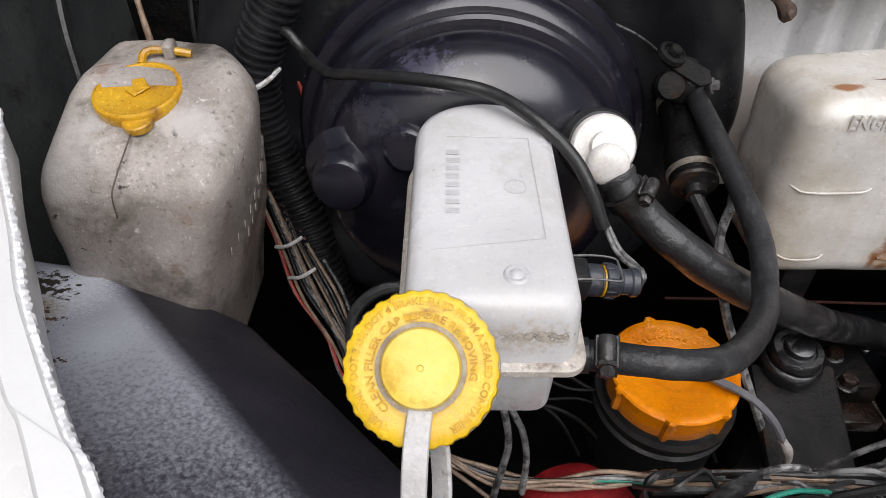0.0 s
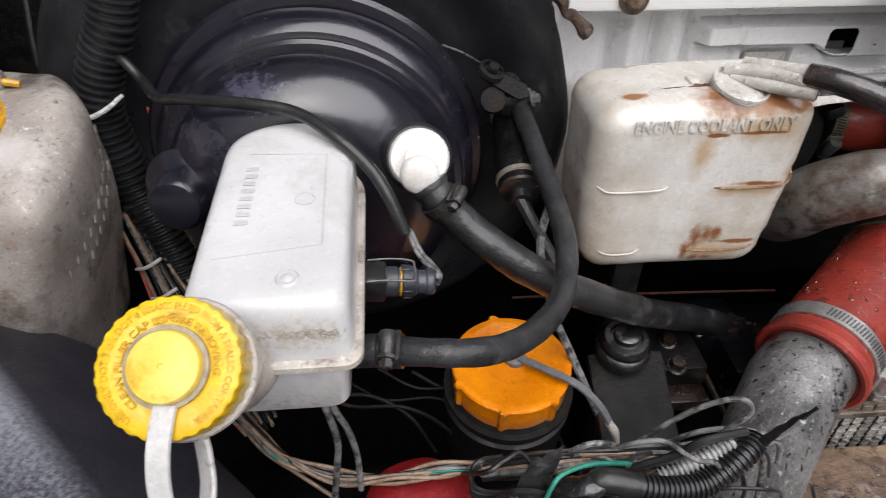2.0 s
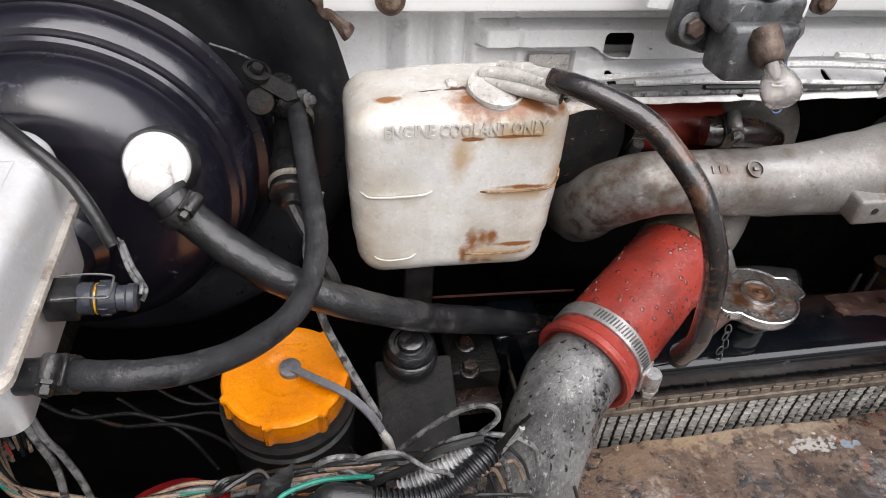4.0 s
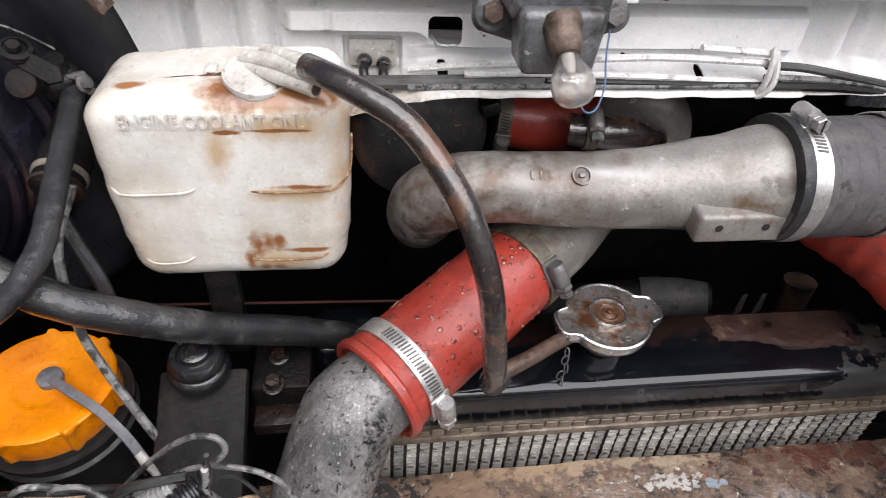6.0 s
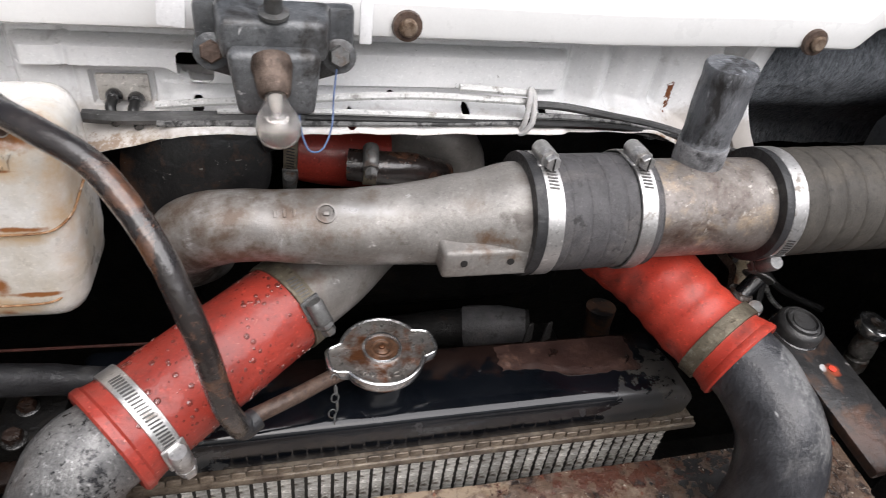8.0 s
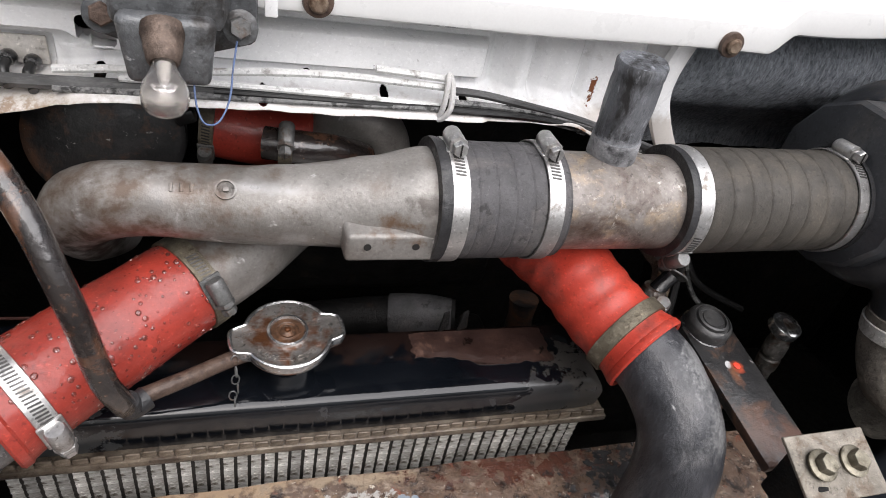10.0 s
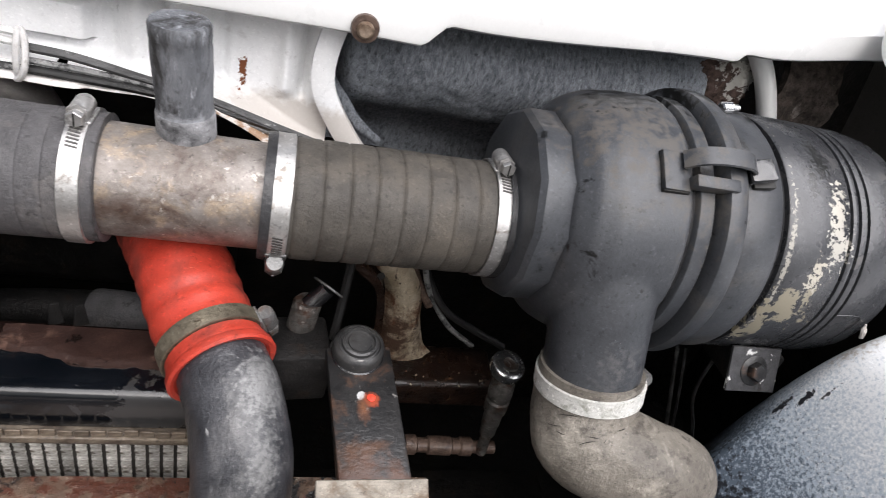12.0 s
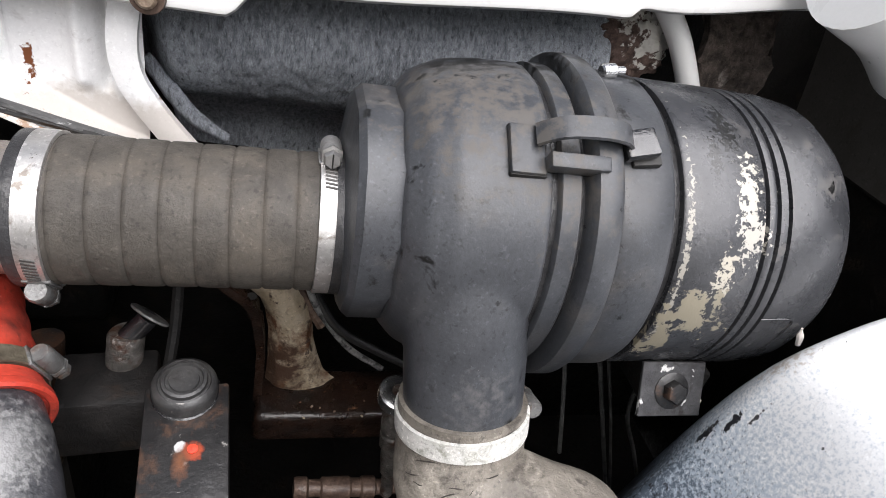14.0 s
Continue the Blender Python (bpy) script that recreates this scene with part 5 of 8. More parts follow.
for a, b in (((-.006, .205), (.043, .212)), ((.043, .212), (.0415, .285)), ((.0415, .285), (.0, .287))):
    part("panel_line", tube([on_top(*a), on_top((a[0] + b[0]) / 2, (a[1] + b[1]) / 2), on_top(*b)], .00016, 5, 3), FLUID_PLASTIC, res)
for k in range(8):
    part("letter_bar", box(on_top(.0035, .273 - .0062 * k), (.0062, .0034, .0002), .00005, seg=1), FLUID_PLASTIC, res)
part("round_mark", lathe([(.0062, 0), (.0062, .00025), (.0048, .00025), (.0046, 0)], on_top(.033, .2315, -.0004), (0, -.085, 1), 24), FLUID_PLASTIC, res)
part("round_mark", lathe([(.0055, 0), (.0055, .00025), (.0045, .00025), (.0044, 0)], on_top(.0325, .247, -.0002), (0, -.085, 1), 24), FLUID_PLASTIC, res)
part("mould_gate", lathe([(.006, -.0004), (.0045, .0008), (.003, .0005), (.0015, .0014), (0, .0014)], on_top(.029, .1915, -.0002), (0, -.085, 1), 20), FLUID_PLASTIC, res)
# neck to the filler
CN = V(.0, -.645, .765).normalized()
CAPC = V(-.0072, .1395, 1.1815)
part("neck_bridge", tube([V(.004, .2, 1.136), V(-.001, .178, 1.139), CAPC - CN * .03], [.02, .022, .0235], 24, 6), FLUID_NECK, res)
part("neck", lathe([(.0245, -.032), (.0245, -.0215), (.0275, -.021), (.0282, -.0195), (.0275, -.018), (.0245, -.0175), (.0235, -.003), (0, -.003)], CAPC, CN, 48), FLUID_NECK, res)
cu, cv = basis(CN, (0, 0, 1))
cm = Matrix((cv * -1, cu, CN)).transposed().to_4x4()
cm = Matrix.Translation(CAPC) @ (cm if cm.determinant() > 0 else Matrix((cv, cu, CN)).transposed().to_4x4())
b = bmesh.new()
rings, NN = [], 168
for r, h, k in ((.0253, -.0185, 1), (.026, -.0175, 1), (.0264, -.002, 1), (.0258, .0, .8), (.0245, .0008, .2), (.0195, .0008, 0), (.016, .0003, 0)):
    rings.append([b.verts.new(cm @ V((r + .0003 * k * (1 if (i // 3) % 2 else -1)) * math.cos(2 * math.pi * i / NN), (r + .0003 * k * (1 if (i // 3) % 2 else -1)) * math.sin(2 * math.pi * i / NN), h)) for i in range(NN)])
for p, q in zip(rings, rings[1:]):
    for i in range(NN):
        b.faces.new((p[i], p[(i + 1) % NN], q[(i + 1) % NN], q[i]))
b.faces.new(rings[0][::-1])
b.faces.new(rings[-1])
fcap = part("filler_cap", b, YELLOW, res, "yellow cap with raised warning lettering")
part("button", lathe([(.0128, 0), (.0134, .0008), (.0134, .0042), (.0126, .0056), (.0095, .0066), (.004, .007), (.0012, .0071), (.0008, .0066), (0, .0066)], cm @ V(0, 0, .0004), CN, 48), YELLOW_PALE, fcap, "yellow button with its highlight painted pale")
part("strap_ring", lathe([(.0132, .0006), (.0132, .0022), (.0152, .0022), (.0153, .0006)], cm @ V(0, 0, .0004), CN, 48), RING_BROWN, fcap, "brown-grey strap ring")
line = spline([cm @ V(0, -.0135, .0018), cm @ V(-.001, -.022, .003), cm @ V(-.0015, -.031, .0035), cm @ V(-.0018, -.042, .000), cm @ V(-.001, -.056, -.008), cm @ V(.001, -.0635, -.018), cm @ V(.005, -.060, -.0265), cm @ V(.007, -.046, -.027), cm @ V(.0065, -.032, -.0225), cm @ V(.006, -.026, -.019)], 8)
part("strap", sweep(line, [(.0038, .0011), (-.0038, .0011), (-.0043, 0), (-.0038, -.0011), (.0038, -.0011), (.0043, 0)], up=cm.to_3x3() @ V(1, 0, 0)), STRAP, fcap, "grey-white plastic retaining strap")
lm = cm @ Matrix.Translation((0, 0, .0008))
ring_text("USE ONLY DOT 3 OR DOT 4 BRAKE FLUID FROM A SEALED CONTAINER", .0036, .0212, 236, 300, lm, YELLOW_TEXT, fcap)
ring_text("CLEAN FILLER CAP BEFORE REMOVING", .0036, .0164, 232, 245, lm, YELLOW_TEXT, fcap)

# outlet hose to the clutch cylinder
rh = thing("reservoir_hose", (.058, .196, 1.124), "black rubber hose curving from the fluid reservoir", "hose")
part("hose", jitter(tube([(.058, .196, 1.124), (.072, .193, 1.126), (.088, .188, 1.129), (.107, .186, 1.129), (.127, .193, 1.123), (.148, .213, 1.112), (.168, .239, 1.105), (.18, .266, 1.104),
                                           (.186, .297, 1.111), (.184, .333, 1.122), (.179, .387, 1.136), (.174, .435, 1.148)], .0072, 18, 8), .0005, 90), RUBBER, rh)
part("end_bead", lathe([(.0065, -.002), (.0081, -.0014), (.0083, .0006), (.0065, .002)], (.0605, .1955, 1.1243), (1, -.2, .15), 20), RUBBER, rh)
part("spigot", lathe([(.0085, 0), (.0085, .016), (0, .016)], (.05, .197, 1.123), (1, -.15, .12), 20), RUBBER, res)
hose_clamp((.0735, .1925, 1.1263), (1, -.2, .15), .0078, .0095, (0, -.45, .9), (CLAMP_BLACK, SLOT, CLAMP_BLACK), "oily black clamp on the reservoir hose", 1.1, size=.85)

# level sensor plug and its cable
plug = thing("sensor_plug", (.08, .236, 1.132), "black two-pin sensor plug on the reservoir", "connector")
pm = axes((1, .05, -.1), (0, 1, .1))
part("socket", box((.0625, .236, 1.1342), (.016, .017, .016), .002, pm), W_BLACK, plug)
pax = V(1, .05, -.1).normalized()
hs = part("housing", lathe([(0, 0), (.0078, 0), (.0084, .001), (.0084, .0065), (.0074, .0072), (.0074, .0092), (.0084, .0098), (.0084, .0155), (.0072, .0175), (0, .0175)], (.0695, .2362, 1.1336), pax, 28), PLUG_GREY, plug, "ribbed dark grey plug body")
for k in range(8):
    a = math.pi * k / 4
    part("grip_rib", box(V(.0815, .2368, 1.1324) + V(0, math.cos(a), math.sin(a)) * .0083, (.0052, .0016, .0016), .0003, pm, seg=1), PLUG_GREY, hs)
part("clip", tube([V(.061, .2435, 1.143), V(.0735, .2442, 1.1428), V(.0845, .2446, 1.1405), V(.086, .24, 1.1402), V(.0862, .232, 1.1396), V(.0845, .2286, 1.1396), V(.0735, .2283, 1.1412), V(.061, .2278, 1.1415)], .0006, 6, 4), BOLT_GREY, plug, "thin wire retaining clip")
part("seal_ring", lathe([(.0072, 0), (.0082, .0002), (.0082, .001), (.0072, .0012)], (.0773, .2364, 1.1328), (1, .05, -.1), 20), YELLOW_WASHER, plug, "thin yellow seal ring")
part("boot", lathe([(.0066, 0), (.0066, .004), (.0074, .005), (.0074, .008), (.006, .0095), (0, .0095)], (.0872, .2366, 1.132), (1, .05, -.1), 20), PLUG_GREY, plug)
cable = [(-.118, .43, 1.186), (-.108, .424, 1.187), (-.094, .412, 1.176), (-.075, .38, 1.178), (-.051, .353, 1.189), (-.009, .325, 1.198), (.023, .313, 1.197), (.047, .292, 1.191), (.064, .281, 1.178), (.074, .272, 1.164), (.082, .264, 1.145)]
wire("sensor_cable", cable, [.003] + [.0036] * 10, W_BLACK, "black sleeved cable draped over the brake booster", "cable", n=12)
wire("sensor_wire", [(.083, .27, 1.145), (.088, .258, 1.136), (.094, .247, 1.134), (.0985, .241, 1.136), (.098, .237, 1.133)], .0012, W_GREY, "thin grey wire to the sensor plug", "wire", "sensor wires")
wire("sensor_wire", [(.085, .269, 1.144), (.091, .257, 1.136), (.0965, .247, 1.135), (.1, .24, 1.133), (.098, .2365, 1.129)], .0012, W_GREY, "thin grey wire to the sensor plug", "wire", "sensor wires")

# clutch master cylinder
clutch = thing("clutch_cylinder", (.17, .42, 1.12), "grimy black clutch master cylinder with a bright collar", "master cylinder")
ca = V(-.004, -.105, -.037).normalized()
part("body", lathe([(0, 0), (.0155, 0), (.0165, .012), (.0165, .03), (.015, .034), (.0148, .078), (.0165, .082), (.0168, .098), (.0158, .102), (.0158, .112), (0, .112)], (.1735, .472, 1.141), ca, 32), BLACK_OILY, clutch)
part("collar", lathe([(.0152, 0), (.0158, .001), (.0158, .0065), (.0152, .0075)], V(.1735, .472, 1.141) + ca * .0335, ca, 32), ZINC_PLATE, clutch, "bare metal collar")
part("end_ring", lathe([(.0158, 0), (.0172, .0008), (.0172, .004), (.016, .005)], V(.1735, .472, 1.141) + ca * .1, ca, 32), ZINC_PLATE, clutch, "bare metal end ring")
part("head_ring", lathe([(.0065, 0), (.0072, -.002), (.0092, -.003), (.0105, -.001), (.0098, .002), (.0072, .003), (.0065, 0)], (.1512, .416, 1.1755), (.3, -.35, .9), 20), BRACKET, clutch, "worn grey bracket ring")
part("head_strap", plate([(-.016, -.005), (.012, -.006), (.018, .0), (.012, .007), (-.014, .006)], .003, .0006, Matrix.Translation((.163, .411, 1.166)) @ Matrix.Rotation(radians(55), 4, "X") @ Matrix.Rotation(radians(-30), 4, "Z")), BRACKET, clutch)
part("banjo", lathe([(0, -.004), (.0095, -.004), (.01, 0), (.0092, .0035), (.006, .0042), (0, .0042)], (.152, .408, 1.1565), (.05, -.85, .5), 24), BRACKET, clutch)
bolt(clutch, (.151, .414, 1.176), (.3, -.35, .9), .0048, .005, BRACKET, 1.3)
part("gland", lathe([(.016, 0), (.0165, .001), (.016, .003), (.011, .0035), (.0075, .006), (.0072, .012), (0, .012)], V(.1735, .472, 1.141) + ca * .11, ca, 6 * 4), BRACKET_GREY, clutch)
part("inlet", lathe([(.013, 0), (.0145, .004), (.0145, .012), (.0115, .016), (.009, .0165), (.009, .024), (0, .024)], (.1665, .43, 1.142), (-.05, -.25, .97), 24), BOLT, clutch)
part("clip", box((.178, .424, 1.151), (.014, .006, .012), .002, Matrix.Rotation(.5, 4, "Z")), BOLT_GREY, clutch)
bolt(clutch, (.185, .418, 1.152), (.8, -.5, .3), .004, .004, BOLT_GREY)
wire("clutch_pipe", [(.1688, .36, 1.1), (.174, .35, 1.092), (.184, .338, 1.076), (.194, .328, 1.058), (.198, .322, 1.04)], .0048, RUBBER, "thin black rubber pipe from the clutch cylinder", "pipe")
wire("clutch_wire", [(.118, .445, 1.185), (.138, .452, 1.174), (.165, .455, 1.155)], .0009, W_GREY, "thin wire behind the clutch cylinder", "wire")

# steering fluid reservoir with its orange cap
steer = thing("steering_reservoir", (.154, .285, .95), "black fluid reservoir with a glossy orange screw cap", "fluid reservoir")
OC, ON = V(.1565, .2865, 1.0055), V(0, -.1, 1).normalized()
part("body", lathe([(0, -.09), (.047, -.09), (.047, -.045), (.049, -.042), (.049, -.038), (.0465, -.036), (.0465, -.031), (.049, -.029), (.049, -.025), (.044, -.026), (.042, -.02), (0, -.02)], OC, ON, 48), W_BLACK, steer)
b = bmesh.new()
rings, NN = [], 120


def lug(a):
    return max(smooth(.84, .95, math.cos(a * 7 + .4)), 0)


for r, h, k in \
        ((.0425, -.0225, 1), (.0432, -.0205, 1), (.0427, -.0125, 1.1), (.0424, -.0045, 1.2), (.0438, -.0035, 1.1), (.044, -.0002, 1), (.0428, .0012, 1), (.0405, .0016, .2), (.037, .0012, 0), (.0345, .0002, 0), (.02, 0, 0), (.0175, -.001, 0), (.0135, -.0022, 0)):
    rings.append([b.verts.new((r + .0026 * k * lug(2 * math.pi * i / NN)) * (math.cos(2 * math.pi * i / NN)) * V(1, 0, 0) + (r + .0026 * k * lug(2 * math.pi * i / NN)) * math.sin(2 * math.pi * i / NN) * V(0, 1, .06) + OC + ON * (h + .0014 * max(0, k * (h > -.004)) * lug(2 * math.pi * i / NN))) for i in range(NN)])
for p, q in zip(rings, rings[1:]):
    for i in range(NN):
        b.faces.new((p[i], p[(i + 1) % NN], q[(i + 1) % NN], q[i]))
b.faces.new(rings[0][::-1])
b.faces.new(rings[-1])
ocap = part("screw_cap", b, ORANGE, steer, "glossy wet orange cap with grip lugs")
part("hub", lathe([(.0078, -.003), (.0078, .0016), (.006, .0026), (0, .0028)], OC + V(.0035, .004, .001), ON, 28), GREY_STRAP, ocap, "grey strap button")
line = spline([OC + V(.006, .001, .0035), OC + V(.022, -.012, .005), OC + V(.042, -.026, .003), OC + V(.057, -.037, -.008), OC + V(.067, -.045, -.024)], 8)
part("strap", sweep(line, [(.0029, .0009), (-.0029, .0009), (-.0029, -.0009), (.0029, -.0009)], up=(.7, .7, 0)), GREY_STRAP, ocap, "grey retaining strap")
part("strap_tip", tube([OC + V(.064, -.043, -.02), OC + V(.068, -.046, -.026), OC + V(.0705, -.047, -.033), OC + V(.072, -.047, -.041)], [.0028, .0034, .0026, .0022], 10, 4), CREAM_CAP, ocap, "pale knotted strap end")
for k in range(9):
    a = radians(60 + 9 * k)
    part("letter_bar", box(OC + V(.028 * math.cos(a), .028 * math.sin(a), .0015), (.003, .0045, .0005), .0002, Matrix.Rotation(a - math.pi / 2, 4, "Z"), seg=1), ORANGE, ocap)
for k in range(8):
    a = radians(250 + 9 * k)
    part("letter_bar", box(OC + V(.027 * math.cos(a), .027 * math.sin(a), -.0022), (.003, .0042, .0005), .0002, Matrix.Rotation(a - math.pi / 2, 4, "Z"), seg=1), ORANGE, ocap)

# ---- coolant bottle ----
coolant = thing("coolant_bottle", (.283, .37, 1.06), "aged white coolant bottle with rust stains and raised lettering", "coolant bottle")
TX, TY = .284, .3735


def coolant_shape(p):
    h = (p.z + .07) / .14
    w = 1 + .02 * smooth(.35, .5, h) - .07 * smooth(.3, 0, h)
    x, y = p.x * w, p.y * (1 - .05 * (1 - h))
    for z0 in (.2, .6):
        s = bell(z0, .028, h)
        x *= 1 - .012 * s
        y *= 1 - .02 * s
    return V(TX + x, TY + y + .0012 * noise.noise(p * 30), 1.116 + p.z - .006 * max(0, -p.x / .07) * smooth(.7, 1, h))


part("bottle", soft_box(.0735, .0425, .07, coolant_shape, .0185, 6, 10), COOLANT_PLASTIC, coolant)
for z0, spans in ((1.1215, ((.2155, .268), (.298, .3535))), (1.067, ((.2225, .258), (.292, .3435)))):
    for k, (a, b_) in enumerate(spans):
        pts = ([(a - .0045, .345, z0 + .005), (a + .003, .3338, z0 + .001)] if k == 0 else [(a, .3325, z0)]) + [(a + .01, .3307, z0), ((a + b_) / 2, .3303, z0), (b_ - .008, .3307, z0 + .001), (b_, .336, z0 + .003)] + ([(b_ + .0045, .345, z0 + .006), (b_ + .006, .358, z0 + .01), (b_ + .0062, .38, z0 + .013)] if k else [])
        part("rib", tube(pts, .0008, 8, 5), COOLANT_PLASTIC if k == 0 else RUST_STAIN, coolant, "" if k == 0 else "rust-lined rib")
bm = letters("ENGINE COOLANT ONLY", .0128, .0009)
w = max(v.co.x for v in bm.verts)
for v in bm.verts:
    v.co = V(.2318 + v.co.x * .108 / w, .3312 - v.co.z, 1.1655 + v.co.y)
part("lettering", bm, COOLANT_PLASTIC, coolant)
CAPN = V(.08, -.25, .96)
part("cap", lathe([(0, -.006), (.017, -.006), (.019, -.004), (.0192, .001), (.0175, .003), (.012, .0042), (0, .0045)], (0.3070, 0.3540, 1.1850), CAPN, 40), CREAM_CAP, coolant, "grimy cream bottle cap")
part("cap_spout", tube([(0.3120, 0.3660, 1.1960), (0.3250, 0.3520, 1.1980), (0.3430, 0.3310, 1.2010)], [.0055, .0062, .0064], 18), CREAM_CAP, coolant)
sp = part("cap_spout", tube([(0.3020, 0.3600, 1.1900), (0.3230, 0.3420, 1.1910), (0.3420, 0.3260, 1.1920)], [.003, .0044, .0047], 18), CREAM_CAP, coolant)
part("spout_bore", lathe([(0, 0), (.0034, 0), (.0034, .0006), (0, .0006)], (0.3420, 0.3260, 1.1920), V(*(0.3420, 0.3260, 1.1920)) - V(*(0.3230, 0.3420, 1.1910)), 16), BOLT_RUSTY, sp, "rusty open bore")
part("cap_ridge", tube([(.3, .366, 1.1935), (.318, .352, 1.196), (.338, .333, 1.1975)], [.0045, .0052, .0056], 14), CREAM_CAP, coolant)
part("cap_rim", lathe([(.0162, .003), (.0178, .0046), (.019, .0042), (.0194, .002)], (.307, .354, 1.185), CAPN, 40), CREAM_CAP, coolant)
part("cap_lug", box((0.2800, 0.3660, 1.1840), (.008, .014, .008), .003), COOLANT_PLASTIC, coolant)
part("cap_lug", box((0.2860, 0.3620, 1.1830), (.006, .01, .007), .0025), COOLANT_PLASTIC, coolant)
wire("overflow_hose", [(0.3380, 0.3350, 1.2010), (0.3490, 0.3210, 1.2020), (.366, .3085, 1.1985), (.388, .296, 1.189), (.405, .281, 1.173), (.419, .265, 1.154), (.429, .253, 1.129), (.436, .247, 1.101), (.442, .246, 1.056), (.446, .253, 1.03), (.447, .2615, 1.012)],
     .0076, RUBBER_GLOSS, "wet black overflow hose with rusty streaks", "hose", n=18)
part("hose_bend", tube([(.4475, .2625, 1.014), (.45, .2655, 1.005), (.458, .272, 1.006)], .0082, 14), RUBBER, bpy.data.objects["overflow_hose"])


# ---- intake line across the bay ----
STUB_PALE = surface("pale_scuffed_rubber", [rgb(.12, .12, .125), rgb(.3, .3, .31)], 70, (.5, .7), bump=.3, dirt=[(rgb(.04, .04, .042), 60, .58, .12, .7)])
STUB_DARK = surface("scuffed_black_rubber", [rgb(.07, .074, .082), rgb(.17, .176, .19)], 40, (.45, .65), bump=.3, bscale=300, stretch=(1.5, 1.5, .5), dirt=[(rgb(.025, .024, .024), 36, .58, .12, .7), (rgb(.3, .31, .33), 90, .68, .06, .6)], wet=.2)
stains(STUB_DARK, [((.783, .335, 1.165), (.03, .03, .016), rgb(.3, .31, .33), .6, .7)], 120, .7)
AY, AZ = .340, 1.119
pipe = thing("intake_pipe", (.52, .35, 1.1), "grey cast aluminium intake pipe with a bolted lug", "pipe")
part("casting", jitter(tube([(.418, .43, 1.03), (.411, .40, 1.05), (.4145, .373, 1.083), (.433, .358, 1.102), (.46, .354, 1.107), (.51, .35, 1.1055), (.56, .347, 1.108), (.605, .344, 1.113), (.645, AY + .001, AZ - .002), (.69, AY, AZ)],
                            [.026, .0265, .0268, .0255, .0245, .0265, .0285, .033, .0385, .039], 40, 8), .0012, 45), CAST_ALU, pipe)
part("lug", soft_box(.032, .016, .0112, lambda p: V(.6145 + p.x * (1 + .1 * (p.y > 0)), .3185 + p.y, 1.1035 + p.z + .006 * (p.y > 0)), .0035, 3), CAST_ALU, pipe)
# flat dark discs paint the shade inside the lug holes
for x in (.597, .63):
    part("lug_hole", lathe([(0, 0), (.0026, 0), (.0026, .0008), (0, .0008)], (x, .3027, 1.1055), (0, -1, 0), 16), SLOT, pipe)
part("cast_mark", lathe([(.0068, 0), (.0068, .0012), (.0055, .0012), (.0055, 0)], (.5085, .3345, 1.1275), (0, -.6, .8), 28), CAST_ALU, pipe)
part("cast_mark", box((.5085, .334, 1.128), (.004, .003, .002), .0005, Matrix.Rotation(.6, 4, "X")), CAST_ALU, pipe)
for dx in (-.006, 0, .006):
    part("cast_mark", box((.482 + dx, .3375, 1.1265), (.0022, .006, .0022), .0005, Matrix.Rotation(.75, 4, "X")), CAST_ALU, pipe)
jh = thing("joining_hose", (.69, AY, AZ), "short slate-grey wrapped rubber joining hose", "hose")
part("sleeve", ribbed([(.642, AY, AZ), (.69, AY, AZ), (.738, AY, AZ + .001)], .0425, .0135, .0005, 48, sharp=True), GREY_RUBBER_B, jh)
part("end_cuff", lathe([(.041, -.003), (.0445, -.003), (.045, .0), (.0445, .005), (.042, .005)], (.645, AY, AZ), (1, 0, 0), 48), RUBBER, jh, "black rubber cuff")
steel = thing("steel_tube", (.79, AY, AZ), "tarnished steel intake tube with a rubber stub", "pipe")
part("tube", tube([(.73, AY, AZ + .001), (.79, AY, AZ + .001), (.86, AY, AZ + .001)], .0375, 48, 6), STEEL_PIPE, steel)
SB, ST = V(.784, .3495, 1.148), V(.7785, .345, 1.2345)
sd = (ST - SB).normalized()
part("stub_spigot", lathe([(.0165, -.01), (.0165, .012), (0, .012)], SB, sd, 28), STEEL_PIPE, steel)
stub = part("rubber_stub", jitter(lathe([(.0175, .0), (.0182, .003), (.0178, .012), (.0172, .034), (.018, .05), (.0181, .066), (.0176, .0735), (.0181, .0745), (.0182, .0815), (.017, .0835), (0, .0838)], SB, sd, 36), .0006, 60), STUB_DARK, steel, "scuffed black rubber blanking stub")
part("stub_tape", lathe([(.0178, .008), (.0186, .0085), (.0184, .024), (.0177, .025)], SB, sd, 36), STUB_PALE, stub, "pale worn foot of the stub")
HB = [(.837, AY, AZ + .002), (.9, AY + .001, AZ + .003), (.96, AY + .001, AZ + .004), (1.012, AY + .001, AZ + .005)]
wh = thing("wrapped_hose", (.92, AY, AZ), "brown-grey wrapped rubber intake hose", "hose")
part("sleeve", ribbed(HB, .0432, .0182, .0011, 48, sharp=True), GREY_RUBBER, wh)
part("end_cuff", lathe([(.041, -.004), (.0448, -.004), (.0452, 0), (.0445, .007), (.042, .007)], (.839, AY, AZ + .002), (1, 0, 0), 48), RUBBER, wh, "black rubber cuff")
hose_clamp((.6555, AY, AZ), (1, 0, 0), .0435, .0125, (0, .06, 1), (CLAMP, SLOT, CLAMP), "bright worm-drive clamp on the joining hose", wide=-1)
hose_clamp((.7245, AY, AZ + .001), (1, 0, 0), .0435, .0125, (0, .02, 1), (CLAMP, SLOT, CLAMP), "bright worm-drive clamp on the joining hose", wide=-1)
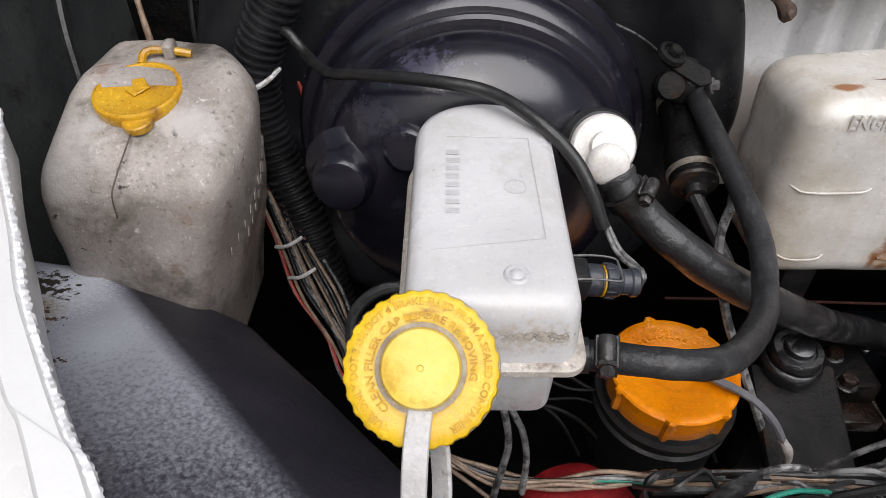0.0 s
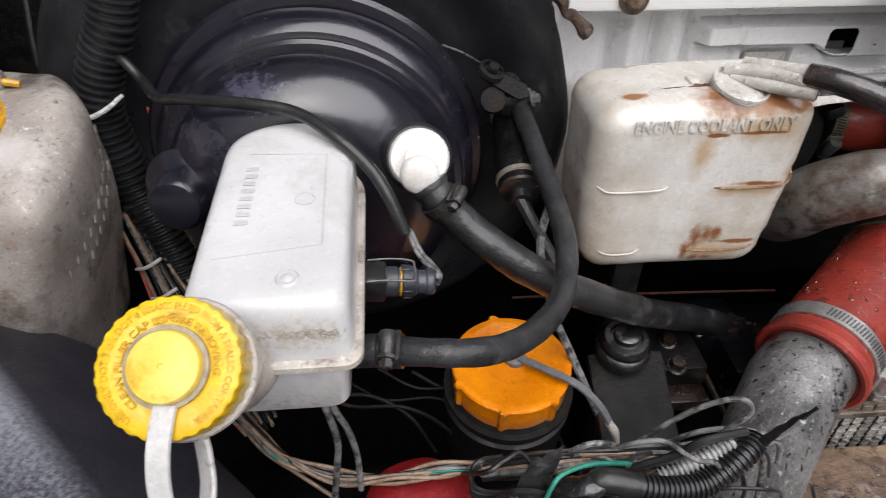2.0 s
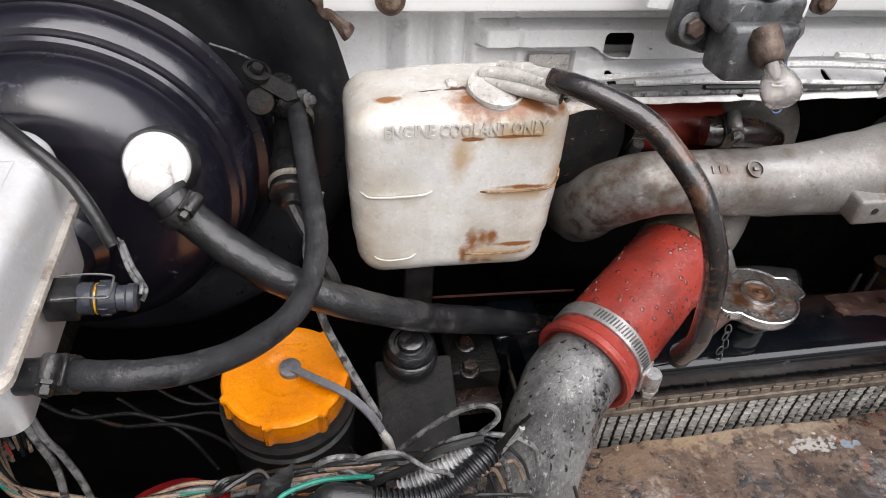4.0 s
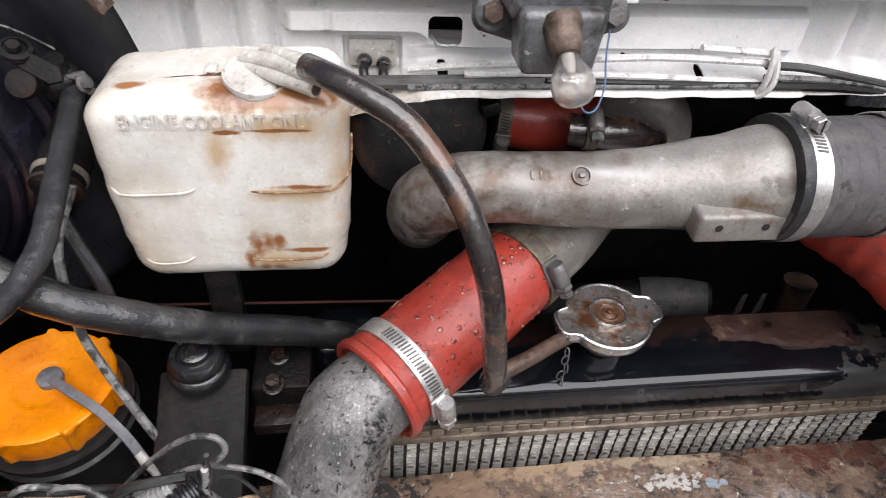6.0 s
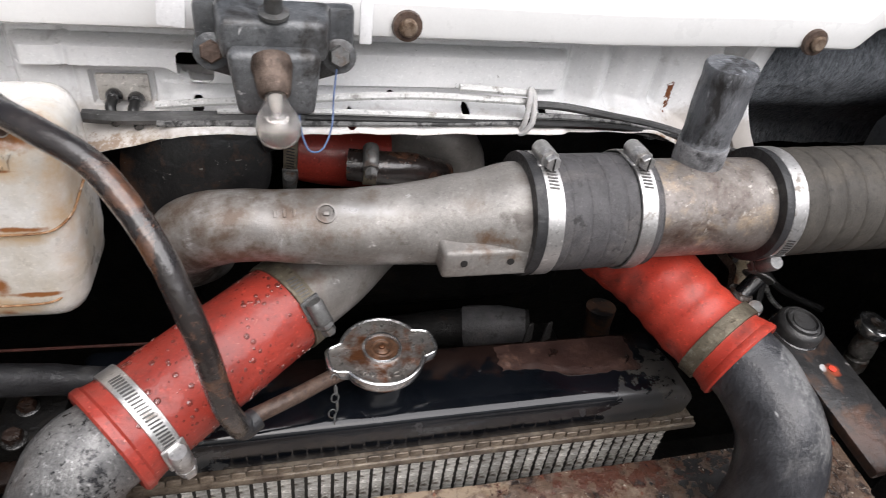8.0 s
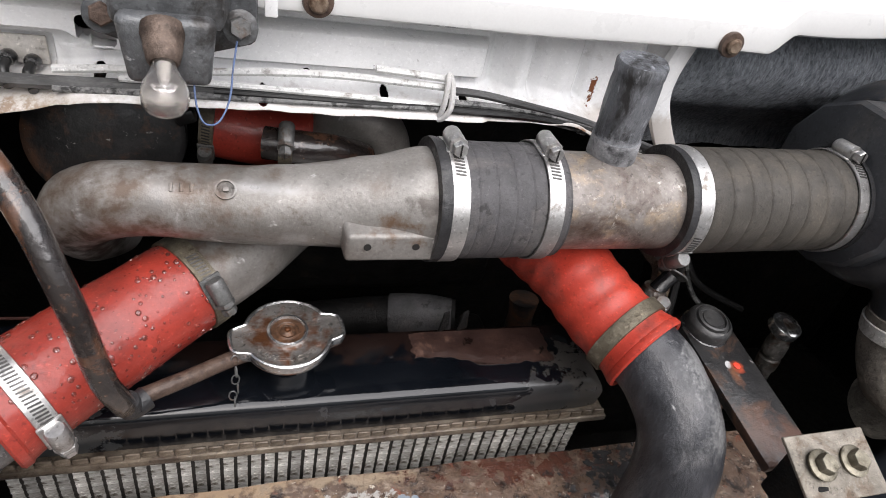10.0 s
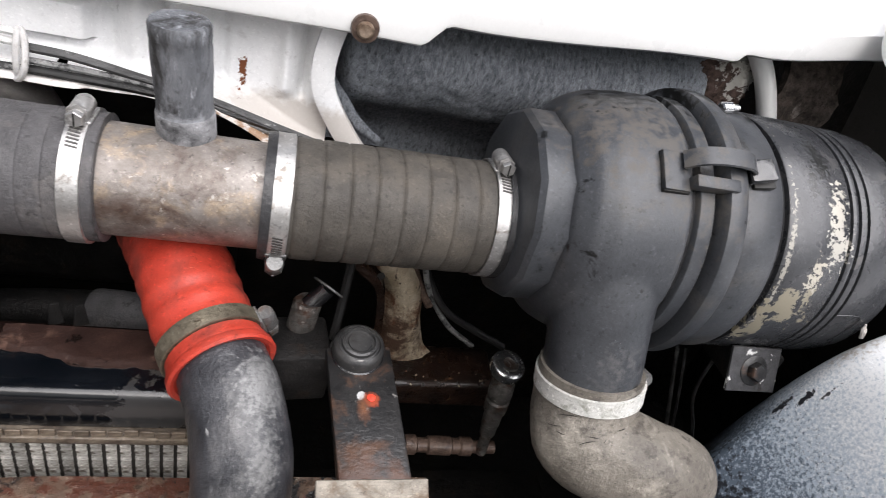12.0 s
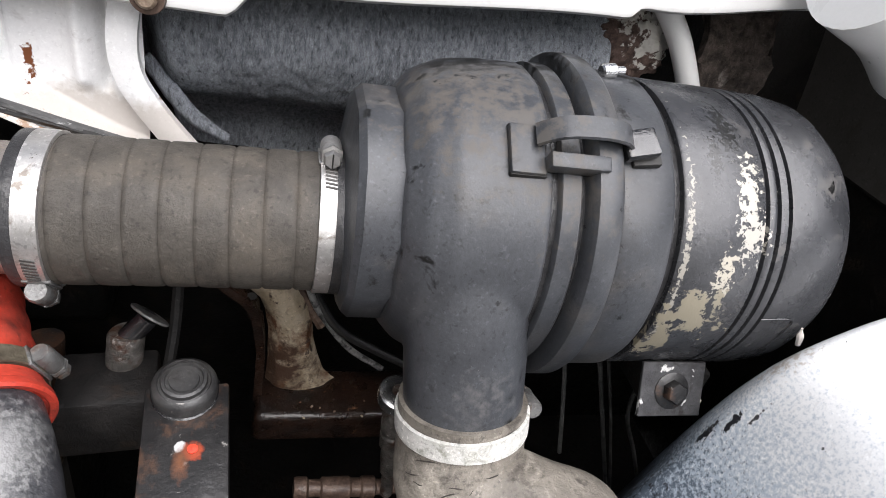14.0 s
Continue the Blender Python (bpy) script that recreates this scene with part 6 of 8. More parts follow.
hose_clamp((.8475, AY, AZ + .002), (1, 0, 0), .0442, .0125, (0, -.74, -.66), (CLAMP, SLOT, BOLT_GREY), "bright worm-drive clamp under the wrapped hose")
hose_clamp((1.0005, AY + .001, AZ + .005), (1, 0, 0), .0442, .0125, (0, .1, 1), (CLAMP, SLOT, CLAMP), "bright worm-drive clamp at the air cleaner", wide=-1)

# ---- air cleaner ----
air = thing("air_cleaner", (1.14, .345, 1.13), "big black round air cleaner with flaking paint", "air cleaner")
CY, CZ = .347, 1.137
part("inlet_collar", lathe([(.045, 1.005), (.0465, 1.004), (.047, 1.02), (.05, 1.026)], (0, AY + .001, AZ + .006), (1, 0, 0), 48), RUBBER, air)
b = lathe([(.047, 1.008), (.07, 1.012), (.0735, 1.016), (.0735, 1.037), (.07, 1.042), (.05, 1.042)], (0, CY, CZ), (1, 0, 0), 12, up=(0, .26, .97))
bmesh.ops.bevel(b, geom=[e for e in b.edges if e.calc_face_angle(0) > .3], offset=.0025, segments=2, affect="EDGES")
part("flange", b, AIRBOX, air)
TUBE_UP = V(-.1, .27, .95).normalized()
b = lathe([(0, 1.03), (.074, 1.036), (.0865, 1.047), (.0935, 1.062), (.0965, 1.083), (.0975, 1.112), (0, 1.113)], (0, CY, CZ), (1, 0, 0), 80)
tube([(1.086, .335, 1.2), (1.085, .297, 1.16), (1.085, .282, 1.12), (1.087, .269, 1.085), (1.0895, .257, 1.055), (1.0915, .251, 1.035)], [.03, .036, .0385, .038, .0375, .0375], 48, 8, bm=b)
ob = part("housing", b, AIRBOX, air)
md = ob.modifiers.new("blend", "REMESH")
md.mode, md.voxel_size, md.use_smooth_shade = "VOXEL", .0021, True
md = ob.modifiers.new("soften", "SMOOTH")
md.factor, md.iterations = .5, 14
part("panel_band", lathe([(.085, 1.1148), (.0975, 1.1152), (.0985, 1.116), (.0985, 1.1265), (.0975, 1.1275), (.08, 1.1277)], (0, CY, CZ), (1, 0, 0), 80), AIRBOX, air)
part("inner_shell", lathe([(.0935, 1.1), (.0935, 1.2)], (0, CY, CZ), (1, 0, 0), 64), RUBBER, air)
part("clamp_ring", lathe([(.08, 1.1312), (.1035, 1.1314), (.1065, 1.1335), (.107, 1.136), (.107, 1.1455), (.1055, 1.148), (.1025, 1.1488), (.08, 1.149)], (0, CY, CZ), (1, 0, 0), 80), AIRBOX, air)
part("middle_shell", lathe([(.08, 1.151), (.099, 1.1512), (.1, 1.153), (.1, 1.181), (.0985, 1.1835), (.08, 1.184)], (0, CY, CZ), (1, 0, 0), 80), AIRBOX, air)
part("tin_shell", lathe([(.085, 1.19), (.0975, 1.1902), (.0985, 1.1915), (.0985, 1.2435), (.098, 1.2445), (.0945, 1.2452), (.0945, 1.2468), (.098, 1.2475), (.0985, 1.249), (.0985, 1.2515), (.098, 1.2525), (.095, 1.253), (.095, 1.2548), (.098, 1.2555), (.0985, 1.2575), (.0985, 1.26), (.098, 1.2606), (.095, 1.261), (.095, 1.2628), (.098, 1.2635), (.0985, 1.265), (.098, 1.285), (.0955, 1.303), (.088, 1.316), (.07, 1.322), (0, 1.323)], (0, CY, CZ), (1, 0, 0), 96), CHIPPED, air)


def on_can(x, a, r=.0985):
    """A place on the canister: a in degrees, from the front upwards."""
    return V(x, CY - r * math.cos(radians(a)), CZ + r * math.sin(radians(a)))


part("seam", tube([on_can(1.262, -2, .0988), on_can(1.285, -2, .0984), on_can(1.286, -9, .0984), on_can(1.284, -22, .0984)], .0005, 5, 6), CHIPPED, air)
# hinge clip over the ring
part("latch_pad", box(on_can(1.0955, 51, .0985), (.0195, .028, .005), .0012, axes((1, 0, 0), (0, .78, .63))), AIRBOX, air)
# dark block whose edge draws the shade round the pad
part("latch_pocket", box(on_can(1.0962, 51, .0964), (.0208, .0294, .005), .001, axes((1, 0, 0), (0, .78, .63))), SLOT, air)
part("latch_shelf", box(on_can(1.1215, 46.5, .1045), (.034, .0085, .011), .0012, axes((1, 0, 0), (0, .73, .69))), AIRBOX, air)
ln = spline([on_can(1.1, 55, .103), on_can(1.106, 55, .109), on_can(1.114, 55, .1135), on_can(1.127, 55, .1155), on_can(1.14, 55, .115), on_can(1.149, 55, .1115), on_can(1.1545, 55, .104)], 8)
part("latch_strap", sweep(ln, [(.0062, .0014), (-.0062, .0014), (-.0068, 0), (-.0062, -.0014), (.0062, -.0014), (.0068, 0)], up=(0, .82, .57)), AIRBOX, air)
# dark raised block in place of a shaded recess
part("latch_recess", box(on_can(1.1635, 54, .101), (.017, .02, .005), .001, axes((1, .0, .15), (0, .82, .57))), SLOT, air)
EL = [V(1.0895, .257, 1.057), V(1.0915, .25, 1.032), V(1.0943, .229, 1.0055), V(1.1335, .206, 1.0025), V(1.171, .211, .984), V(1.172, .274, .9)]
elbow = tagged(part("outlet_elbow", jitter(tube(EL, [.0403, .0405, .0405, .037, .0345, .034], 44, 12), .0014, 38), ELBOW_RUBBER), "cracked beige-grey rubber elbow", "hose")
random.seed(5)
run = even(spline(EL, 10), .0035)
# thin dark lines across the bend for its creases
for k in range(9, 26):
    axis = (run[k + 1] - run[k - 1]).normalized()
    out = V(-.55, -.62, .3 + .012 * k)
    out = (out - axis * out.dot(axis)).normalized()
    side, a0, w = axis.cross(out), radians(random.uniform(-62, 18)), radians(random.uniform(9, 24))
    pts = [run[k] + axis * (.0016 * math.sin(i * 2.1 + k)) + (out * math.cos(a0 + w * i) + side * math.sin(a0 + w * i)) * (.0408 - .004 * smooth(14, 26, k)) for i in (0, .35, .7, 1)]
    part("crease", tube(pts, [.0001, .0005, .0004, .0001], 5, 4), CREASE_DARK, elbow)
hose_clamp((1.0905, .2535, 1.0445), TUBE_UP, .0412, .0135, (1, .1, .1), (CLAMP_WHITE, SLOT, BOLT_GREY), "whitened alloy clamp on the rubber elbow", wide=-.001)
part("scuff", tube([(1.0838, .2605, 1.1628), (1.0855, .261, 1.152), (1.0876, .262, 1.1424)], .0006, 5, 4), BOLT_GREY, air, "pale scratch")
part("scuff", tube([(1.0842, .2605, 1.1632), (1.0895, .2608, 1.166), (1.1018, .262, 1.1655)], .0004, 5, 4), BOLT_GREY, air, "pale scratch")

part("latch_tip", box(on_can(1.158, 54, .107), (.0185, .0165, .0075), .0014, axes((1, 0, .25), (0, .82, .57))), GLOSS_BLACK, air, "glossy black latch tip")
part("ring_bolt", lathe([(.0035, 0), (.0048, .001), (.0048, .009), (.0035, .0105), (.0028, .0105), (.0028, .016), (0, .016)], (1.157, .352, 1.239), (.9, .1, .1), 14), CHROME, air, "bright ring screw")
tagged(part("paint_scrap", jitter(tube([(1.299, .25, 1.126), (1.3, .249, 1.12), (1.301, .247, 1.114)], [.0008, .0022, .0016], 8, 4), .0009, 200), WHITE), "small white scrap on the wheel arch", "scrap")
# mounting foot
FOOT = surface("worn_grey_plate", [rgb(.035, .035, .037), rgb(.07, .07, .073)], 50, (.35, .55), metal=.3, bump=.2, bscale=300, dirt=[(rgb(.02, .018, .018), 40, .6, .1, .5), (rgb(.55, .55, .54), 55, .68, .02, .5)])
foot = thing("cleaner_bracket", (1.235, .27, 1.06), "grey bolted bracket under the air cleaner", "bracket")
part("plate", plate([(-.024, -.019), (.024, -.019), (.024, .019), (-.024, .019)], .003, .0006, Matrix.Translation((1.235, .258, 1.062)) @ Matrix.Rotation(radians(62), 4, "X")), FOOT, foot)
part("strap", box((1.243, .28, 1.058), (.045, .04, .03), .003), BRACKET, foot)
bolt(foot, (1.2345, .2555, 1.0625), (0, -.88, .47), .008, .007, BRACKET_GREY, 1.6)
part("paint_chip", plate([(0, 0), (.009, 0), (.012, .006), (.007, .01), (.002, .006)], .0006, 0, Matrix.Translation((1.244, .2575, 1.0515)) @ Matrix.Rotation(radians(62), 4, "X")), BARE_TIN, foot)

for dx, dz, k in ((-.021, .012, .5), (-.017, .015, .35), (.006, .0135, .6), (.016, -.013, 1.0), (.012, -.016, .7), (-.012, -.0165, .5)):
    part("paint_chip", plate([(0, 0), (.007 * k, -.001 * k), (.01 * k, .004 * k), (.006 * k, .009 * k), (.001 * k, .006 * k)], .0005, 0, Matrix.Translation((1.235 + dx, .2576 + dz * .47, 1.0625 + dz * .88)) @ Matrix.Rotation(radians(62), 4, "X")), BARE_TIN, foot)
for pts, r in (([(1.2140, 0.3600, 1.0030), (1.2310, 0.3600, 0.9470), (1.2480, 0.3500, 0.8700)], .0022), ([(1.2380, 0.3400, 1.0040), (1.2670, 0.3400, 0.9320), (1.3180, 0.3400, 0.8060)], .0022), ([(1.2420, 0.3350, 1.0090), (1.2710, 0.3350, 0.9380), (1.3170, 0.3350, 0.8140)], .0016),
               ([(1.2760, 0.3300, 1.0140), (1.2810, 0.3300, 0.9510), (1.3100, 0.3300, 0.8940), (1.3420, 0.3300, 0.8290)], .002)):
    wire("drop_pipe", pts, r, W_DUSTY, "thin dark pipe hanging below the air cleaner", "pipe", "drop pipes")

# ---- red hoses and their pipes ----
R1A, R1B = V(.371, .263, 1.0095), V(.487, .355, 1.036)
d1 = (R1B - R1A).normalized()
red1 = thing("red_hose", R1A, "red silicone hose beaded with water drops", "hose")
part("hose", tube([R1A, R1A.lerp(R1B, .15), R1A.lerp(R1B, .5), R1A.lerp(R1B, .8), R1B], [.0385, .0365, .0362, .0358, .035], 56, 10, cap=False), RED_HOSE, red1)
part("lip", lathe([(.034, 0), (.0345, -.0015), (.0375, -.0025), (.0395, -.001), (.0395, .004), (.0375, .0065), (.0345, .006), (.034, 0)], R1A, d1, 56), RED_HOSE, red1)
u1, v1 = basis(d1)
random.seed(11)
dr = bmesh.new()
for k in range(330):
    f, a = random.uniform(.02, .98), random.uniform(-1.9, 1.9)
    s = random.choice([.0006, .0008, .001, .0012, .0016, .0022])
    nrm = (V(0, -.66, .75) - d1 * V(0, -.66, .75).dot(d1)).normalized()
    side = d1.cross(nrm)
    nn = nrm * math.cos(a) + side * math.sin(a)
    c = R1A.lerp(R1B, f) + nn * (.0364 - .0008 * f)
    lathe([(s, -.0002), (s * .92, s * .24), (s * .6, s * .42), (0, s * .5)], c, nn, 8, dr)
tagged(part("water_drops", dr, DROP), "small clear water drops beaded on the red hose", "water", "", "stuff")
hose_clamp(R1A + d1 * .021, d1, .0378, .0135, (.42, -.78, -.05), (CLAMP, SLOT, CLAMP), "bright clamp on the red hose", 1.3, wide=1, slots=24)
hose_clamp(R1B - d1 * .006, d1, .0362, .0135, (.35, -.65, .35), (CLAMP_OLD, SLOT, BOLT_GREY), "worn clamp at the upper end of the red hose", 1.1)
tagged(part("steel_elbow", jitter(tube([R1A + d1 * .03, R1A, R1A - d1 * .02 + V(-.001, 0, -.003), (.341, .235, .975), (.331, .222, .945), (.328, .215, .905), (.328, .215, .85)], [.0315, .0315, .0322, .0325, .0325, .0325, .0325], 40, 8), .0009, 60), SCALY_PIPE),
       "flaking grey steel pipe bending down", "pipe")
tagged(part("feed_pipe", tube([R1B - d1 * .03, R1B, R1B + d1 * .04, R1B + d1 * .09 + V(0, .01, .0), (.6, .46, 1.05)], .0325, 32, 6), CAST_ALU), "grey alloy pipe behind the intake pipe", "pipe")

R2A, R2B = V(.8215, .2625, 1.0275), V(.764, .378, 1.05)
d2 = (R2B - R2A).normalized()
red2 = thing("red_hose", R2A, "bright red silicone hose with faint rings", "hose")
ln = even(spline([R2A, R2A.lerp(R2B, .35), R2A.lerp(R2B, .7) + V(.002, 0, .004), R2B + V(-.006, .02, 0)], 14), .004)
part("hose", sweep(ln, circle(1, 52), [.0345 + .0006 * math.sin(i * 1.3) + .0016 * smooth(4, 0, i) for i in range(len(ln))], cap=False), RED_HOSE_B, red2)
part("lip", lathe([(.0325, 0), (.033, -.001), (.0358, -.002), (.0375, -.0005), (.0372, .004), (.0355, .006), (.033, .0055), (.0325, 0)], R2A, d2, 52), RED_HOSE_B, red2)
hose_clamp(R2A + d2 * .021, d2, .0358, .0125, (.8, .35, .35), (CLAMP_OLD, SLOT, BOLT_GREY), "old brown clamp on the bright red hose", wide=-.001)
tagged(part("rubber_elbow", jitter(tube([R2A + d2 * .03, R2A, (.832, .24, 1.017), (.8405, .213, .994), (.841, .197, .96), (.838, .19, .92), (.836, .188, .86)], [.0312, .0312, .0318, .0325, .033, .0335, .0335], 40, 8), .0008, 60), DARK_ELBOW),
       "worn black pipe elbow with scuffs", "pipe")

# ---- bonnet catch with inspection bulb ----
latch = thing("bonnet_catch", (.481, .38, 1.22), "greasy grey bonnet catch bolted to the cowl", "bonnet catch")
part("back_plate", soft_box(.0465, .006, .0235, lambda p: V(.482 + p.x, .377 + p.y + .006 * abs(p.x / .05), 1.2235 + p.z - .008 * smooth(.03, .05, abs(p.x)) * (p.z < 0) * -1), .004, 2, 3), LATCH, latch)
part("side_tab", box((.4245, .384, 1.2465), (.016, .004, .035), .001, Matrix.Rotation(.1, 4, "Y")), WHITE, latch, "white painted tab")
part("side_tab", box((.5365, .386, 1.237), (.008, .004, .03), .001), WHITE, latch, "white painted tab")
part("bridge", soft_box(.033, .014, .012, lambda p: V(.4805 + p.x * (1 - .1 * (p.y < 0)), .362 + p.y, 1.2385 + p.z - .004 * (p.y < 0)), .005, 3), LATCH, latch)
part("housing", soft_box(.0255, .016, .019, lambda p: V(.4805 + p.x * (1 - .13 * (p.z < 0)), .354 + p.y, 1.213 + p.z), .005, 3), LATCH, latch)
bolt(latch, (.445, .369, 1.2205), (0, -.96, .28), .0068, .005, BOLT_RUSTY, 1.55, fmat=LATCH)
bolt(latch, (.5185, .367, 1.2205), (0, -.96, .28), .0068, .006, BOLT_GREY, 1.5, fmat=LATCH)
part("catch_pin", lathe([(.007, 0), (.0085, .001), (.0085, .003), (.005, .004), (.005, .012), (.0065, .013), (.0065, .016), (0, .016)], (.481, .353, 1.2475), (0, -.3, 1), 20), BOLT_GREY, latch)
BD = V(.05, -.72, -.52).normalized()
SO = V(.4788, .339, 1.2235)
SOCKET = surface("dull_tan_socket", [rgb(.05, .035, .027), rgb(.17, .125, .1)], 90, (.4, .6), metal=.4, bump=.25)
part("socket", lathe([(.0115, -.004), (.0115, .001), (.0105, .004), (.01, .009), (.0085, .0165), (.007, .0185), (0, .0185)], SO, BD, 28), SOCKET, latch, "brown bulb socket")
bulb = thing("light_bulb", SO + BD * .03, "clear glass bulb in a brown socket", "light bulb")
SB_ = SO + BD * .0365
part("glass", lathe([(.0058, -.0195), (.0064, -.0155), (.0085, -.011), (.0108, -.0065), (.0122, -.0005), (.0116, .0052), (.0088, .0092), (.0045, .0113), (0, .0119), (0, .0112), (.0042, .0106), (.0083, .0086), (.0109, .005), (.0115, -.0005), (.0101, -.0065), (.0078, -.011), (.0057, -.0155), (.0051, -.0195), (.0058, -.0195)], SB_, BD, 40, cap=False), GLASS, bulb)
part("stem", lathe([(.004, -.022), (.0036, -.012), (.002, -.007), (0, -.0065)], SB_, BD, 14), STRAP, bulb)
for dx, dz in ((-.0055, .001), (-.0028, -.0015), (.0, .0008), (.0028, -.0012), (.0055, .0012)):
    part("support", lathe([(0, -.0012), (.0011, -.0004), (.0011, .0004), (0, .0012)], SB_ - BD * (.004 + dz) + V(dx, 0, 0), BD, 10), CHROME, bulb)
part("filament", tube([SB_ - BD * .004 + V(-.0055, 0, 0), SB_ - BD * .002 + V(-.0028, 0, 0), SB_ - BD * .003, SB_ - BD * .002 + V(.0028, 0, 0), SB_ - BD * .004 + V(.0055, 0, 0)], .0004, 5, 4), CHROME, bulb)
part("base", lathe([(.0074, -.034), (.0076, -.033), (.0076, -.021), (0, -.021)], SB_, BD, 24), SOCKET, bulb)

wire("bulb_wire", [(.5165, .362, 1.214), (.514, .352, 1.2), (.512, .34, 1.187), (.506, .331, 1.177), (.4985, .329, 1.1765), (.4945, .333, 1.184), (.493, .341, 1.194), (.4935, .348, 1.2)], .0006, W_BLUE, "thin blue wire looping by the bulb", "wire")

BOLT_BROWN = surface("brown_stained_bolt", [rgb(.08, .045, .025), rgb(.26, .2, .15)], 150, (.45, .65), metal=.4, bump=.3)
# bolts of the cowl lip, with rubber washers
for x, z, big in ((.2435, 1.2285, 1.0), (.5665, 1.2285, 1.0), (.8925, 1.2295, 1.0)):
    lb = thing("lip_bolt", (x, .404, z), "rusty bolt with a brown rubber washer on the white lip", "bolt", "lip bolts")
    part("washer", lathe([(0, -.002), (.0098, -.002), (.0104, 0), (.0098, .003), (.006, .0035), (0, .0035)], (x, .404, z), (0, -1, .05), 28), BOLT_RUSTY, lb)
    part("head", lathe([(.0062, 0), (.0062, .0035), (.0045, .005), (0, .005)], (x, .4015, z), (0, -1, .05), 20), BOLT_BROWN, lb)

# ---- insulation and right-hand corner ----
def felt(u, v):
    x = .852 + .376 * u
    z = 1.262 - .2 * v
    edge = smooth(0, .09, u) * smooth(1.0, .96, u)
    y = .515 - .052 * edge * math.sin(math.pi * min(1, v * 1.5)) ** .8 - .008 * edge + .05 * smooth(.55, .9, v)
    x += .03 * v * (1 - u)
    n = noise.noise(V(x * 22, z * 22, 1)) * .0025 + noise.noise(V(x * 140, z * 140, 2)) * .0011
    return V(x, y + n, z + n)


tagged(part("insulation_mat", sheet(190, 90, felt, .004), FELT), "fuzzy black felt insulation mat dusted grey", "insulation mat")
tagged(part("felt_roll", jitter(tube([(.8743, .475, 1.1672), (.8854, .474, 1.1515), (.8956, .474, 1.137), (.9095, .474, 1.1214), (.93, .475, 1.108)], [.004, .0062, .0066, .006, .004], 12, 6), .0012, 120), FELT), "rolled felt edge beside the white panel", "insulation mat")
b = bmesh.new()
bmesh.ops.create_icosphere(b, subdivisions=5, radius=1)
for v in b.verts:
    k = 1 + .25 * noise.noise(v.co * 2.2) + .14 * noise.noise(v.co * 7) + .06 * noise.noise(v.co * 20)
    v.co = V(1.236 + .036 * v.co.x * k, .478 + .016 * v.co.y * k, 1.223 + .03 * v.co.z * k)
tagged(part("foam_scrap", b, FOAM), "crumbled brown and white scrap of foam", "foam")
tagged(part("white_strut", tube([(1.2450, 0.4700, 1.2680), (1.2550, 0.4620, 1.2570), (1.2710, 0.4580, 1.2380), (1.2890, 0.4560, 1.2110), (1.3140, 0.4550, 1.1690)], [.0092] * 5, 20), WHITE_CLEAN), "white painted strut behind the air cleaner", "strut")
b = sheet(20, 20, lambda u, v: V(1.295 + .065 * u, .485 - .02 * math.sin(3 * v), 1.15 + .12 * v) + V(0, .005, .005) * noise.noise(V(u * 9, v * 9, 0)), .01)
tagged(part("felt_strip", jitter(b, .004, 120), FELT_BROWN), "torn brown felt behind the strut", "insulation mat")
# white panel edge round the insulation
ln = spline([(.882, .43, 1.25), (.872, .432, 1.22), (.867, .434, 1.19), (.870, .436, 1.165), (.883, .438, 1.14), (.905, .44, 1.11), (.935, .442, 1.08)], 8)
structure("cowl_edge_fold", sweep(ln, [(.006, .004), (.006, -.004), (-.004, -.006), (-.012, -.003), (-.012, .003), (-.004, .006)], up=(-1, 0, 0)), WHITE, "white folded edge of the cowl panel", "trim")
CORNER = [(1.315, .36, 1.333), (1.335, .36, 1.327), (1.355, .36, 1.32), (1.373, .36, 1.312), (1.39, .36, 1.302), (1.413, .36, 1.284)]
structure("cowl_corner", jitter(tube(CORNER, .05, 40, 8), .001, 30), WHITE_CLEAN, "cream white painted body corner", "car body panel")

# ---- engine mounts and brackets ----
ml = thing("mount_bracket", (.25, .3, .97), "grimy black mount bracket with a round rubber-topped bolt", "bracket")
mm = Matrix.Translation((.247, .285, .985)) @ Matrix.Rotation(radians(28), 4, "X")
part("plate", box(mm @ V(.004, -.03, -.012), (.06, .1, .012), .003, mm.to_3x3().to_4x4()), BRACKET, ml)
part("web", box((.25, .29, .91), (.044, .02, .11), .003), BRACKET, ml)
part("round_head", lathe([(.0215, -.012), (.0217, -.006), (.0205, -.003), (.0185, -.0015), (.0195, .001), (.0192, .005), (.0165, .0082), (.0125, .0085), (.0118, .007), (.0102, .0072), (.0098, .0118), (.0085, .0128), (0, .0128)], (.2485, .3045, 1.0), (0, -.12, 1), 40), GLOSS_BLACK, ml, "glossy wet black round head")
pl = thing("engine_lug", (.3, .33, .96), "oily engine lug with two bolts", "engine part")
part("block", box((.302, .335, .955), (.044, .07, .03), .004), BLACK_OILY, pl)
part("step", box((.302, .292, .945), (.04, .02, .012), .002), RUST_OILY, pl)
bolt(pl, (.299, .33, .97), (0, -.1, 1), .006, .006, RUST_OILY, 1.3, fmat=BOLT)
bolt(pl, (.297, .304, .969), (0, -.15, 1), .0065, .007, RUST_OILY, 1.3, fmat=BOLT)

mr = thing("mount_bracket", (.925, .28, .98), "worn grey mount bracket with a red paint mark", "bracket")
q0, q1 = V(.9205, .312, 1.008), V(.932, .18, .985)
mat_r = axes((q1 - q0).normalized(), V(1, 0, 0))
part("plate", box((q0 + q1) / 2 + V(0, 0, -.006), ((q1 - q0).length, .052, .01), .002, mat_r), BRACKET_GREY, mr)
